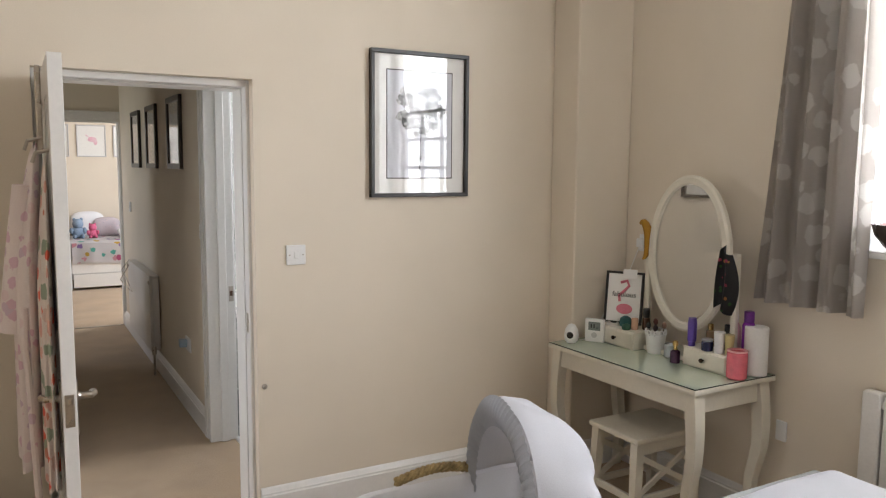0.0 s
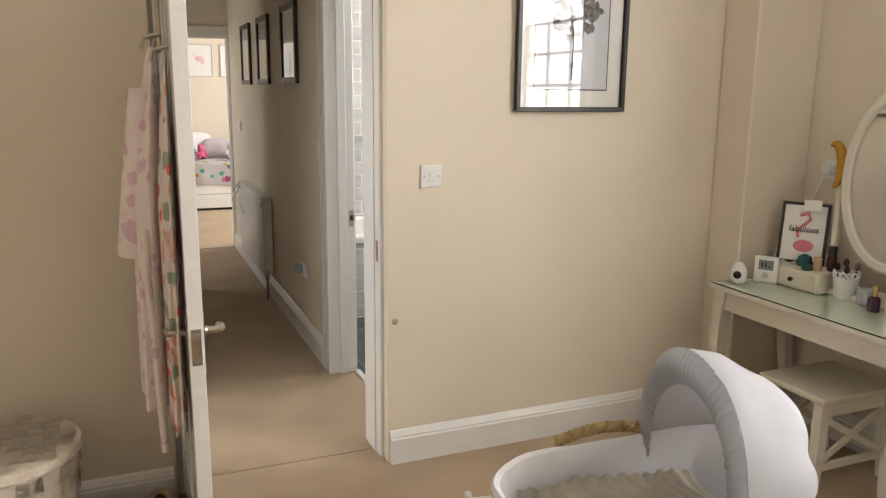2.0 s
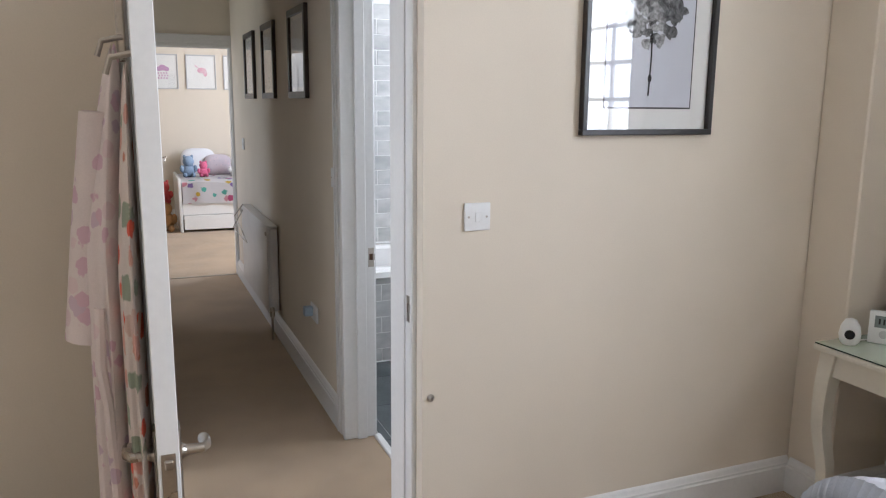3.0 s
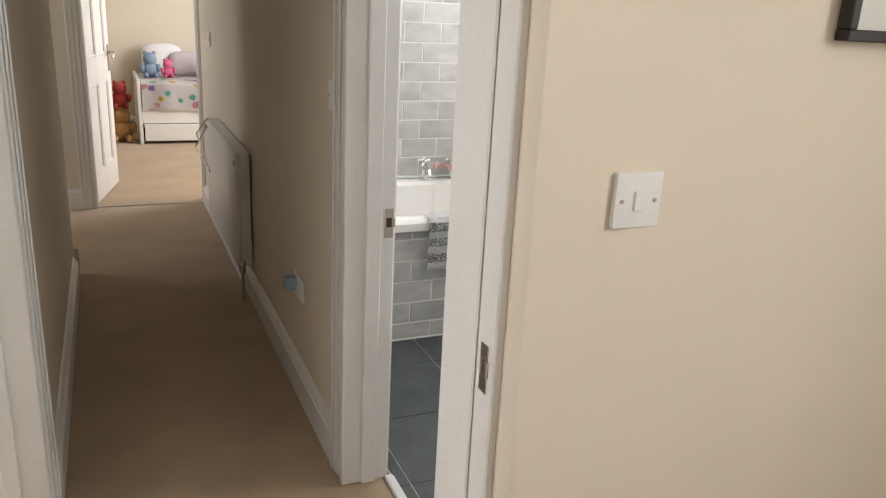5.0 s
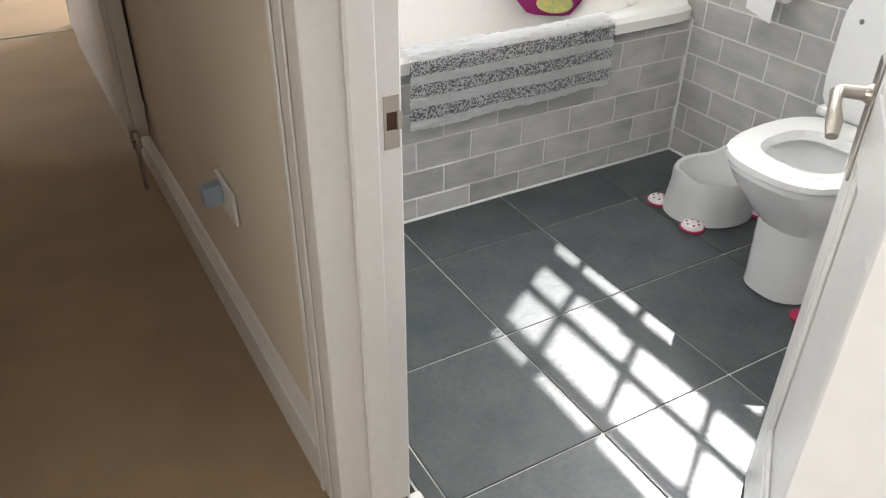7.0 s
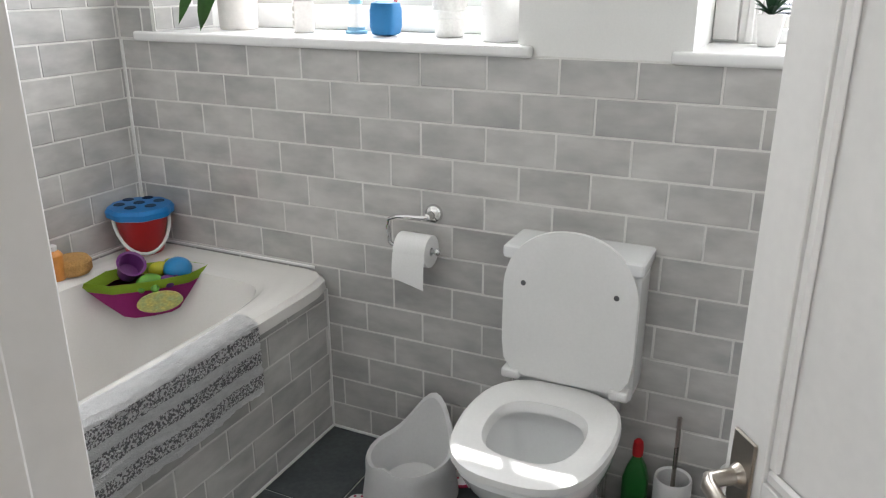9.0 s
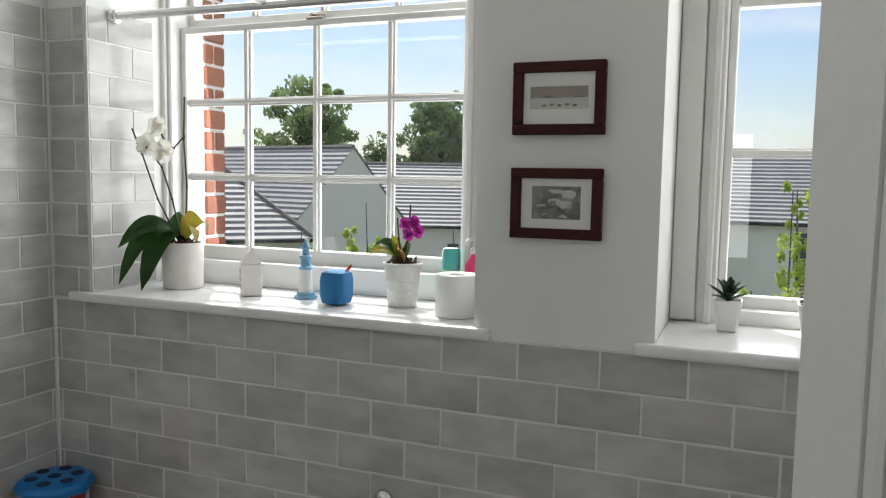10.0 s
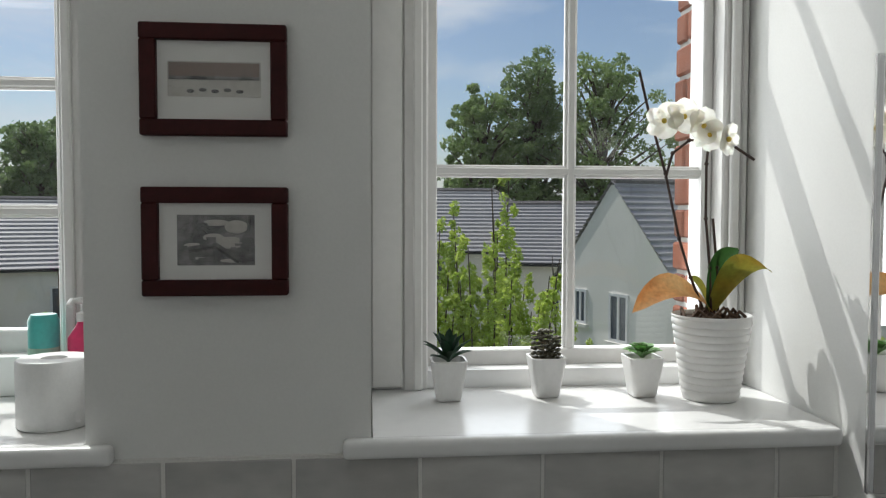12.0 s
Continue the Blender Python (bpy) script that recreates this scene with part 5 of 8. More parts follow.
# ---- doors ----
def door_leaf(name, label, wide, high, at, rz, hand, handle_z=0.95, lock=(0.80, 0.98), stile=0.105):
    """A panelled door hung at the origin, reaching along +x, 40 mm thick towards +y when hand is 1."""
    t = tagged(structure(thing(name, label, "door", at, rz)), kind="thing")
    th = 0.040
    y0, y1 = (0, th) if hand > 0 else (-th, 0)
    st, mid = stile, wide / 2
    l0, l1 = lock
    rows = [(0, st, y0, y1, 0.006, high), (wide - st, wide, y0, y1, 0.006, high), (st, wide - st, y0, y1, 0.006, 0.20), (st, wide - st, y0, y1, high - 0.11, high), (st, wide - st, y0, y1, l0, l1),
            (mid - 0.045, mid + 0.045, y0, y1, 0.20, l0), (mid - 0.045, mid + 0.045, y0, y1, l1, high - 0.11)]
    for k, r in enumerate(rows):
        boxes("stile" if k < 2 else "rail", [r], M_GLOSS, t, 0.0015)
    for (a, b) in ((st, mid - 0.045), (mid + 0.045, wide - st)):
        for (c, d) in ((0.20, l0), (l1, high - 0.11)):
            bm = bmesh.new()
            box(bm, a, b, y0 + 0.012, y1 - 0.012, c, d)
            part("panel", bm, M_GLOSS, t)
            for yy, s in ((y0, 1), (y1, -1)):
                q = 0.018
                for r in ((a, b, c, c + q), (a, b, d - q, d), (a, a + q, c + q, d - q), (b - q, b, c + q, d - q)):
                    lo, hi = sorted((yy + s * 0.003, yy + s * 0.0125))
                    boxes("moulding", [(r[0], r[1], lo, hi, r[2], r[3])], M_GLOSS, t, 0.004)
    hx = wide - stile / 2
    for yy, s in ((y0, -1), (y1, 1)):
        bm = bmesh.new()
        lo, hi = sorted((yy, yy + s * 0.005))
        box(bm, hx - 0.022, hx + 0.022, lo, hi, handle_z - 0.095, handle_z + 0.095, 0.002)
        tube(bm, [(hx, yy, handle_z + 0.04), (hx, yy + s * 0.045, handle_z + 0.04), (hx - 0.012, yy + s * 0.052, handle_z + 0.04), (hx - 0.05, yy + s * 0.054, handle_z + 0.036), (hx - 0.085, yy + s * 0.052, handle_z + 0.022), (hx - 0.105, yy + s * 0.052, handle_z + 0.008)], 0.009, 12, radii=[0.011, 0.010, 0.010, 0.009, 0.012, 0.009])
        lathe(bm, [(0.016, 0), (0.016, 0.006), (0.011, 0.014)], 14, (hx, yy, handle_z + 0.04), Euler((radians(-90 * s), 0, 0)).to_matrix().to_4x4())
        part("door_handle", bm, M_STEEL, t, "brushed nickel lever handle on a plate")
    bm = bmesh.new()
    ym = (y0 + y1) / 2
    box(bm, wide - 0.001, wide + 0.0015, ym - 0.013, ym + 0.013, handle_z + 0.04 - 0.08, handle_z + 0.04 + 0.02, 0.0005)
    box(bm, wide, wide + 0.010, ym - 0.008, ym + 0.008, handle_z + 0.03, handle_z + 0.05, 0.003)
    part("latch", bm, M_STEEL, t)
    return t


door_leaf("door_bathroom", "white panelled bathroom door standing half open", 0.787, 1.95, (1.10, 3.464, 0.0), 38.04, -1, handle_z=0.83, lock=(0.775, 0.885), stile=0.072)
door_leaf("door_bedroom", "white panelled bedroom door standing open, gowns behind it", 0.765, 1.865, (0.119, 3.262, 0.0), -90.5, 1, handle_z=0.80)
door_leaf("door_far_bedroom", "white panelled door standing open into the far bedroom", 0.72, 1.93, (0.226, 7.945, 0.0), 78, 1)


def strike(label, at, rz, tall=0.085, hole=True):
    t = thing("strike_plate", label, "strike plate", at, rz)
    boxes("plate", [(-0.013, 0.013, -0.0015, 0.001, -tall / 2, -0.012), (-0.013, 0.013, -0.0015, 0.001, 0.016, tall / 2), (-0.013, -0.008, -0.0014, 0.001, -0.012, 0.016), (0.008, 0.016, -0.005, 0.001, -0.012, 0.016)], M_STEEL, t, 0.0008)
    # flat dark brown panel fills the plate's opening
    boxes("keep", [(-0.008, 0.008, -0.0004, 0.001, -0.012, 0.016)], mat("dark brown keep", (0.12, 0.06, 0.03), 0.8, vary=0.2), t)
    return t


strike("metal strike plate on the bathroom door jamb", (1.055, BY1 - 0.028, 0.835), 0)
strike("metal strike plate on the side room door jamb", (0.012, 4.262 - 0.028, 0.86), 180 - 180)
strike("metal strike plate on the bedroom door jamb", (0.885, 3.288, 0.865), -90)

# ---- bedroom ----
M_BLACK = mat("black stained wood", (0.018, 0.015, 0.014), 0.35, vary=0.1, bump=0.05)
M_CREAMP = mat("cream painted wood", (0.72, 0.68, 0.58), 0.35, vary=0.02, scale=6, fine=60, bump=0.04)
M_LINEN = mat("white cotton", (0.80, 0.80, 0.83), 0.9, vary=0.02, scale=5, fine=260, bump=0.25)
M_GREYCL = mat("pale grey quilted cotton", (0.60, 0.61, 0.64), 0.9, vary=0.03, fine=200, bump=0.4)
M_STRAW = mat("plaited straw", (0.52, 0.38, 0.17), 0.9, vary=0.2, scale=40, fine=160, bump=0.8, depth=0.006)
M_KNIT = mat("cream knitted wool", (0.76, 0.70, 0.60), 0.95, vary=0.08, fine=240, bump=0.6)
M_PAPERART = mat("pale grey art paper", (0.62, 0.63, 0.68), 0.85, vary=0.02)
M_GREYINK = mat("grey ink petal", (0.20, 0.20, 0.20), 0.85, vary=0.3, scale=60, tint=(0.42, 0.42, 0.42))
M_GREYINKD = mat("dark grey ink petal", (0.06, 0.06, 0.06), 0.85, vary=0.3, scale=60, tint=(0.2, 0.2, 0.2))


def art_hydrangea(t):
    boxes("print_edge", [(-0.172, 0.172, -0.0095, -0.008, -0.247, 0.247)], M_INK, t)
    boxes("print", [(-0.167, 0.167, -0.0105, -0.0094, -0.242, 0.242)], M_PAPERART, t)
    rnd = random.Random(7)
    light, dark = bmesh.new(), bmesh.new()
    for k in range(150):
        a, r = rnd.uniform(0, 6.283), math.sqrt(rnd.random())
        x, z = 0.128 * r * math.cos(a), 0.075 + 0.105 * r * math.sin(a) - (0.02 if abs(math.cos(a)) < 0.3 else 0)
        bm = dark if (k % 3 == 0 or x > 0.06) else light
        s = rnd.uniform(0.014, 0.024)
        turn = rnd.uniform(0, 6.28)
        pts = []
        for j in range(7):
            q = s * (1 if j % 2 else 0.75) * rnd.uniform(0.8, 1.1)
            pts.append(bm.verts.new((x + q * math.cos(turn + j * 0.898), -0.0108 - 0.00001 * k, z + q * math.sin(turn + j * 0.898))))
        bm.faces.new(pts)
    part("petals_pale", light, M_GREYINK, t)
    part("petals_dark", dark, M_GREYINKD, t)
    bm = bmesh.new()
    tube(bm, [(0.0, -0.0105, 0.0), (0.003, -0.0105, -0.08), (0.0, -0.0105, -0.16), (-0.002, -0.0105, -0.205)], 0.003, 6)
    for z in (-0.03, -0.15):
        ball(bm, (0.001, -0.0105, z), 0.008, (1, 0.2, 1.6), 8)
    part("print_stem", bm, M_INK, t)


picture("framed_print", "hydrangea print in a black frame on the cream wall", 0.508, 0.662, 0.018, 0.028, M_BLACK, M_MOUNT, (1.677, WY - 0.001, 1.737), 0, art_hydrangea)


def light_switch(label, at, rz, w=0.086, h=0.086, rocker=True):
    t = thing("light_switch", label, "light switch", at, rz)
    boxes("face_plate", [(-w / 2, w / 2, -0.010, 0, -h / 2, h / 2)], M_PLASTIC, t, 0.004, seg=3)
    if rocker:
        boxes("rocker", [(-0.009, 0.009, -0.0135, -0.009, -0.016, 0.016)], M_PLASTIC, t, 0.002)
        for s in (-1, 1):
            bm = bmesh.new()
            lathe(bm, [(0, 0), (0.0035, 0), (0.0035, 0.002), (0, 0.0025)], 10, (s * 0.03, -0.0095, 0), Euler((radians(90), 0, 0)).to_matrix().to_4x4())
            part("screw", bm, M_STEEL, t)
    return t


light_switch("square white light switch on the cream wall", (1.075, WY, 1.162), 0)
bm = bmesh.new()
lathe(bm, [(0, 0), (0.012, 0), (0.012, 0.004), (0.006, 0.012), (0, 0.013)], 14, turn=Euler((radians(90), 0, 0)).to_matrix().to_4x4())
tagged(part("door_stop", bm, M_STEEL, at=pose(0.928, WY, 0.595)), "small worn metal stud on the cream wall", "wall stud")

# dressing table
TX0, TX1, TY0, TY1, TZ = 2.295, 2.775, 2.055, 2.992, 0.69
table = thing("dressing_table", "cream painted dressing table with curved legs and glass top", "dressing table")
boxes("tabletop", [(TX0, TX1, TY0, TY1, TZ - 0.028, TZ - 0.006)], M_CREAMP, table, 0.004, seg=2)
M_TGLASS = mat("greenish table glass", (0.52, 0.60, 0.47), 0.04, vary=0.02, bump=0, clear=1.0)
boxes("glass_top", [(TX0 + 0.004, TX1 - 0.004, TY0 + 0.004, TY1 - 0.004, TZ - 0.006, TZ - 0.001)], M_TGLASS, table, 0.001, "greenish glass sheet")
boxes("glass_edge", [(TX0 + 0.002, TX0 + 0.0045, TY0 + 0.004, TY1 - 0.004, TZ - 0.0055, TZ - 0.0012), (TX0 + 0.002, TX1 - 0.004, TY0 + 0.002, TY0 + 0.0042, TZ - 0.0055, TZ - 0.0012)], mat("dark green glass edge", (0.01, 0.03, 0.02), 0.2), table)
ap = 0.035
for r in ((TX0 + 0.03, TX0 + 0.05, TY0 + ap, TY1 - ap), (TX1 - 0.05, TX1 - 0.03, TY0 + ap, TY1 - ap), (TX0 + ap, TX1 - ap, TY0 + 0.03, TY0 + 0.05), (TX0 + ap, TX1 - ap, TY1 - 0.05, TY1 - 0.03)):
    boxes("apron", [(*r, TZ - 0.115, TZ - 0.0285)], M_CREAMP, table, 0.002)
for lx, sx in ((TX0 + 0.048, -1), (TX1 - 0.048, 1)):
    for ly, sy in ((TY0 + 0.048, -1), (TY1 - 0.048, 1)):
        bm = bmesh.new()
        rings = []
        for k in range(15):
            q = k / 14
            z = (TZ - 0.029) * (1 - q)
            w = 0.030 - 0.012 * q
            out = 0.020 * math.sin(math.pi * min(1, q * 1.5)) * (1 if q < 0.67 else 0) - 0.016 * math.sin(math.pi * max(0, (q - 0.45) / 0.55)) * 1.0 + 0.012 * q ** 4
            rings.append([Vector((lx + sx * out * 0.25 + w * a, ly + sy * out + w * b, z)) for a, b in ((-1, -1), (1, -1), (1, 1), (-1, 1))])
        loft(bm, rings)
        bmesh.ops.bevel(bm, geom=bm.edges[:], offset=0.002, segments=1, affect="EDGES")
        part("leg", bm, M_CREAMP, table)

# oval mirror on its stand
mirror = thing("oval_mirror", "oval tilting mirror in a cream frame on the dressing table", "mirror", (2.655, 2.452, TZ))
TILTM = pose(0, 0, 0.475, 0, 1, 0)
def oval(bm, ry, rz_, prof, n=64):
    rings = []
    for k in range(n):
        a = 2 * math.pi * k / n
        rings.append([bm.verts.new(Vector((d, (ry + o) * math.cos(a), (rz_ + o) * math.sin(a)))) for o, d in prof])
    for k in range(n):
        for j in range(len(prof)):
            i = (j + 1) % len(prof)
            bm.faces.new((rings[k][j], rings[k][i], rings[(k + 1) % n][i], rings[(k + 1) % n][j]))
bm = bmesh.new()
oval(bm, 0.196, 0.312, [(0, -0.006), (0.006, -0.014), (0.03, -0.016), (0.04, -0.008), (0.04, 0.012), (0, 0.012)])
part("mirror_frame", bm, M_CREAMP, mirror, at=TILTM)
bm = bmesh.new()
bm.faces.new([bm.verts.new((-0.002, 0.198 * math.cos(2 * math.pi * k / 64), 0.314 * math.sin(2 * math.pi * k / 64))) for k in range(64)])
part("mirror_glass", bm, mat("mirror silvering", (0.92, 0.92, 0.90), 0.01, 1.0, vary=0, bump=0), mirror, at=TILTM, smooth=False, thick=0.004)
for s in (-1, 1):
    boxes("post", [(0.005, 0.03, s * 0.255 - 0.014, s * 0.255 + 0.014, 0.015, 0.50)], M_CREAMP, mirror, 0.004)
boxes("base", [(-0.06, 0.10, -0.27, 0.27, 0.0, 0.022)], M_CREAMP, mirror, 0.005)

# little drawer boxes
M_KNOB = mat("dark bronze knob", (0.04, 0.025, 0.015), 0.35, 0.8)
for at, lab in (((2.575, 2.77, TZ), "small cream drawer box on the dressing table"), ((2.60, 2.25, TZ), "small cream drawer box below perfume bottles")):
    t = thing("drawer_box", lab, "drawer box", at, 0, "drawer boxes on the table")
    boxes("body", [(-0.04, 0.12, -0.12, 0.12, 0, 0.083)], M_CREAMP, t, 0.003)
    boxes("drawer_front", [(-0.046, -0.0395, -0.112, 0.112, 0.008, 0.076)], M_CREAMP, t, 0.002)
    bm = bmesh.new()
    lathe(bm, [(0.004, 0), (0.004, 0.008), (0.010, 0.014), (0.009, 0.02), (0, 0.022)], 14, (-0.045, 0, 0.042), Euler((0, radians(-90), 0)).to_matrix().to_4x4())
    part("knob", bm, M_KNOB, t)


def vessel(name, label, category, at, profile, m, cap=None, m_cap=None, cap_label=""):
    t = thing(name, label, category, at)
    bm = bmesh.new()
    lathe(bm, profile, 24)
    part("vessel_body", bm, m, t)
    if cap:
        bm = bmesh.new()
        lathe(bm, cap, 20)
        part("cap", bm, m_cap, t, cap_label)
    return t


cyl = lambda r, z0, z1, e=0.003: [(0, z0), (r - e, z0), (r, z0 + e), (r, z1 - e), (r - e, z1), (0, z1)]
plas = lambda n, c, r=0.35: mat(n, c, r, vary=0.04, scale=20)
DB = TZ + 0.083
M_GOLD = mat("gold metal", (0.6, 0.42, 0.15), 0.25, 1.0)
# baby monitor
mon = thing("baby_monitor", "egg-shaped white baby camera on the dressing table", "camera", (2.385, 2.925, TZ), 0)
bm = bmesh.new()
lathe(bm, [(0, 0), (0.022, 0.0), (0.032, 0.012), (0.036, 0.035), (0.031, 0.065), (0.018, 0.088), (0, 0.095)], 26)
part("shell", bm, M_PLASTIC, mon)
bm = bmesh.new()
lathe(bm, [(0.017, 0), (0.016, 0.004), (0, 0.005)], 18, (-0.027, -0.022, 0.042), Vector((-0.8, -0.6, 0)).to_track_quat("Z", "Y").to_matrix().to_4x4())
part("lens", bm, mat("black lens", (0.01, 0.01, 0.012), 0.1), mon)
thermo = thing("thermostat", "white standing digital thermostat with a grey screen", "thermostat", (2.50, 2.885, TZ), 32 - 90)
boxes("case", [(-0.048, 0.048, -0.012, 0.012, 0.0, 0.115)], M_PLASTIC, thermo, 0.004, seg=2)
boxes("screen", [(-0.030, 0.030, -0.0132, -0.0118, 0.058, 0.100)], mat("grey green display", (0.22, 0.25, 0.24), 0.2), thermo)
boxes("screen_digits", [(-0.018, -0.012, -0.0137, -0.013, 0.07, 0.09), (-0.004, 0.002, -0.0137, -0.013, 0.07, 0.09), (0.010, 0.02, -0.0137, -0.013, 0.07, 0.074)], M_INK, thermo)
bm = bmesh.new()
lathe(bm, [(0.014, 0), (0.014, 0.003), (0, 0.004)], 18, (0, -0.012, 0.035), Euler((radians(90), 0, 0)).to_matrix().to_4x4())
part("dial", bm, mat("pale grey key", (0.55, 0.55, 0.55), 0.5), thermo)
# small framed card
card = thing("framed_card", "pink flamingo card in a black frame leaning on the pier", "picture", (2.625, 2.83, DB + 0.004), 35 - 90)
card.rotation_euler = (radians(-9), 0, radians(-58))
boxes("picture_frame", [(-0.095, 0.095, -0.006, 0.008, 0, 0.012), (-0.095, 0.095, -0.006, 0.008, 0.248, 0.26), (-0.095, -0.083, -0.0055, 0.0075, 0.012, 0.248), (0.083, 0.095, -0.0055, 0.0075, 0.012, 0.248)], M_BLACK, card, 0.002)
boxes("card_sheet", [(-0.083, 0.083, 0.0, 0.006, 0.012, 0.248)], M_MOUNT, card)
bm = bmesh.new()
tube(bm, [(-0.02, -0.001, 0.205), (0.012, -0.001, 0.215), (0.022, -0.001, 0.19), (0.0, -0.001, 0.165), (-0.025, -0.001, 0.14), (-0.02, -0.001, 0.11)], 0.007, 8)
ball(bm, (0.005, 0, 0.075), 0.034, (1.2, 0.08, 0.75), 16)
part("print", bm, mat("dusty pink print", (0.70, 0.22, 0.28), 0.8), card)
txt = bpy.data.curves.new("lettering", "FONT")
txt.body, txt.size, txt.extrude, txt.align_x = "fabulous", 0.036, 0.0003, "CENTER"
txt.materials.append(M_INK)
tx = new("lettering", txt)
tx.parent = card
tx.matrix_basis = pose(0.002, -0.0085, 0.135, 90, 0, 0)
boxes("price_card", [(-0.01, 0.06, -0.010, -0.0075, 0.225, 0.272)], M_MOUNT, card, 0.001)
vessel("perfume_bottle", "dark glass bottle with a black cap on the drawer box", "bottle", (2.645, 2.685, DB), cyl(0.018, 0, 0.06), plas("brown glass", (0.07, 0.03, 0.015), 0.1), cyl(0.016, 0.06, 0.105), M_BLACK, "black cap")
vessel("candle_jar", "small beige jar on the drawer box", "jar", (2.60, 2.715, DB), cyl(0.017, 0, 0.055), plas("peach glass", (0.60, 0.38, 0.25), 0.2))
for at, r, h, c, lab in (((2.62, 2.80, DB), 0.03, 0.05, (0.02, 0.10, 0.10), "teal velvet trinket pouch on the drawer box"), ((2.565, 2.735, DB), 0.022, 0.028, (0.03, 0.10, 0.06), "small dark green trinket pot"), ((2.58, 2.85, DB), 0.032, 0.014, (0.65, 0.62, 0.56), "white trinket dish with dark rim")):
    bm = bmesh.new()
    lathe(bm, [(0, 0), (r * 0.9, 0), (r, h * 0.4), (r * 0.85, h * 0.8), (r * 0.3, h), (0, h * 0.98)] if h > 0.02 else [(0, 0), (r * 0.8, 0), (r, h), (r * 0.94, h), (r * 0.7, 0.004), (0, 0.004)], 22)
    tagged(part("trinket_pot", bm, plas(lab[:12], c, 0.6), at=pose(*at)), lab, "trinket pot")
# lacy white brush pot
pot_ = thing("brush_pot", "white lace-edged metal pot holding make-up brushes", "pot", (2.60, 2.575, TZ))
bm = bmesh.new()
lathe(bm, [(0, 0), (0.036, 0), (0.038, 0.004), (0.047, 0.082), (0.047, 0.088)], 32)
part("pot_body", bm, M_PLASTIC, pot_)
for k in range(14):
    a = 2 * math.pi * k / 14
    bm = bmesh.new()
    tube(bm, [(0.0475 * math.cos(a + 0.2 * math.cos(q)), 0.0475 * math.sin(a + 0.2 * math.cos(q)), 0.100 + 0.011 * math.sin(q)) for q in [j * math.pi / 5 for j in range(10)]], 0.0028, 5, closed=True)
    part("lace_loop", bm, M_PLASTIC, pot_)
for k, (dx, dy, h, c) in enumerate(((0.01, 0.012, 0.15, (0.10, 0.03, 0.02)), (-0.012, -0.01, 0.13, (0.05, 0.03, 0.03)), (0.015, -0.015, 0.14, (0.18, 0.10, 0.07)), (-0.01, 0.018, 0.135, (0.03, 0.03, 0.03)))):
    b = thing("makeup_brush", "soft make-up brush standing in the lace-edged pot", "brush", (2.60 + dx, 2.575 + dy, TZ + 0.003), 0, "make-up brushes")
    bm = bmesh.new()
    tube(bm, [(0, 0, 0), (dx * 0.6, dy * 0.6, h - 0.03)], 0.003, 6)
    part("handle", bm, M_BLACK, b)
    bm = bmesh.new()
    ball(bm, (dx * 0.7, dy * 0.7, h - 0.012), 0.011, (1, 1, 1.5), 10)
    part("bristles", bm, plas("bristle%d" % k, c, 0.9), b)
M_CLEARB = glass("clear bottle glass", (0.85, 0.87, 0.9), 0.05, clear=False)
vessel("cotton_jar", "small clear jar on the dressing table", "jar", (2.605, 2.485, TZ), cyl(0.03, 0, 0.06), mat("frosted clear jar", (0.66, 0.70, 0.76), 0.12, trans=0.4, bump=0))
vessel("perfume_bottle", "dark purple perfume bottle with a gold neck", "bottle", (2.545, 2.40, TZ), [(0, 0), (0.022, 0), (0.022, 0.05), (0.012, 0.058), (0, 0.058)], plas("dark plum glass", (0.05, 0.015, 0.05), 0.08), [(0, 0.058), (0.008, 0.058), (0.008, 0.075), (0.013, 0.078), (0.012, 0.095), (0, 0.102)], M_GOLD, "gold stopper")
vessel("cream_tube", "purple cosmetic tube standing on its cap", "tube", (2.585, 2.345, DB), [(0, 0), (0.015, 0), (0.015, 0.02), (0.019, 0.022), (0.020, 0.10), (0.017, 0.125), (0, 0.126)], plas("violet plastic", (0.10, 0.05, 0.32), 0.35))
vessel("perfume_bottle", "amber perfume bottle with a dark cap", "bottle", (2.65, 2.30, DB), cyl(0.02, 0, 0.07), mat("amber perfume glass", (0.45, 0.30, 0.18), 0.06, trans=0.5, bump=0), cyl(0.012, 0.07, 0.10), M_GOLD)
vessel("cream_jar", "navy blue cream jar with a pale lid", "jar", (2.575, 2.25, DB), cyl(0.025, 0, 0.04), plas("navy glass", (0.015, 0.02, 0.07), 0.15), cyl(0.024, 0.0405, 0.052), plas("grey cap", (0.35, 0.35, 0.38)), "grey lid")
vessel("perfume_bottle", "green glass perfume bottle with a dark cap", "bottle", (2.66, 2.22, DB), cyl(0.022, 0, 0.075), mat("green perfume glass", (0.20, 0.24, 0.16), 0.06, trans=0.4, bump=0), cyl(0.012, 0.076, 0.11), M_BLACK)
vessel("cream_tube", "white cosmetic tube on the drawer box", "tube", (2.585, 2.195, DB), [(0, 0), (0.019, 0), (0.02, 0.03), (0.024, 0.09), (0, 0.092)], plas("white tube", (0.72, 0.70, 0.72)))
vessel("cream_tube", "gold and lilac cosmetic tube on the drawer box", "tube", (2.60, 2.155, DB), [(0, 0), (0.016, 0), (0.017, 0.025), (0.021, 0.085), (0, 0.087)], plas("gold lilac tube", (0.50, 0.40, 0.18)))
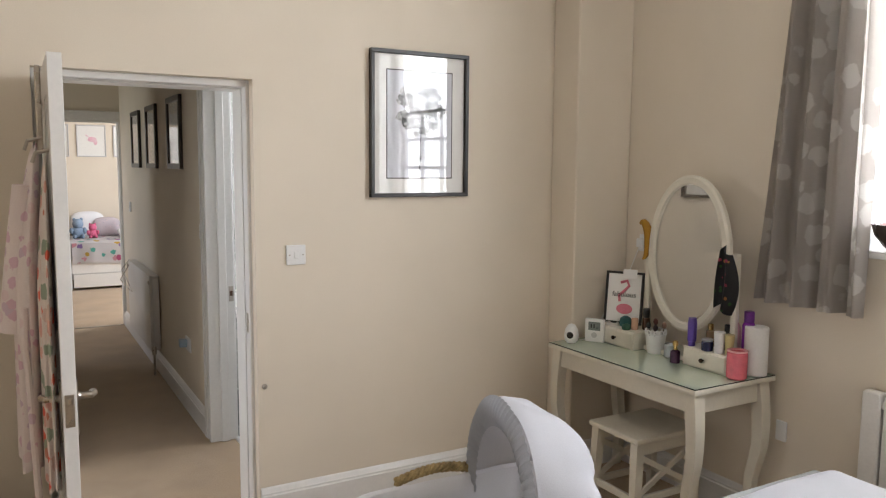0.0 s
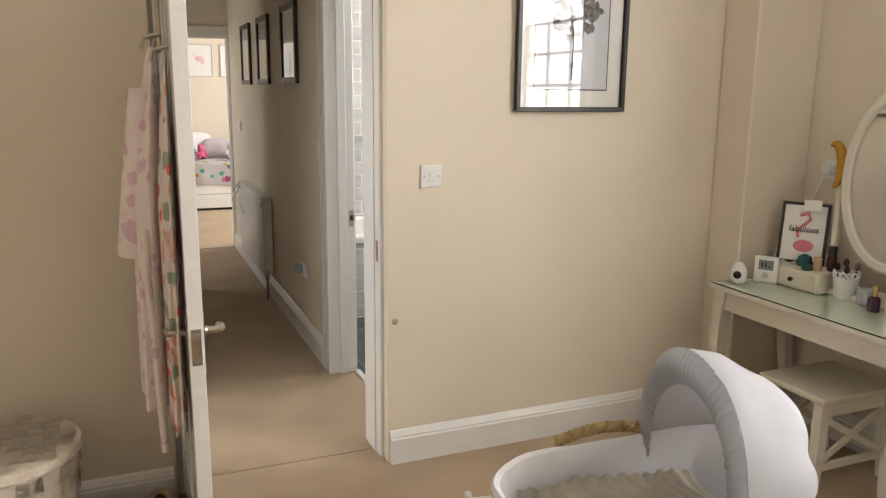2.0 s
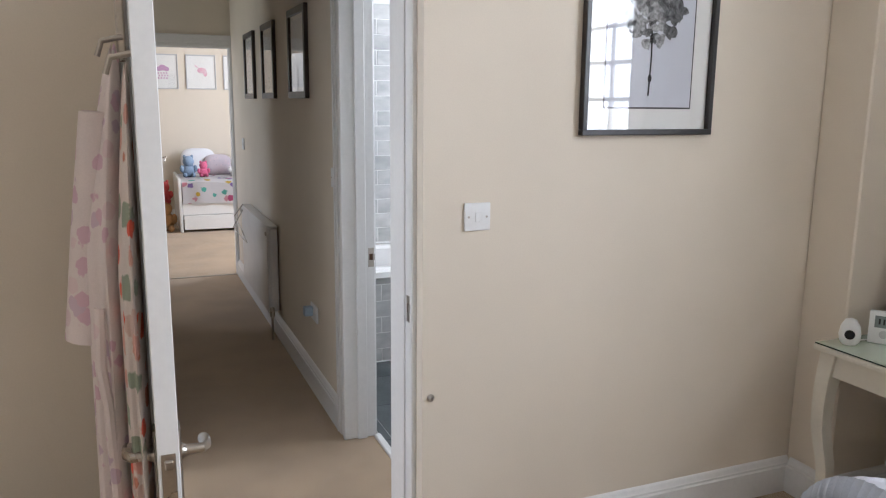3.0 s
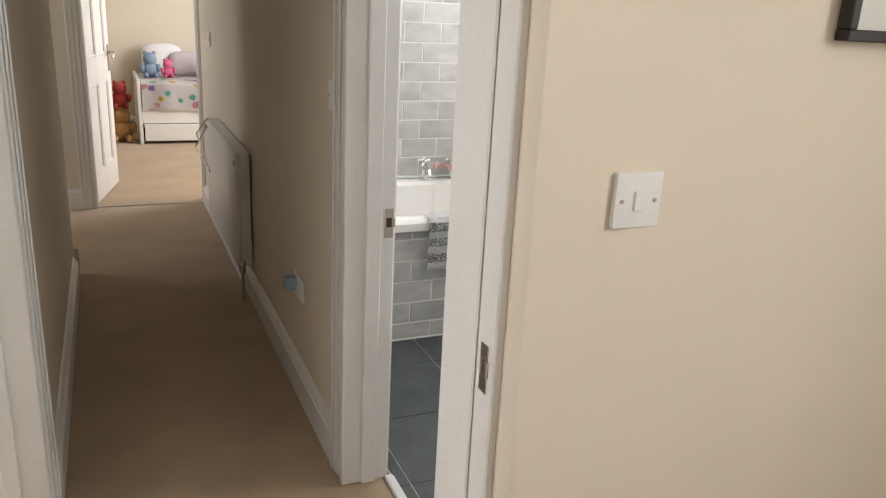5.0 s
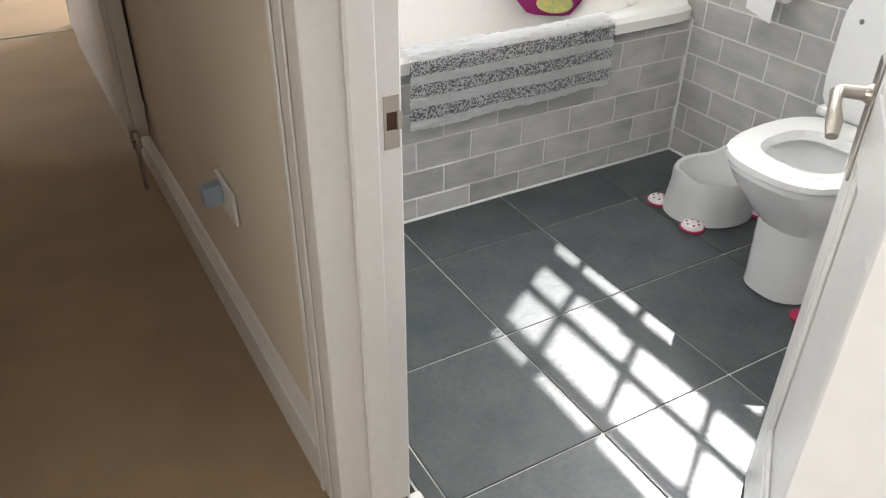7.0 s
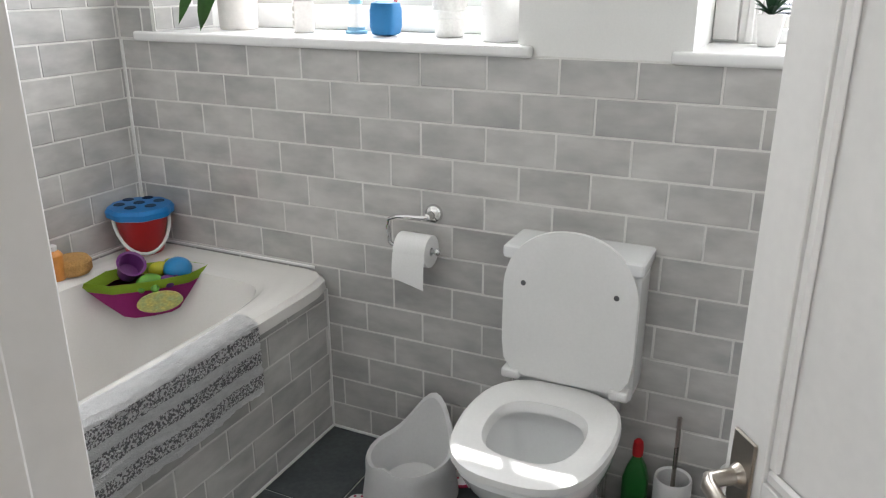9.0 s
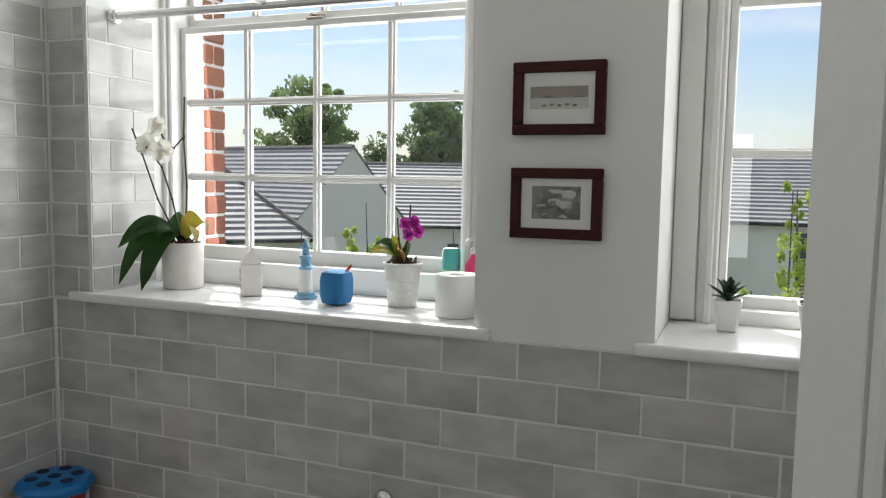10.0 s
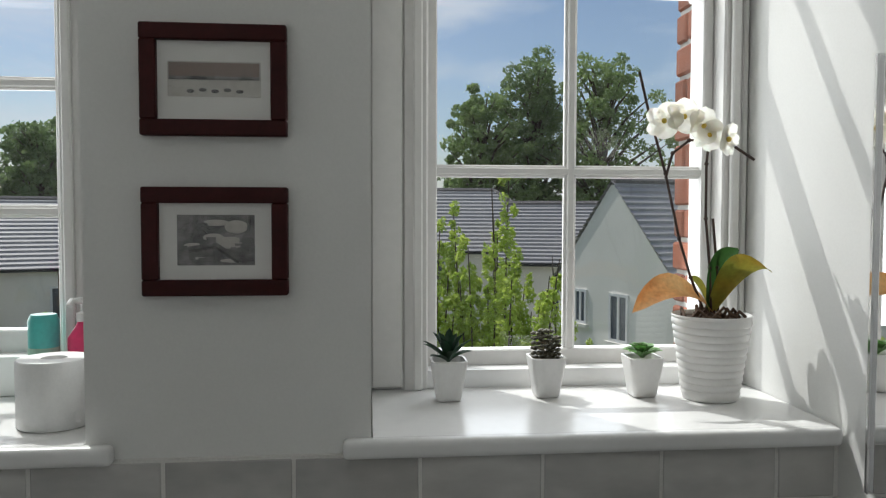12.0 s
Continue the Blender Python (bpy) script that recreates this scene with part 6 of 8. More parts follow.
vessel("spray_bottle", "pale pink hair spray bottle with dark lettering bars", "bottle", (2.70, 2.215, TZ + 0.001), [(0, 0), (0.026, 0), (0.027, 0.005), (0.027, 0.17), (0.018, 0.195), (0.014, 0.2)], plas("pale pink bottle", (0.72, 0.45, 0.50)), cyl(0.015, 0.2, 0.24), M_PLASTIC, "white cap")
vessel("spray_bottle", "tall violet aerosol hair spray can", "bottle", (2.69, 2.135, TZ + 0.001), [(0, 0), (0.027, 0), (0.027, 0.20), (0.02, 0.215), (0, 0.216)], plas("violet can", (0.17, 0.02, 0.26), 0.25), cyl(0.021, 0.214, 0.262), plas("deep violet cap", (0.12, 0.01, 0.20), 0.3), "violet cap")
vessel("pillar_candle", "tall white ribbed pillar candle holder on the table", "candle", (2.695, 2.098, TZ), cyl(0.048, 0, 0.205, 0.004), mat("white ribbed glass", (0.75, 0.74, 0.72), 0.4, vary=0.03))
vessel("candle_jar", "coral pink glass jar candle on the table corner", "candle", (2.575, 2.093, TZ), cyl(0.042, 0, 0.112, 0.006), mat("coral pink wax in glass", (0.78, 0.16, 0.20), 0.1, vary=0.06, scale=30, clear=0.6), [(0.035, 0.112), (0.042, 0.113), (0.042, 0.119), (0.036, 0.12)], mat("clear pink rim", (0.8, 0.4, 0.42), 0.08), "clear glass rim")
# ornaments hung on the mirror
bm = bmesh.new()
tube(bm, [(2.65, 2.735 + 0.04 * math.cos(a), 1.20 + 0.09 * math.sin(a)) for a in [math.pi * (0.35 + 0.1 * k) for k in range(12)]], 0.016, 8, radii=[0.006, 0.012, 0.017, 0.019, 0.02, 0.02, 0.02, 0.019, 0.016, 0.013, 0.009, 0.004])
tagged(part("hair_band", bm, mat("mustard velvet", (0.42, 0.22, 0.02), 0.9, fine=200, bump=0.3)), "mustard velvet hair band hung on the mirror post", "hair band")
bm = bmesh.new()
rnd = random.Random(3)
sheet(bm, lambda u, v: Vector((2.60 + 0.02 * math.sin(7 * u) - 0.02 * v, 2.215 - 0.10 * (u - 0.2) * (0.35 + 0.8 * math.sin(2.2 * v + 0.25)), 1.21 - 0.25 * v + 0.02 * math.sin(5 * u))), 14, 14)
tagged(part("scarf", bm, spotted("black floral silk", (0.012, 0.012, 0.014), [(0.012, 0.012, 0.014), (0.45, 0.05, 0.10), (0.03, 0.10, 0.02), (0.5, 0.2, 0.05)], 42, 0.35, 0.5), thick=0.006), "black floral scarf draped over the mirror's edge", "scarf")
sock = thing("wall_socket", "white plug and socket with a cable above the table", "socket", (2.80 - 0.001, 2.86, 1.17), -90)
boxes("face_plate", [(-0.043, 0.043, -0.010, 0, -0.043, 0.043)], M_PLASTIC, sock, 0.003)
boxes("plug", [(-0.022, 0.022, -0.05, -0.0095, -0.02, 0.025)], M_PLASTIC, sock, 0.006, seg=2)
bm = bmesh.new()
tube(bm, [(2.75, 2.86, 1.15), (2.72, 2.88, 1.05), (2.68, 2.90, 0.95), (2.62, 2.93, 0.85), (2.56, 2.94, 0.75), (2.50, 2.93, TZ + 0.004), (2.45, 2.935, TZ + 0.004)], 0.0025, 6)
tagged(part("cable", bm, M_PLASTIC), "thin white cable trailing to the table", "cable")

# stool
st = thing("stool", "cream painted wooden stool with crossed side braces", "stool", (2.50, 2.52, 0))
SH = 0.385
bm = bmesh.new()
box(bm, -0.20, 0.20, -0.16, 0.16, SH - 0.025, SH, 0.010, 3)
part("seat", bm, M_CREAMP, st)
for sx in (-1, 1):
    for sy in (-1, 1):
        bm = bmesh.new()
        loft(bm, [[Vector((sx * (0.165 + 0.02 * (1 - z / SH)) + a * w, sy * (0.125 + 0.012 * (1 - z / SH)) + b * w, z)) for a, b in ((-1, -1), (1, -1), (1, 1), (-1, 1))] for z, w in ((SH - 0.026, 0.021), (SH * 0.5, 0.020), (0, 0.015))])
        part("leg", bm, M_CREAMP, st)
    boxes("side_rail", [(sx * 0.178 - 0.010, sx * 0.178 + 0.010, -0.115, 0.115, 0.085, 0.115)], M_CREAMP, st, 0.002)
for sy in (-1, 1):
    boxes("apron", [(-0.15, 0.15, sy * 0.128 - 0.009, sy * 0.128 + 0.009, SH - 0.085, SH - 0.0255)], M_CREAMP, st, 0.002)
    boxes("low_rail", [(-0.16, 0.16, sy * 0.134 - 0.009, sy * 0.134 + 0.009, 0.085, 0.115)], M_CREAMP, st, 0.002)
    for s in (-1, 1):
        bm = bmesh.new()
        box(bm, -0.185, 0.185, -0.007, 0.007, -0.013, 0.013, 0.002)
        part("brace", bm, M_CREAMP, st, at=pose(0, sy * (0.131 + 0.0005 * s), 0.207, 0, s * 29, 0))

# curtain, window and radiator
M_CURT = spotted("grey damask curtain", (0.60, 0.565, 0.53), [(0.78, 0.76, 0.73), (0.75, 0.73, 0.70), (0.70, 0.68, 0.65)], 9, 0.42, 0.85, 0.2)
shine_through(M_CURT, 0.5)
bm = bmesh.new()
def curt(u, v):
    spread = 0.82 + 0.18 * (1 - v)
    y = 1.66 + (2.14 - 1.66) * (1 - u) * spread - 0.03 * v * (1 - u)
    f = 0.035 * math.sin(2 * math.pi * 4 * u + 0.6 * v) + 0.012 * math.sin(2 * math.pi * 9 * u + 2 * v)
    return Vector((2.715 + f, y, 1.005 + 1.6 * v))
sheet(bm, curt, 90, 24)
curtain = thing("curtain", "grey damask curtain with pale roundels, drawn open", "curtain")
part("curtain_cloth", bm, M_CURT, curtain, thick=0.004)
bm = bmesh.new()
tube(bm, [(2.70, -0.1, 2.63), (2.70, 2.25, 2.63)], 0.014, 12)
ball(bm, (2.70, 2.26, 2.63), 0.03)
part("curtain_pole", bm, M_STEEL, curtain)
sash_window("window_bedroom", 0.36, 1.65, 3.02, 1.30, 2.0, 2.70, 4, 3, "white sash window of the bedroom in a deep reveal")
structure(boxes("trim_sill_bedroom", [(2.755, 3.0, 0.26, 1.75, 1.222, 1.25)], M_SILL, label="white bedroom window board", bevel=0.008, seg=3), category="window sill")
bowl = thing("glass_bowl", "dark metal-rimmed bowl of trinkets on the window board", "bowl", (2.80, 1.60, 1.2505))
bm = bmesh.new()
lathe(bm, [(0, 0), (0.03, 0), (0.05, 0.02), (0.08, 0.06), (0.092, 0.10), (0.086, 0.10), (0.06, 0.045), (0, 0.02)], 30)
part("bowl_body", bm, mat("smoked bowl", (0.10, 0.08, 0.07), 0.2, 0.5), bowl)
bm = bmesh.new()
for k in range(9):
    ball(bm, (0.05 * math.cos(k * 2.4) * (k / 9) ** 0.5, 0.05 * math.sin(k * 2.4) * (k / 9) ** 0.5, 0.095 + 0.012 * (k % 3)), 0.022, (1.2, 0.9, 0.7), 8)
part("trinkets", bm, mat("pink and white trinkets", (0.72, 0.60, 0.58), 0.5, tint=(0.6, 0.15, 0.2), scale=30), bowl)


def radiator(name, label, axis_len, at, rz, z0, z1, ribs, plain=False):
    """A panel radiator along x, facing -y, its back at the origin."""
    t = thing(name, label, "radiator", at, rz)
    if plain:
        boxes("panel", [(0, axis_len, -0.075, -0.055, z0, z1), ], M_RADI, t, 0.006, seg=2)
        boxes("top_grille", [(0.002, axis_len - 0.002, -0.0545, -0.006, z1 - 0.02, z1 - 0.004)], M_RADI, t, 0.002)
        for x in (-0.002, axis_len - 0.010):
            boxes("end_cap", [(x, x + 0.012, -0.0548, -0.008, z0 + 0.01, z1 - 0.022)], M_RADI, t, 0.002)
            bm = bmesh.new()
            lathe(bm, [(0.014, 0), (0.014, 0.006), (0.009, 0.009), (0, 0.009)], 16, (x + 0.006, -0.076, z1 - 0.05), Euler((radians(90), 0, 0)).to_matrix().to_4x4())
            part("plug", bm, M_STEEL, t)
    else:
        for k in range(ribs):
            x = axis_len * k / ribs
            w = axis_len / ribs
            boxes("column", [(x + 0.004, x + w - 0.004, -0.08, -0.03, z0, z1)], M_RADI, t, 0.016, seg=3)
        boxes("header", [(0, axis_len, -0.07, -0.04, z1 - 0.06, z1 - 0.03), (0, axis_len, -0.07, -0.04, z0 + 0.03, z0 + 0.06)], M_RADI, t, 0.006)
    for x in (0.04, axis_len - 0.04):
        boxes("wall_bracket", [(x - 0.012, x + 0.012, -0.045, 0.0, z0 + 0.08, z0 + 0.12)], M_RADI, t)
    return t


M_RADI = mat("white radiator enamel", (0.74, 0.72, 0.69), 0.35, vary=0.03, scale=6)
radiator("radiator", "white column radiator under the bedroom window", 1.15, (2.798, 1.655, 0), -90, 0.12, 0.74, 14)
boxes_spur = light_switch("white fused spur beside the dressing table", (2.799, 2.03, 0.45), -90, 0.05, 0.086, False)

# bed
bed = thing("double_bed", "double bed with a rumpled white cover and grey base", "bed")
M_BEDGREY = mat("grey upholstered base", (0.36, 0.37, 0.36), 0.85, vary=0.04, fine=200, bump=0.3)
boxes("bed_base", [(0.98, 2.42, -0.45, 1.60, 0.02, 0.45)], M_BEDGREY, bed, 0.02, seg=3)
boxes("bed_rail", [(0.96, 2.43, 1.57, 1.625, 0.10, 0.50)], M_BEDGREY, bed, 0.015, seg=3)
bm = bmesh.new()
def duvet(u, v):
    x, y = 0.98 + 1.42 * u, -0.45 + 2.02 * v
    e = min(1, min(u, 1 - u) / 0.09, min(v, 1 - v) / 0.07)
    z = 0.455 + 0.115 * math.sqrt(max(0, 1 - (1 - e) ** 2))
    z += (0.016 * noise.noise(Vector((x * 2.2, y * 2.2, 0))) + 0.008 * noise.noise(Vector((x * 7, y * 4, 3)))) * e + 0.02 * e * math.exp(-((x - 2.1) ** 2) / 0.1)
    return Vector((x, y, z))
sheet(bm, duvet, 60, 70)
part("duvet", bm, M_LINEN, bed, "rumpled white cover", thick=0.01)

# moses basket
MBX, MBY = 1.205, 1.975
mb = thing("moses_basket", "white lined moses basket with a fabric hood on a low stand", "moses basket", (MBX, MBY, 0), -10)
def bring(k, z, n=64, hx=0.405, hy=0.228):
    return [Vector((hx * k * math.copysign(abs(math.cos(a)) ** 0.8, math.cos(a)), hy * k * math.copysign(abs(math.sin(a)) ** 0.8, math.sin(a)), z)) for a in [2 * math.pi * i / n for i in range(n)]]
rise = lambda p, z: Vector((p.x, p.y, z + 0.07 * max(0, (p.x + 0.1) / 0.5) ** 2 * (1 if z > 0.4 else 0)))
bm = bmesh.new()
loft(bm, [[rise(p, z) for p in bring(k, z)] for k, z in ((0.84, 0.27), (0.89, 0.29), (0.93, 0.34), (0.96, 0.40), (1.0, 0.455), (1.02, 0.475), (1.0, 0.487), (0.96, 0.478), (0.93, 0.43), (0.90, 0.38), (0.84, 0.33))])
for v in bm.verts:
    crease = 0.007 * math.sin(34 * math.atan2(v.co.y, v.co.x) + 3 * noise.noise(v.co * 6))
    v.co += 0.007 * Vector((noise.noise(v.co * 12), noise.noise(v.co * 12 + Vector((3, 0, 0))), noise.noise(v.co * 12 + Vector((0, 5, 0))))) + Vector((v.co.x, v.co.y * 2, 0)).normalized() * crease * (1 if v.co.z < 0.46 else 0.2)
part("lining", bm, M_LINEN, mb)
RINGX, RINGW, RINGH, RINGZ = 0.128, 0.258, 0.345, 0.465
bm = bmesh.new()
def hood(u, v):
    a = math.pi * u
    k = math.sqrt(max(0.0, 1 - (0.97 * v) ** 2.4))
    sag = 0.016 * math.sin(math.pi * v) * math.cos(6 * a) + 0.012 * noise.noise(Vector((5 * u, 4 * v, 2)))
    return Vector((RINGX + 0.26 * v + 0.01 * math.sin(9 * a) * v, RINGW * (0.45 + 0.55 * k) * math.cos(a), RINGZ + (RINGH * (0.30 + 0.70 * k) + sag) * math.sin(a) ** 0.75))
sheet(bm, hood, 64, 26)
part("hood", bm, M_LINEN, mb, "white gathered fabric hood", thick=0.005)
bm = bmesh.new()
def skirt(u, v):
    a = math.pi * (u - 0.5)
    flare = 1 + 0.07 * v + 0.025 * math.sin(15 * a) * v
    return Vector((RINGX + 0.268 * max(0, math.cos(a)) ** 0.7 * flare, RINGW * 1.0 * math.sin(a) * flare, RINGZ + 0.02 + 0.05 * math.cos(a) - 0.15 * v))
sheet(bm, skirt, 60, 8)
part("hood_skirt", bm, M_LINEN, mb, "loose white hem of the hood", thick=0.005)
bm = bmesh.new()
def hoodrim(u, v):
    a = math.pi * u
    r = 1.045 - 0.27 * v
    return Vector((RINGX - 0.012 - 0.022 * math.sin(math.pi * v) + 0.0025 * math.sin(70 * a), RINGW * r * math.cos(a), RINGZ - 0.03 + (RINGH + 0.03) * r * math.sin(a) ** 0.75))
sheet(bm, hoodrim, 110, 8)
part("hood_rim", bm, M_GREYCL, mb, "pale grey gathered hood rim", thick=0.012)
for s in (-1, 1):
    bm = bmesh.new()
    for j in range(3):
        tube(bm, [(-0.16 + 0.27 * q, s * (0.236 + 0.010 * math.sin(q * 30 + j * 2.1)), 0.492 + 0.022 * math.sin(math.pi * q) * (1 if s > 0 else -0.6) + 0.02 * q + 0.010 * math.cos(q * 30 + j * 2.1)) for q in [k / 36 for k in range(37)]], 0.0085, 7)
    part("carry_handle", bm, M_STRAW, mb, "plaited straw handle")
bm = bmesh.new()
for j in (-1, 1):
    tube(bm, [(0.0, -0.245, 0.49), (0.03 * j, -0.26, 0.50 + 0.01 * j), (0.05 * j, -0.262, 0.475), (0.02 * j, -0.258, 0.465), (0.0, -0.25, 0.485)], 0.005, 6)
    tube(bm, [(0.0, -0.25, 0.487), (0.02 * j, -0.262, 0.45), (0.035 * j, -0.262, 0.41)], 0.005, 6)
part("tie_bow", bm, M_LINEN, mb, "white cotton bow on the rim")
bm = bmesh.new()
sheet(bm, lambda u, v: Vector((-0.31 + 0.52 * u, -0.16 + 0.32 * v, 0.385 + 0.06 * math.sin(math.pi * u) * math.sin(math.pi * v) + 0.007 * math.sin(75 * u + 5 * math.sin(3 * v)) + 0.02 * noise.noise(Vector((u * 4, v * 4, 1))))), 120, 28)
tagged(part("blanket", bm, M_KNIT, at=pose(MBX, MBY, 0.02, 0, 0, -10), thick=0.01), "cream ribbed knitted blanket lying in the moses basket", "blanket")
stand = thing("basket_stand", "white painted wooden rocking stand under the basket", "stand", (MBX, MBY, 0), -10)
for s in (-1, 1):
    boxes("side_rail", [(-0.43, 0.40, s * 0.245 - 0.011, s * 0.245 + 0.011, 0.285, 0.335)], M_GLOSS, stand, 0.004)
    boxes("cross_bar", [(s * 0.30 - 0.02, s * 0.30 + 0.02, -0.234, 0.234, 0.235, 0.268)], M_GLOSS, stand, 0.004)
    boxes("end_rail", [(s * 0.425 - 0.009, s * 0.425 + 0.009, -0.233, 0.233, 0.30, 0.37)], M_GLOSS, stand, 0.004)
    for q in (-1, 1):
        boxes("leg", [(s * 0.30 - 0.018, s * 0.30 + 0.018, q * 0.245 - 0.010, q * 0.245 + 0.010, 0.0, 0.284)], M_GLOSS, stand, 0.003)

# things behind the door
def gown(name, label, m, x0, wide, ytop, z0, z1, depth, sleeve, phase):
    t = thing(name, label, "dressing gown", (0, 0, 0))
    bm = bmesh.new()
    def f(u, v):
        a = 2 * math.pi * u
        k = 0.16 + 0.84 * min(1, v * 2.6) ** 0.7
        fold = 1 + 0.16 * math.sin(7 * a + phase) * v
        return Vector((x0 - depth * (0.5 + 0.5 * math.cos(a)) * k * fold, ytop + wide * math.sin(a) * k * fold, z1 - (z1 - z0) * v + 0.015 * math.sin(3 * a)))
    sheet(bm, f, 64, 30, True)
    part("gown_body", bm, m, t)
    if sleeve:
        bm = bmesh.new()
        tube(bm, [(x0 - 0.05, ytop - 0.04, z1 - 0.12), (x0 - depth * 0.75, ytop - 0.03, z1 - 0.35), (x0 - depth * 1.0, ytop - 0.02, z1 - 0.59)], 0.05, 16, radii=[0.03, 0.045, 0.052])
        part("sleeve", bm, m, t)
        bm = bmesh.new()
        tube(bm, [(x0 - depth * 0.75, ytop - 0.13, z1 - 0.50), (x0 - depth * 0.80, ytop - 0.14, z1 - 0.62), (x0 - depth * 0.7, ytop - 0.14, z1 - 0.70), (x0 - depth * 0.6, ytop - 0.14, z1 - 1.0), (x0 - depth * 0.55, ytop - 0.13, z0 - 0.13)], 0.011, 8)
        part("belt", bm, m, t, "hanging cloth belt")
    bm = bmesh.new()
    tube(bm, [(x0 + 0.01, ytop, z1 + 0.03), (x0 - 0.03, ytop, z1 + 0.02), (x0 - 0.04, ytop, z1 - 0.01)], 0.006, 8)
    part("hanging_hook", bm, M_STEEL, t)
    return t


M_GOWN = spotted("pale pink floral cotton", (0.82, 0.73, 0.71), [(0.68, 0.47, 0.55), (0.76, 0.62, 0.63), (0.64, 0.50, 0.58)], 22, 0.42, 0.9, 0.2)
M_FLOR = spotted("red floral cotton", (0.76, 0.68, 0.64), [(0.75, 0.13, 0.08), (0.55, 0.22, 0.15), (0.32, 0.36, 0.28), (0.70, 0.40, 0.34), (0.66, 0.5, 0.45)], 18, 0.46, 0.85, 0.2)
gown("dressing_gown", "red flowered gown hanging behind the open door", M_FLOR, 0.108, 0.13, 2.66, 0.55, 1.56, 0.04, False, 1.0)
gown("dressing_gown", "pale pink floral dressing gown hanging behind the open door", M_GOWN, 0.092, 0.13, 2.82, 0.57, 1.60, 0.088, True, 0.0)
bm = bmesh.new()
box(bm, 0.09, 0.108, 2.82, 2.85, 1.58, 1.862, 0.004)
tagged(part("door_hook", bm, M_STEEL), "metal hook strap over the open door's top", "hook")

hamper = thing("laundry_basket", "whitewashed woven laundry basket with a round lid", "laundry basket", (-0.40, 2.86, 0))
M_WEAVE = mat("whitewashed wood strip", (0.76, 0.70, 0.61), 0.8, vary=0.10, scale=25, fine=120, bump=0.5, tint=(0.62, 0.54, 0.45), piece=0.1)
bm = bmesh.new()
lathe(bm, [(0, 0.0), (0.175, 0), (0.20, 0.43), (0.19, 0.43), (0.165, 0.01)], 36)
part("basket_wall", bm, M_WEAVE, hamper)
for r in range(9):
    for k in range(20):
        if (k + r) % 2:
            continue
        a = 2 * math.pi * (k + 0.5) / 20
        rad = 0.178 + 0.024 * (r + 0.5) / 9
        if ("weave", r) not in BRICK_BM:
            bm = bmesh.new()
            w = 2 * math.pi * rad / 20
            sheet(bm, lambda u, v: Vector(((u - 0.5) * w * 1.05, -0.007 * math.sin(math.pi * u), (v - 0.5) * 0.043)), 5, 1)
            BRICK_BM[("weave", r)] = mesh_of("weave_strip", bm, M_WEAVE, thick=0.003)
        ob = new("weave_strip", BRICK_BM[("weave", r)])
        ob.parent = hamper
        ob.matrix_basis = pose(rad * math.cos(a), rad * math.sin(a), 0.03 + 0.046 * r, 0, 0, math.degrees(a) + 90)
bm = bmesh.new()
lathe(bm, [(0, 0.465), (0.19, 0.462), (0.213, 0.458), (0.215, 0.432), (0.205, 0.43)], 40)
lid_ = part("lid", bm, M_WEAVE, hamper, "round woven lid")
for i in range(9):
    for j in range(9):
        x, y = -0.176 + 0.044 * i, -0.176 + 0.044 * j
        if math.hypot(x, y) > 0.188:
            continue
        d = (i + j) % 2
        if ("lidw", d) not in BRICK_BM:
            bm = bmesh.new()
            sheet(bm, lambda u, v: Vector(((u - 0.5) * 0.044, (v - 0.5) * 0.040, 0.006 * math.sin(math.pi * u))) if d == 0 else Vector(((u - 0.5) * 0.040, (v - 0.5) * 0.044, 0.006 * math.sin(math.pi * v))), 4, 4)
            BRICK_BM[("lidw", d)] = mesh_of("weave_strip", bm, M_WEAVE, thick=0.002)
        ob = new("weave_strip", BRICK_BM[("lidw", d)])
        ob.parent = lid_
        ob.matrix_basis = pose(x, y, 0.464)
M_FUR = mat("sheepskin lining", (0.55, 0.42, 0.28), 0.98, vary=0.15, fine=160, bump=0.9, depth=0.01)
M_SUEDE = mat("tan suede", (0.30, 0.18, 0.09), 0.9, vary=0.1, fine=200, bump=0.3)
for k, (x, y) in enumerate(((-0.095, 3.03), (0.025, 3.04))):
    sl = thing("slipper", "tan sheepskin slipper on the carpet by the door", "slipper", (x, y, 0), 172 + 8 * k, "pair of slippers")
    bm = bmesh.new()
    loft(bm, [[Vector((p.x, p.y * 1.0, z)) for p in rr(w, l, 0, 2.6)] for w, l, z in ((0.044, 0.12, 0), (0.048, 0.125, 0.008), (0.05, 0.127, 0.03), (0.042, 0.12, 0.07), (0.036, 0.11, 0.075))])
    part("upper", bm, M_SUEDE, sl)
    bm = bmesh.new()
    pts = [(0.034 * math.cos(a), -0.045 + 0.062 * math.sin(a), 0.076) for a in [2 * math.pi * i / 20 for i in range(20)]]
    tube(bm, pts, 0.013, 8, closed=True)
    part("fleece_collar", bm, M_FUR, sl)
    # flat dark disc over the closed upper paints the shade of the opening
    bm = bmesh.new()
    lathe(bm, [(0, 0), (0.03, 0), (0, 0.001)], 16, (0, -0.045, 0.0765), Matrix.Diagonal((1, 1.9, 1, 1)))
    part("opening", bm, mat("painted slipper inside shade", (0.05, 0.035, 0.025), 0.95), sl)
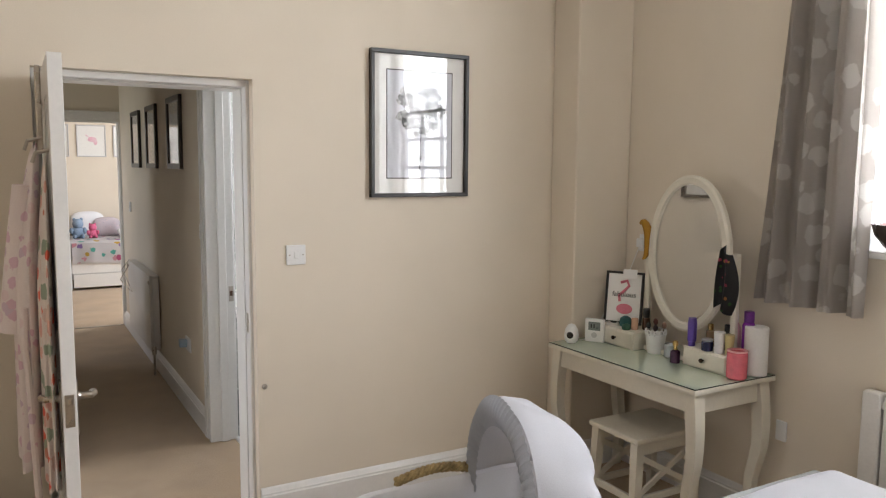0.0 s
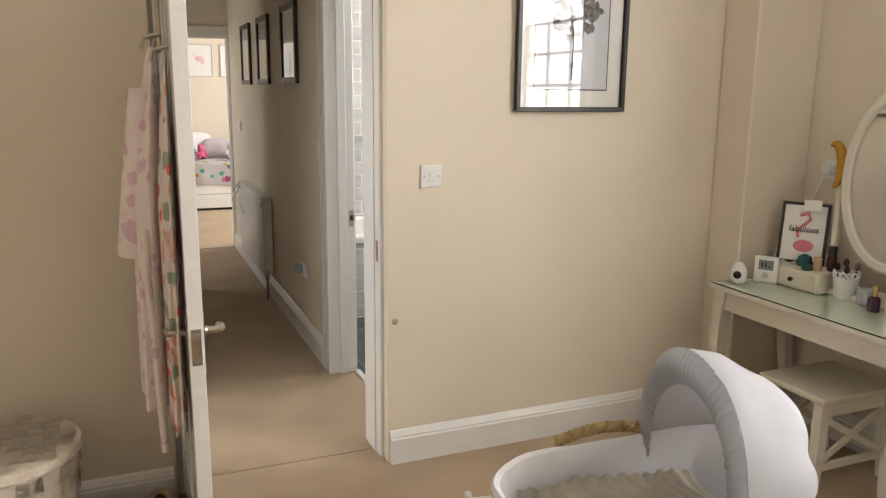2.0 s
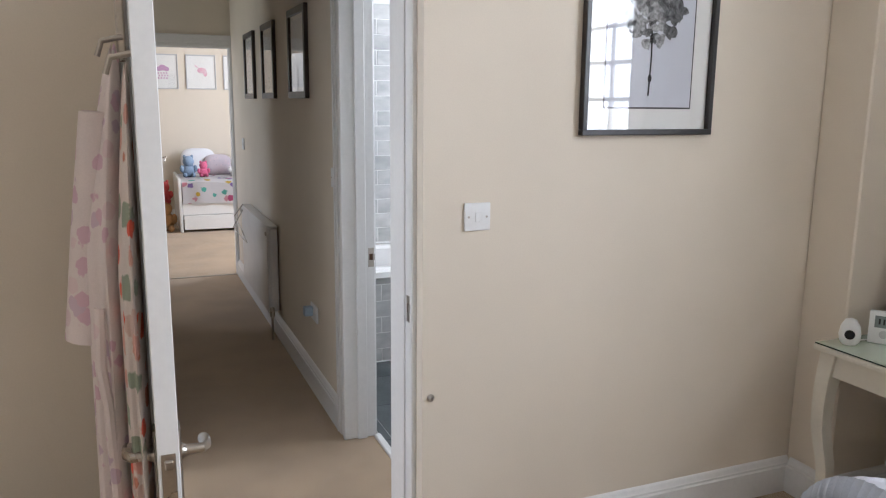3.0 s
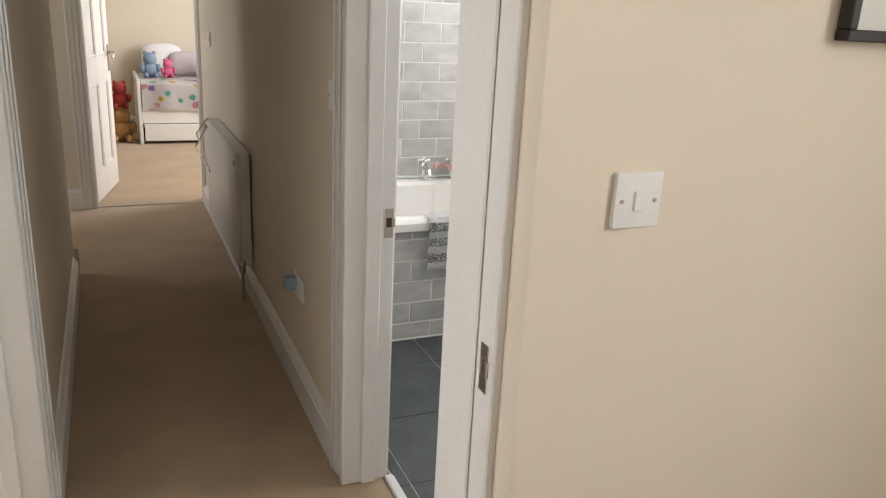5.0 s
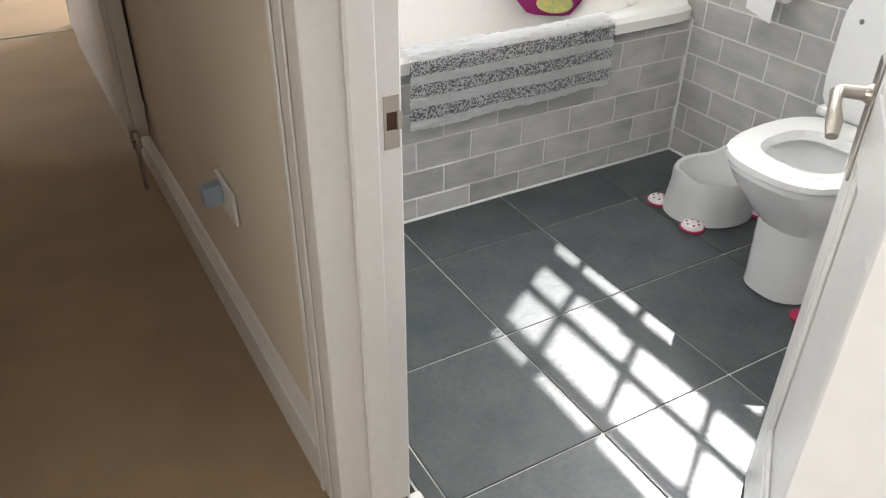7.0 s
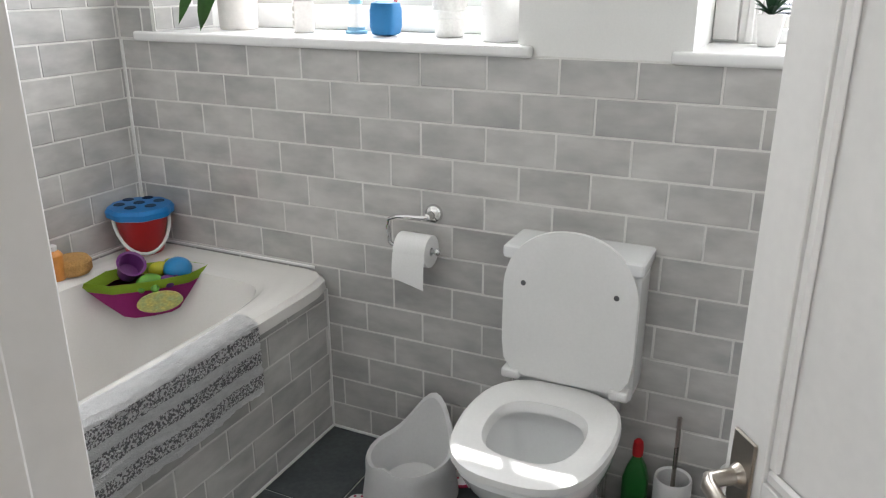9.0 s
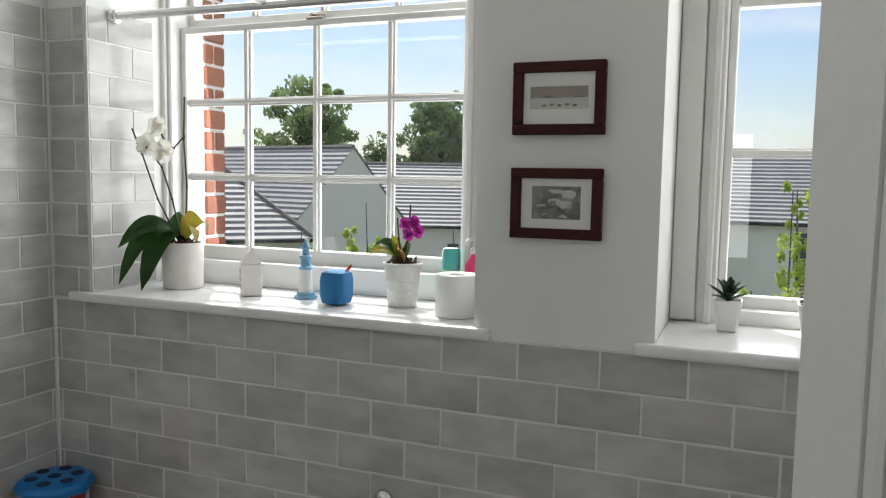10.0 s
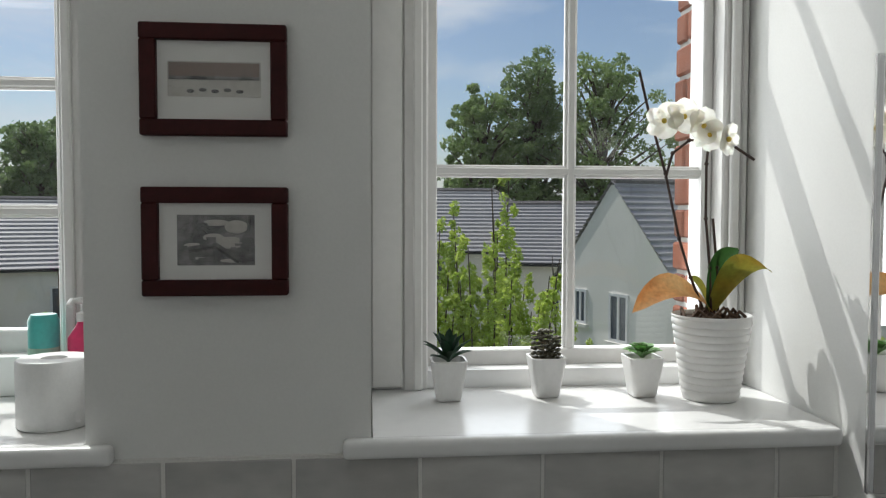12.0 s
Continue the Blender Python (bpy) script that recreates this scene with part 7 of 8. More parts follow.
# floor basket with soft toys in front of the hamper
tub = thing("storage_basket", "round basket of soft things on the floor", "basket", (-0.36, 2.46, 0))
bm = bmesh.new()
lathe(bm, [(0, 0), (0.14, 0), (0.155, 0.02), (0.17, 0.17), (0.176, 0.18), (0.165, 0.18), (0.145, 0.03), (0, 0.02)], 32)
part("basket_wall", bm, spotted("pink patterned cotton", (0.62, 0.40, 0.40), [(0.7, 0.6, 0.58), (0.5, 0.2, 0.25)], 28, 0.4), tub)
for at, r, c, lab in (((-0.33, 2.48, 0.215), 0.085, (0.52, 0.44, 0.36), "beige plush toy in the floor basket"), ((-0.42, 2.42, 0.21), 0.08, (0.30, 0.22, 0.17), "brown plush toy in the floor basket"), ((-0.28, 2.42, 0.20), 0.06, (0.60, 0.35, 0.36), "pink plush toy in the floor basket")):
    bm = bmesh.new()
    ball(bm, (0, 0, 0), r, (1.2, 0.9, 0.8))
    ball(bm, (r * 0.8, 0, r * 0.5), r * 0.5)
    ball(bm, (-r * 0.6, r * 0.5, r * 0.4), r * 0.45)
    for v in bm.verts:
        v.co += 0.012 * Vector((noise.noise(v.co * 20), noise.noise(v.co * 20 + Vector((7, 0, 0))), 0))
    tagged(part("plush_toy", bm, mat(lab[:14], c, 0.95, vary=0.1, fine=160, bump=0.6), at=pose(*at)), lab, "plush toy")

# ---- corridor ----
radiator("radiator", "white panel radiator on the corridor wall", 1.13, (0.943, 7.02, 0), -90, 0.17, 0.735, 0, True)
bm = bmesh.new()
lathe(bm, [(0, 0), (0.016, 0), (0.016, 0.05), (0.012, 0.06), (0, 0.06)], 14, (0.885, 5.865, 0.155))
tube(bm, [(0.885, 5.865, 0.17), (0.885, 5.865, 0.0)], 0.008, 8)
tagged(part("radiator_valve", bm, M_STEEL), "copper pipe and valve at the radiator's end", "valve")
bm = bmesh.new()
tube(bm, [(0.87, 6.95, 0.74), (0.80, 6.9, 0.66), (0.79, 6.5, 0.64), (0.79, 6.2, 0.58), (0.80, 6.5, 0.56), (0.79, 6.9, 0.58), (0.87, 6.95, 0.70)], 0.004, 6)
tagged(part("airer", bm, M_STEEL), "thin wire airer hooked over the corridor radiator", "airer")
M_PEWTER = mat("dark pewter frame", (0.06, 0.05, 0.045), 0.4, 0.3, vary=0.1)
def art_plain(t):
    boxes("print", [(-0.13, 0.13, -0.0095, -0.008, -0.17, 0.17)], M_PAPERART, t)
for y in (5.12, 6.0, 6.78):
    picture("framed_photo", "dark framed picture under glass on the corridor wall", 0.43, 0.455, 0.035, 0.022, M_PEWTER, M_MOUNT, (0.944, y, 1.745), -90, art_plain)
sk = thing("wall_socket", "white socket low on the corridor wall", "socket", (0.944, 4.885, 0.43), -90)
boxes("face_plate", [(-0.07, 0.07, -0.010, 0, -0.043, 0.043)], M_PLASTIC, sk, 0.003)
boxes("plug", [(-0.05, -0.005, -0.055, -0.0095, -0.02, 0.03)], mat("blue plug-in freshener", (0.35, 0.45, 0.55), 0.3), sk, 0.008, seg=2)
light_switch("white light switch on the corridor wall", (0.944, 4.42, 1.17), -90)
light_switch("metal light switch near the far doorway", (0.944, 7.3, 1.17), -90)

# side room shelf
sh_ = thing("changing_table", "white wooden changing unit with open shelves", "changing table", (-0.95, 4.47, 0))
M_WSHELF = mat("white painted pine", (0.68, 0.66, 0.64), 0.5, vary=0.05, scale=10, fine=80, bump=0.1)
for x in (0.0, 0.80):
    for y in (0.0, 0.48):
        boxes("leg", [(x - 0.035, x + 0.035, y, y + 0.035, 0, 0.86)], M_WSHELF, sh_, 0.003)
for z in (0.09, 0.42):
    boxes("shelf", [(0.035, 0.765, 0.0, 0.51, z - 0.02, z)], M_WSHELF, sh_, 0.003)
    boxes("front_rail", [(0.035, 0.765, 0.004, 0.03, z - 0.06, z + 0.03)], M_WSHELF, sh_, 0.003)
boxes("top", [(-0.035, 0.835, -0.002, 0.52, 0.80, 0.83)], M_WSHELF, sh_, 0.003)
boxes("top_rail", [(0.035, 0.765, 0.003, 0.03, 0.71, 0.799)], M_WSHELF, sh_, 0.003)
def bin_box(name, label, cat, at, w, d, h, m):
    t = thing(name, label, cat, at)
    boxes("front", [(0, w, 0, 0.008, 0, h)], m, t, 0.002)
    boxes("back", [(0, w, d - 0.008, d, 0, h)], m, t, 0.002)
    boxes("side", [(0, 0.008, 0.0085, d - 0.0085, 0, h)], m, t, 0.002)
    boxes("side", [(w - 0.008, w, 0.0085, d - 0.0085, 0, h)], m, t, 0.002)
    boxes("bottom", [(0.0085, w - 0.0085, 0.0085, d - 0.0085, 0.001, 0.008)], m, t)
    return t
bin_box("storage_box", "green patterned fabric box on the low shelf", "storage box", (-0.48, 4.50, 0.09), 0.24, 0.30, 0.22, spotted("mint green cotton", (0.16, 0.36, 0.24), [(0.5, 0.6, 0.5)], 30, 0.2))
bin_box("storage_box", "grey felt organiser on the middle shelf", "storage box", (-0.52, 4.50, 0.42), 0.28, 0.28, 0.14, mat("grey felt", (0.17, 0.17, 0.18), 0.95, fine=200, bump=0.4))
bin_box("storage_box", "grey felt box on the middle shelf", "storage box", (-0.86, 4.50, 0.42), 0.28, 0.28, 0.16, mat("dark felt", (0.10, 0.11, 0.14), 0.95, fine=200, bump=0.4))
for at, c, lab in (((-0.32, 4.6, 0.60), (0.04, 0.06, 0.25), "dark blue folded cloth on the grey box"), ((-0.25, 4.62, 0.87), (0.62, 0.66, 0.70), "pale plastic packet on the changing unit"), ((-0.50, 4.66, 0.87), (0.70, 0.70, 0.72), "white packet on the changing unit")):
    bm = bmesh.new()
    box(bm, -0.10, 0.10, -0.08, 0.08, -0.038, 0.04, 0.025, 3)
    for v in bm.verts:
        v.co += 0.015 * Vector((noise.noise(v.co * 15), noise.noise(v.co * 15 + Vector((4, 0, 0))), noise.noise(v.co * 15 + Vector((0, 4, 0)))))
    tagged(part("packet", bm, mat(lab[:16], c, 0.4, vary=0.1, scale=20), at=pose(*at)), lab, "packet")
bm = bmesh.new()
box(bm, -0.9, -0.13, 4.95, 5.02, 0.83, 1.25, 0.01)
tagged(part("drawer_tower", bm, mat("grey plastic drawers", (0.38, 0.39, 0.42), 0.3, vary=0.08)), "grey plastic drawer tower on the changing unit", "drawers")

# ---- far bedroom ----
M_QUILT = spotted("white patterned quilt", (0.80, 0.77, 0.77), [(0.66, 0.45, 0.06), (0.55, 0.12, 0.25), (0.30, 0.20, 0.45), (0.15, 0.50, 0.42), (0.70, 0.35, 0.40), (0.12, 0.12, 0.25)], 8.5, 0.34, 0.9, 0.2)
db = thing("day_bed", "white day bed with a drawer and bright spotted quilt", "bed")
boxes("bed_end", [(0.60, 0.635, 10.28, 11.28, 0.0, 0.62)], M_GLOSS, db, 0.01, seg=2)
boxes("bed_side", [(0.637, 2.55, 10.30, 10.325, 0.20, 0.36)], M_GLOSS, db, 0.004)
boxes("drawer_front", [(0.65, 2.54, 10.285, 10.305, 0.03, 0.195)], M_GLOSS, db, 0.004)
bm = bmesh.new()
def quilt(u, v):
    x = 0.645 + 1.88 * u
    s = v * 1.25
    w = 0.012 * math.sin(26 * u + 2 * math.sin(7 * u)) * max(0, 1 - s / 0.35)
    if s < 0.25:
        return Vector((x, 10.275 + w - 0.005, 0.33 + s * 1.0 + 0.012 * math.sin(15 * u)))
    return Vector((x, 10.275 + (s - 0.25), 0.575 + 0.02 * math.sin(min(1, (s - 0.25) / 0.2) * 1.5) + 0.012 * noise.noise(Vector((x * 5, s * 5, 0)))))
sheet(bm, quilt, 80, 36)
part("quilt", bm, M_QUILT, db, "white quilt with coloured blots", thick=0.01)
boxes("mattress", [(0.64, 2.53, 10.31, 11.27, 0.36, 0.56)], M_LINEN, db, 0.03, seg=3)
def plush(label, at, r, col, ears="round"):
    bm = bmesh.new()
    ball(bm, (0, 0, r * 0.95), r, (0.95, 0.85, 1.0), 14)
    ball(bm, (0, -r * 0.15, r * 2.2), r * 0.78, seg=14)
    for s in (-1, 1):
        ball(bm, (s * r * 0.5, 0, r * (3.0 if ears == "long" else 2.85)), r * 0.3, (0.7, 0.5, 1.9 if ears == "long" else 1), 8)
        ball(bm, (s * r * 0.9, -r * 0.4, r * 1.2), r * 0.34, (0.9, 1, 1.5), 8)
        ball(bm, (s * r * 0.55, -r * 0.9, r * 0.35), r * 0.4, (0.8, 1.5, 0.8), 8)
    tagged(part("plush_toy", bm, mat(label[:18], col, 0.95, vary=0.12, fine=130, bump=0.6, depth=0.01), at=pose(*at)), label, "plush toy")
B = 0.592
plush("pale grey blue plush toy on the spotted quilt", (0.76, 10.82, B), 0.085, (0.25, 0.33, 0.45))
plush("hot pink plush toy on the spotted quilt", (0.93, 10.80, B), 0.062, (0.70, 0.15, 0.28))
plush("white plush rabbit on the spotted quilt", (1.30, 10.78, B), 0.07, (0.72, 0.70, 0.68), "long")
plush("small grey plush toy on the spotted quilt", (1.44, 10.78, B), 0.05, (0.35, 0.36, 0.36))
plush("bright pink plush toy on the spotted quilt", (1.52, 10.92, B), 0.095, (0.72, 0.20, 0.30))
plush("dark red plush toy on the spotted quilt", (1.66, 10.86, B), 0.08, (0.45, 0.08, 0.12))
plush("tan plush bear in a red top on the floor", (0.44, 10.5, 0.0), 0.12, (0.45, 0.25, 0.10))
plush("dark red plush toy sitting on the plush bear", (0.45, 10.48, 0.33), 0.085, (0.40, 0.05, 0.05))
for at, w, h, m, lab in (((0.90, 11.12, B + 0.16), 0.42, 0.34, M_LINEN, "white pillow at the back of the day bed"), ((1.12, 11.02, B + 0.12), 0.34, 0.27, spotted("grey spotted cotton", (0.52, 0.46, 0.50), [(0.7, 0.5, 0.5), (0.35, 0.35, 0.4)], 30, 0.25), "grey spotted cushion on the day bed"), ((1.62, 11.1, B + 0.14), 0.4, 0.3, M_LINEN, "white pillow beside pink plush toys")):
    bm = bmesh.new()
    ball(bm, (0, 0, 0), 0.5, (w, 0.14, h), 24)
    for v in bm.verts:
        v.co.x = math.copysign(abs(v.co.x / (w / 2)) ** 0.65, v.co.x) * w / 2
        v.co.z = math.copysign(abs(v.co.z / (h / 2)) ** 0.65, v.co.z) * h / 2
    tagged(part("cushion", bm, m, at=pose(*at, -14)), lab, "cushion")
M_PFRAME = mat("pale grey frame", (0.55, 0.54, 0.55), 0.5)
def art_cloud(t):
    bm = bmesh.new()
    for x, z, r in ((-0.04, 0.03, 0.035), (0.0, 0.045, 0.045), (0.045, 0.03, 0.035)):
        ball(bm, (x, -0.009, z), r, (1, 0.05, 0.8), 14)
    for i in range(4):
        for j in range(3):
            ball(bm, (-0.05 + 0.032 * i + 0.01 * (j % 2), -0.009, -0.02 - 0.03 * j), 0.009, (1, 0.1, 1.2), 8)
    part("print", bm, mat("lilac print", (0.50, 0.34, 0.55), 0.8, tint=(0.6, 0.25, 0.4)), t)
def art_unicorn(t):
    bm = bmesh.new()
    ball(bm, (0.01, -0.009, 0.02), 0.05, (1.1, 0.05, 0.7), 14)
    ball(bm, (0.05, -0.009, -0.01), 0.035, (0.7, 0.05, 1.2), 14)
    tube(bm, [(-0.02, -0.009, 0.045), (-0.07, -0.009, 0.08)], 0.006, 6)
    part("print", bm, mat("pink print", (0.72, 0.35, 0.45), 0.8, tint=(0.75, 0.6, 0.65), scale=25), t)
for x, art, lab in ((0.55, art_cloud, "lilac rain cloud print in a pale frame"), (1.0, art_unicorn, "pink unicorn print in a pale frame"), (1.45, art_cloud, "lilac print in a pale frame")):
    picture("framed_print", lab, 0.36, 0.42, 0.014, 0.02, M_PFRAME, M_MOUNT, (x, 11.319, 1.845), 0, art)

# ---- outside ----
M_GRASS = mat("mown grass", (0.07, 0.12, 0.035), 0.95, vary=0.2, scale=0.5, fine=20, bump=0.4, tint=(0.10, 0.12, 0.05))
M_RENDER = mat("cream rendered wall", (0.84, 0.80, 0.72), 0.9, vary=0.03, scale=0.6, fine=30, bump=0.1)
M_SLATER = mat("grey roof slate", (0.34, 0.325, 0.33), 0.6, vary=0.15, scale=1.5, fine=25, bump=0.3, tint=(0.39, 0.37, 0.36))
M_RIDGE = mat("grey ridge tile", (0.20, 0.18, 0.17), 0.8, vary=0.1)
M_WINDK = mat("dark window glass", (0.10, 0.12, 0.14), 0.08, vary=0.1, bump=0)
slab("ground", -400, 900, -700, 700, GROUND - 0.3, GROUND, M_GRASS, "grass and ground around the houses", "ground")


slab("building_base", -2.4, 3.09, -0.75, 11.4, GROUND, -0.125, M_BRICK, "brick storeys below the flat", "building")


def far_house(label, at, rz, length, depth, eave, ridge, hip=0.0, windows=(), hip_far=0.0):
    """A rendered house: ridge along its x. hip: how far each end of the ridge draws in. windows: (face, along, z, w, h)."""
    t = thing("house", label, "house", (at[0], at[1], GROUND), rz)
    e, r = eave - GROUND, ridge - GROUND
    hx, hy = length / 2, depth / 2
    bm = bmesh.new()
    box(bm, -hx, hx, -hy, hy, 0, e)
    for s, h in ((-1, hip), (1, hip_far)):
        if h == 0:
            v = [bm.verts.new(p) for p in ((s * hx, -hy, e), (s * hx, hy, e), (s * hx, 0, r), (s * (hx - 0.15), -hy, e), (s * (hx - 0.15), hy, e), (s * (hx - 0.15), 0, r))]
            for f in ((0, 1, 2), (5, 4, 3), (0, 2, 5, 3), (1, 4, 5, 2)):
                bm.faces.new([v[i] for i in f])
    part("wall", bm, M_RENDER, t, smooth=False)
    n = 17
    bm = bmesh.new()
    over = 0.18
    for side in (-1, 1):
        for k in range(n):
            a, b = k / n, (k + 1) / n
            def edge(q, lift):
                y = side * (hy + over) * (1 - q)
                z = e - 0.12 + (r - e + 0.12) * q + lift
                return (-hx - (over * 0 if hip else 0.05) + hip * q, hx + 0.05 - hip_far * q, y, z)
            x0, x1, y0, z0 = edge(a, 0.085)
            x2, x3, y1, z1 = edge(b, 0.02)
            v = [bm.verts.new(p) for p in ((x0, y0, z0), (x1, y0, z0), (x3, y1, z1), (x2, y1, z1), (x0, y0, z0 - 0.07), (x1, y0, z0 - 0.07))]
            bm.faces.new((v[0], v[1], v[2], v[3]))
            bm.faces.new((v[4], v[5], v[1], v[0]))
    for s, h in ((-1, hip), (1, hip_far)):
        if h:
            for k in range(n):
                a, b = k / n, (k + 1) / n
                pt = lambda q, w, lift: (s * (hx + 0.05 - h * q), w * (hy + over) * (1 - q), e - 0.12 + (r - e + 0.12) * q + lift)
                v = [bm.verts.new(p) for p in (pt(a, -1, 0.085), pt(a, 1, 0.085), pt(b, 1, 0.02), pt(b, -1, 0.02), pt(a, -1, 0.015), pt(a, 1, 0.015))]
                bm.faces.new((v[0], v[1], v[2], v[3]))
                bm.faces.new((v[4], v[5], v[1], v[0]))
    part("roof", bm, M_SLATER, t, smooth=False)
    bm = bmesh.new()
    tube(bm, [(-hx + hip, 0, r + 0.02), (hx - hip_far, 0, r + 0.02)], 0.11, 6)
    for s, h in ((-1, hip), (1, hip_far)):
        if h:
            for w in (-1, 1):
                tube(bm, [(s * (hx - h), 0, r + 0.02), (s * hx, w * (hy + over * 0.6), e - 0.03)], 0.09, 6)
    part("ridge_tiles", bm, M_RIDGE, t)
    boxes("gutter", [(-hx, hx, -hy - over - 0.10, -hy - over, e - 0.16, e - 0.06)], M_INK, t)
    boxes("gutter", [(-hx, hx, hy + over, hy + over + 0.10, e - 0.16, e - 0.06)], M_INK, t)
    for face, along, z, w, h in windows:
        m = {"front": pose(along, -hy, z - GROUND), "back": pose(-along, hy, z - GROUND, 0, 0, 180), "end": pose(hx, along, z - GROUND, 0, 0, 90), "start": pose(-hx, along, z - GROUND, 0, 0, -90)}[face]
        win = boxes("window", [(-w / 2, w / 2, -0.05, 0.02, 0, 0.07), (-w / 2, w / 2, -0.05, 0.02, h - 0.07, h), (-w / 2, -w / 2 + 0.07, -0.049, 0.02, 0.07, h - 0.07), (w / 2 - 0.07, w / 2, -0.049, 0.02, 0.07, h - 0.07), (-0.035, 0.035, -0.048, 0.02, 0.07, h - 0.07)], M_GLOSS, t, at=m)
        boxes("pane", [(-w / 2 + 0.07, w / 2 - 0.07, -0.02, -0.006, 0.07, h - 0.07)], M_WINDK, win)
        boxes("sill", [(-w / 2 - 0.08, w / 2 + 0.08, -0.12, 0.0, -0.09, -0.001)], M_RENDER, win)
    return t




# the row of houses: bearings are from the bathroom window
def spot(yaw_deg, dist):
    a = radians(yaw_deg)
    return (1.2 + dist * math.sin(a), 4.0 + dist * math.cos(a))


far_house("cream rendered house with a hipped grey slate roof", spot(46, 26), -46, 9.8, 7, -0.15, 2.5, 0, [("front", 0.6, -1.9, 0.9, 1.15), ("front", 2.6, -1.9, 1.3, 1.2), ("front", -2.5, -1.9, 1.3, 1.2)], 3.0)
far_house("cream house with its gable turned towards the windows", (26.1, 21.3), -105, 9, 5.6, 0.0, 2.64, 0, [("end", 0.6, -2.2, 0.9, 1.2)], 0)
far_house("cream house with a long slate roof, partly hidden", spot(66.5, 34), -66, 10, 7, -0.2, 2.2, 0, [("front", 1.5, -2.2, 1.1, 1.3), ("front", 3.6, -2.2, 1.1, 1.3)], 3.0)
far_house("cream house with a hipped slate roof and wide windows", spot(93, 30), -93, 11.8, 6.5, 0.45, 2.55, 0, [("front", 4.5, -1.2, 1.2, 1.35), ("front", 0.5, -1.2, 1.2, 1.35), ("front", 4.6, -4.2, 0.9, 1.9)], 2.8)
far_house("cream gabled house with tall narrow windows", (21.6, -5.55), -68, 8, 4.4, 0.05, 2.45, 0, [("start", -0.3, -1.5, 0.7, 1.2), ("start", 1.2, -1.2, 0.5, 0.9), ("front", -2.5, -1.5, 0.7, 1.2)], 0)
far_house("cream house with a lower grey roof beside the gabled one", spot(105.2, 27), -105, 5.2, 5, 0.2, 2.0, 0, [("front", -0.6, -1.4, 0.6, 1.1), ("front", 0.9, -1.4, 0.6, 1.1)], 0)

M_LEAVES = [mat("leaf green", (0.33, 0.42, 0.16), 0.6, vary=0.25, scale=1.2, fine=12, bump=0, tint=(0.17, 0.26, 0.08)), mat("light leaf green", (0.60, 0.70, 0.14), 0.6, vary=0.25, scale=3, fine=25, bump=0, tint=(0.42, 0.55, 0.09)), mat("dark leaf green", (0.27, 0.36, 0.15), 0.65, vary=0.25, scale=1, fine=12, bump=0, tint=(0.13, 0.20, 0.07))]
for m in M_LEAVES:
    shine_through(m, 0.6)
M_BARK = mat("grey brown bark", (0.12, 0.09, 0.06), 0.95, vary=0.2, scale=3, fine=30, bump=0.5)


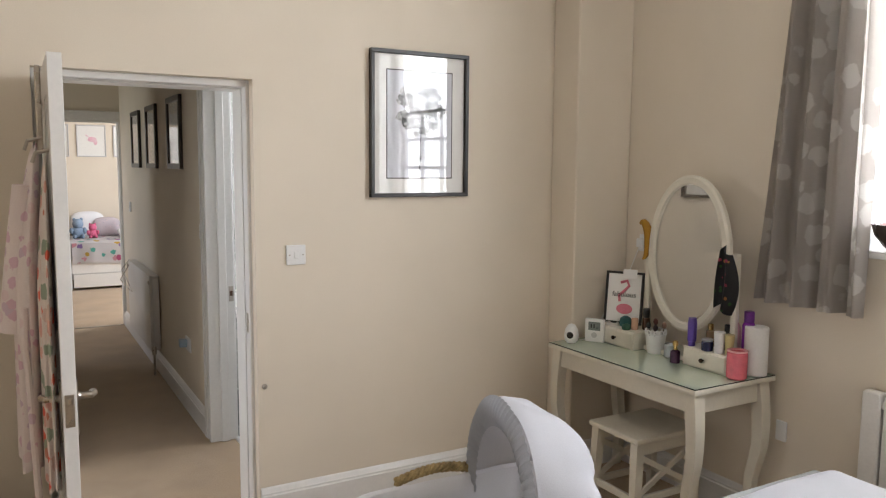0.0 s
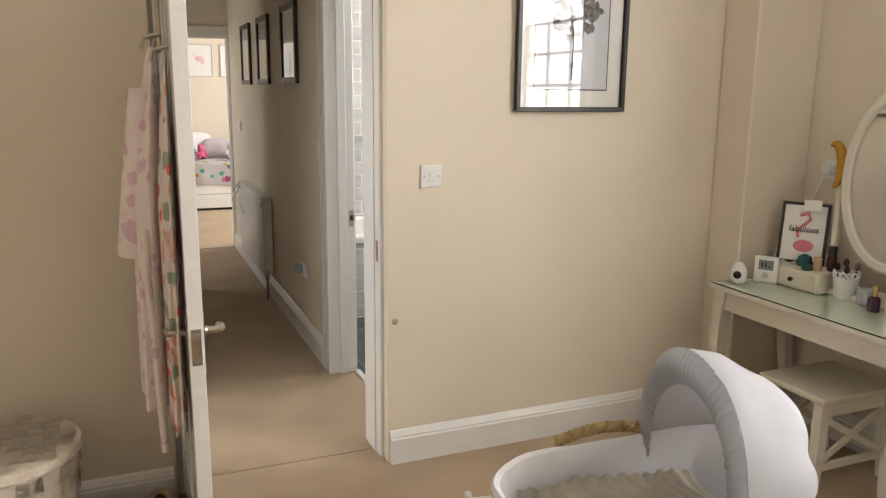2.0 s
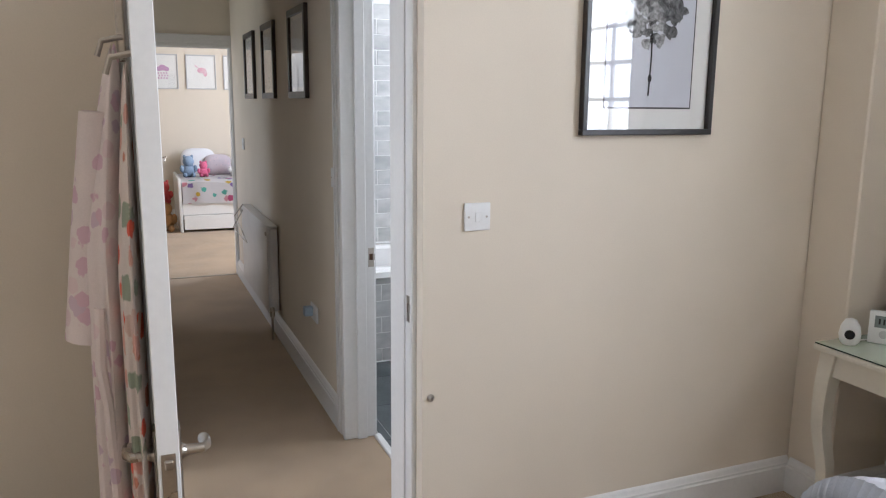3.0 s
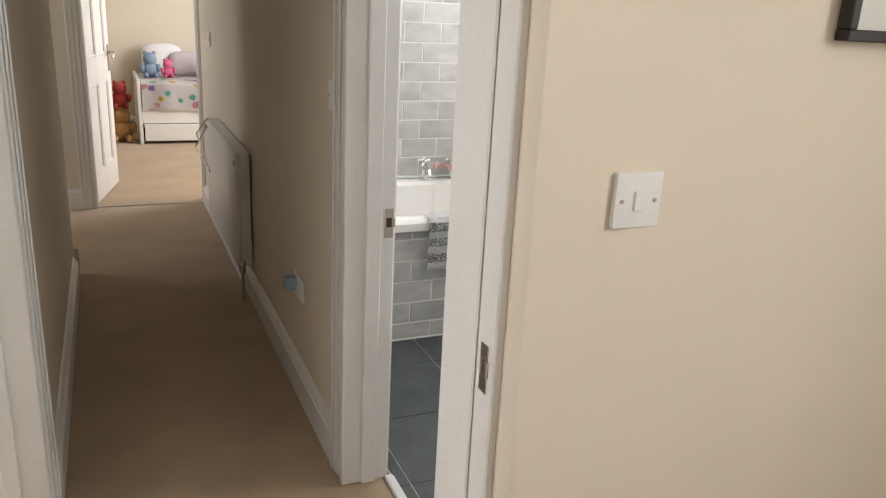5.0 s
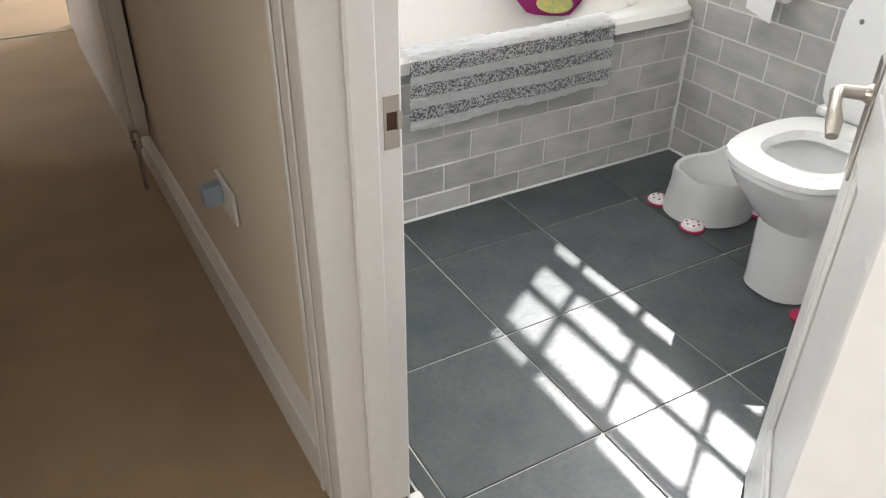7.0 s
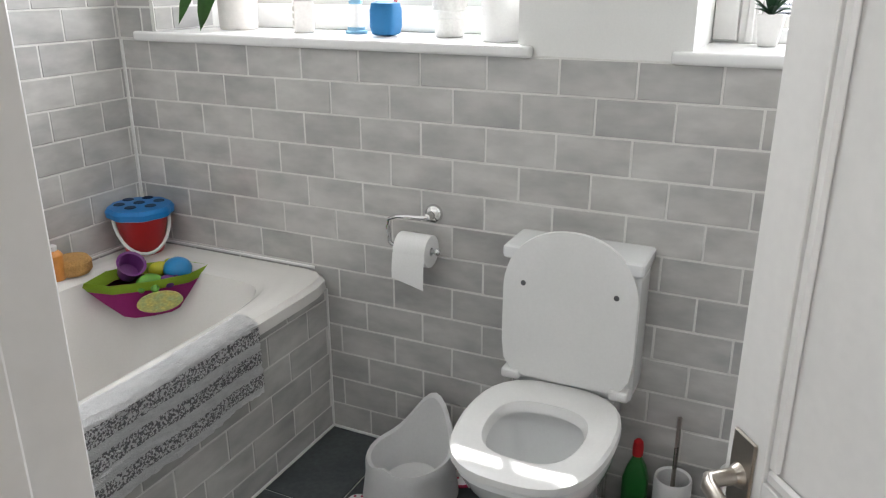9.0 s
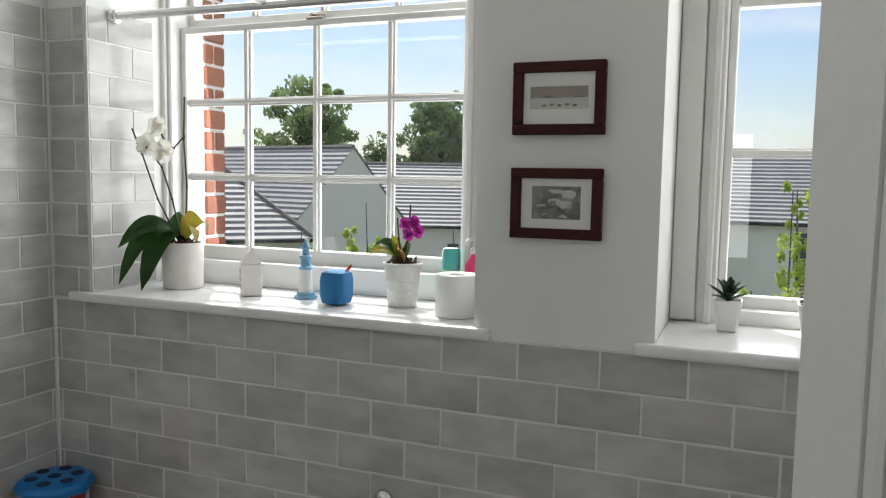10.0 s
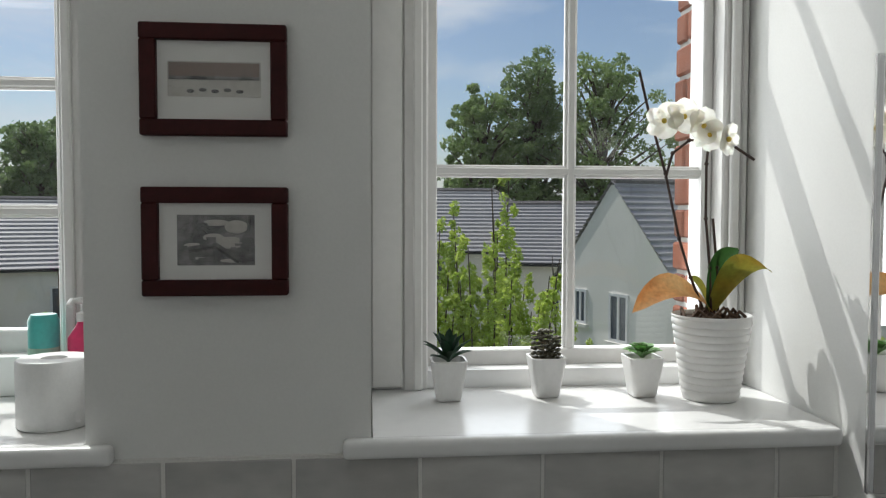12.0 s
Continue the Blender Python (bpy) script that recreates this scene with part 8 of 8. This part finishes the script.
def tree(label, at, height, spread, base, leaf, m, count, seed, columnar=False, clumps=64):
    """A tapered trunk with limbs and many small leaves set in uneven clumps along them."""
    t = thing("tree", label, "tree", (*at, GROUND))
    rnd = random.Random(seed)
    bm = bmesh.new()
    tube(bm, [(0, 0, 0), (0.1, 0.05, height * 0.3), (0.0, -0.1, height * 0.6), (0.05, 0, height * 0.9)], 0.2, 8, radii=[q * height * (0.25 if columnar else 1) for q in (0.03, 0.024, 0.014, 0.004)])
    centres = []
    for k in range(clumps):
        a = k * 2.4 + rnd.uniform(-0.4, 0.4)
        if columnar:
            r0 = spread * math.sqrt(rnd.random())
            top = height * rnd.uniform(0.70, 1.0) * (1 - 0.25 * (r0 / spread))
            foot = (r0 * 0.5 * math.cos(a), r0 * 0.5 * math.sin(a), base)
            tip = (r0 * math.cos(a), r0 * math.sin(a), top)
            tube(bm, [(0, 0, base * 0.6), foot, tip], 0.03, 5, radii=[0.04, 0.025, 0.008])
            for j in range(30):
                q = j / 29
                centres.append((Vector(foot).lerp(Vector(tip), q) + Vector((rnd.uniform(-.12, .12), rnd.uniform(-.12, .12), rnd.uniform(-.1, .1))), rnd.uniform(0.07, 0.21) * (1.1 - 0.72 * q), 1.7))
        else:
            z = base + (height - base) * (k + 0.5) / clumps
            f = (z - base) / (height - base)
            r = spread * math.sin(math.pi * (0.14 + 0.80 * f)) ** 0.7 * rnd.uniform(0.55, 1.0)
            tip = Vector((r * math.cos(a), r * math.sin(a), z + rnd.uniform(-0.5, 0.5)))
            foot = Vector((0, 0, max(base * 0.7, z - height * 0.2)))
            tube(bm, [foot, foot.lerp(tip, 0.5) + Vector((0, 0, 0.4)), tip], 0.05, 5, radii=[height * 0.009, height * 0.005, 0.02])
            for q in (0.45, 0.75, 1.0):
                centres.append((foot.lerp(tip, q) + Vector((rnd.uniform(-1, 1), rnd.uniform(-1, 1), rnd.uniform(-.6, .6))) * spread * 0.14, spread * rnd.uniform(0.09, 0.21), 0.8))
    part("trunk", bm, M_BARK, t)
    rs = np.random.RandomState(seed)
    idx = rs.randint(0, len(centres), count)
    cen = np.array([list(c[0]) for c in centres])[idx]
    rad = np.array([c[1] for c in centres])[idx]
    sq = np.array([c[2] for c in centres])[idx]
    d = rs.normal(size=(count, 3))
    d /= np.linalg.norm(d, axis=1)[:, None]
    p = cen + d * (rad * rs.uniform(0.35, 1.05, count) ** 0.6)[:, None] * np.stack([np.ones(count), np.ones(count), sq], 1)
    u = rs.normal(size=(count, 3))
    u /= np.linalg.norm(u, axis=1)[:, None]
    w = np.cross(u, rs.normal(size=(count, 3)))
    w /= np.linalg.norm(w, axis=1)[:, None]
    s = (leaf * rs.uniform(0.6, 1.3, count))[:, None]
    verts = np.stack([p - u * s, p + w * s * 0.5, p + u * s, p - w * s * 0.5], 1).reshape(-1, 3)
    faces = np.arange(count * 4).reshape(-1, 4)
    me = bpy.data.meshes.new("crown")
    me.from_pydata(verts.tolist(), [], faces.tolist())
    me.materials.append(m)
    cr = new("crown", me)
    cr.parent = t
    return t


tree("broad green tree rising behind the slate roofs", spot(58.4, 62), 14.2, 4.4, 4.0, 0.20, M_LEAVES[0], 17000, 1)
tree("dense round green tree behind the slate roofs", spot(68.0, 60), 13.2, 4.0, 4.0, 0.20, M_LEAVES[2], 19000, 2)
tree("distant dark conifer between two trees", spot(63.3, 75), 10.4, 2.4, 3.0, 0.24, M_LEAVES[2], 3000, 3)
tree("distant low tree above the roofs", spot(50.5, 80), 9.0, 3.2, 3.0, 0.28, M_LEAVES[0], 3000, 4)
tree("distant tree top above the long roof", spot(84.0, 80), 8.8, 2.6, 3.0, 0.28, M_LEAVES[2], 3000, 5)
tree("tall airy green tree behind the houses", spot(98.2, 46), 14.2, 3.0, 4.0, 0.15, M_LEAVES[0], 20000, 6)
tree("tall dense green tree behind the houses", spot(102.0, 50), 16.8, 3.8, 4.0, 0.16, M_LEAVES[2], 24000, 7)
tree("tall drooping birch behind the gabled house", spot(106.8, 48), 16.6, 4.2, 4.5, 0.14, M_LEAVES[0], 20000, 8)
tree("bright green upright young tree outside the narrow window", spot(98.0, 11.0), 8.0, 1.05, 2.8, 0.045, M_LEAVES[1], 36000, 9, True, 30)
tree("bright green upright shrub outside the narrow window", spot(102.5, 12.0), 6.9, 0.6, 2.5, 0.045, M_LEAVES[1], 15000, 10, True, 12)
tree("slim green upright shrub before the gable", spot(62.0, 13.0), 7.1, 0.5, 3.2, 0.055, M_LEAVES[1], 9000, 11, True, 9)
tree("slim green shrub outside the wide window", spot(57.2, 13.5), 6.6, 0.35, 3.2, 0.055, M_LEAVES[1], 2200, 12, True, 6)
tree("thin leafy sapling outside the wide window", spot(68.6, 12.5), 6.7, 0.5, 3.2, 0.055, M_LEAVES[1], 6000, 13, True, 8)
tree("bright green upright bush outside the narrow window", spot(93.0, 11.5), 7.5, 0.8, 2.8, 0.045, M_LEAVES[1], 23000, 14, True, 18)

# ---- tiles, last ----
TILE_MESH = {}


def tile_mesh(w, h, d, m, key, bevel=0.0025):
    k = (key, round(w, 3), round(h, 3))
    if k not in TILE_MESH:
        bm = bmesh.new()
        box(bm, -w / 2, w / 2, -d, 0, -h / 2, h / 2, bevel)
        TILE_MESH[k] = mesh_of("tile", bm, m)
    return TILE_MESH[k]


def tile_field(parent, u0, u1, z0, z1, first, pose_of, w=0.1955, h=0.0968, gap=0.0036, shift=0, cap=9.0):
    """Half-bond tiles over a field; pose_of(u, z) gives the place on the wall, facing out."""
    r, z = 0, z1
    while z > z0 + 0.012:
        zt, zb = min(z, cap), max(z - h, z0)
        u = first + (0 if (r + shift) % 2 == 0 else w / 2)
        while u > u0:
            u -= w
        while u < u1 - 0.012:
            a, b = max(u, u0), min(u + w, u1)
            if b - a > 0.012:
                ob = new("tile", tile_mesh(b - a - gap, zt - zb - gap, 0.008, M_TILE, "wall"))
                ob.parent = parent
                ob.matrix_basis = pose_of((a + b) / 2, (zt + zb) / 2) @ pose(0, 0, 0, random.uniform(-0.4, 0.4), 0, random.uniform(-0.4, 0.4))
            u += w
        z, r = zb, r + 1


def backing(name, rows, label):
    return structure(boxes(name, rows, M_GROUT, label=label), category="wall tiles")


# window wall up to the sills
b1 = backing("trim_tiling_window_wall", [(2.722, 2.7295, 3.41, 5.99, 0, 1.25)], "grey glazed brick-bond tiling on the window wall")
tile_field(b1, 3.415, 5.985, 0.0, 1.252, 4.104, lambda u, z: pose(2.7285, u, z, 0, 0, -90), cap=1.248)
b2 = backing("trim_tiling_window_strip", [(2.7215, 2.7295, 5.836, 5.99, 1.2515, 2.125)], "grey glazed tiling beside the window")
tile_field(b2, 5.838, 5.985, 1.252, 2.1232, 5.785, lambda u, z: pose(2.7285, u, z, 0, 0, -90), shift=1)
b3 = backing("trim_tiling_reveal", [(2.722, 2.995, 5.828, 5.8345, 1.276, 2.125)], "grey glazed tiling in the window reveal")
tile_field(b3, 2.724, 2.993, 1.278, 2.1232, 2.80, lambda u, z: pose(u, 5.8345, z, 0, 0, 0))
b4 = backing("trim_tiling_bath_wall", [(1.086, 2.722, 5.982, 5.9895, 0.5, 2.125)], "grey glazed brick-bond tiling over the bath")
tile_field(b4, 1.09, 2.715, 0.5, 2.1232, 2.506, lambda u, z: pose(u, 5.9885, z, 0, 0, 0))
b5 = backing("trim_tiling_bath_side", [(1.086, 2.722, 5.231, 5.24, 0, 0.508)], "grey glazed tiling on the side of the bath")
tile_field(b5, 1.09, 2.72, 0.0, 0.5604, 1.712, lambda u, z: pose(u, 5.2375, z, 0, 0, 0), w=0.1995, cap=0.506)
b6 = backing("trim_tiling_side_wall", [(1.75, 2.722, 3.4105, 3.418, 0, 1.157)], "grey glazed tiling on the side wall")
tile_field(b6, 1.75, 2.72, 0.0, 1.155, 2.62, lambda u, z: pose(u, 3.4115, z, 0, 0, 180))
# white sealant in the corner, round the bath and along the floor
M_SEAL = mat("white silicone sealant", (0.82, 0.82, 0.80), 0.4, vary=0.02, bump=0.02)
for pts in ([(2.7195, 5.9795, 0.565), (2.7195, 5.9795, 1.246)], [(1.10, 5.9795, 0.566), (2.716, 5.9795, 0.566)], [(2.7195, 5.27, 0.566), (2.7195, 5.976, 0.566)],
            [(2.7195, 5.2285, 0.0), (2.7195, 5.2285, 0.50)], [(1.10, 5.2285, -0.002), (2.716, 5.2285, -0.002)], [(2.7195, 3.42, -0.002), (2.7195, 5.225, -0.002)]):
    bm = bmesh.new()
    tube(bm, pts, 0.005, 8)
    structure(part("trim_sealant", bm, M_SEAL, label="thin bead of white sealant"), category="sealant")
# slate floor
xs = [1.094, 1.135, 1.536, 1.938, 2.34, 2.728]
ys = [3.412, 3.79, 4.195, 4.592, 4.99, 5.23]
for xa, xb in zip(xs, xs[1:]):
    for ya, yb in zip(ys, ys[1:]):
        k = ("slate", round(xb - xa, 3), round(yb - ya, 3))
        if k not in TILE_MESH:
            bm = bmesh.new()
            box(bm, -(xb - xa) / 2 + 0.0022, (xb - xa) / 2 - 0.0022, -(yb - ya) / 2 + 0.0022, (yb - ya) / 2 - 0.0022, -0.01, -0.004, 0.0012)
            TILE_MESH[k] = mesh_of("tile", bm, M_SLATE)
        ob = new("tile", TILE_MESH[k])
        ob.parent = floor_bath
        ob.matrix_basis = pose((xa + xb) / 2, (ya + yb) / 2, 0)
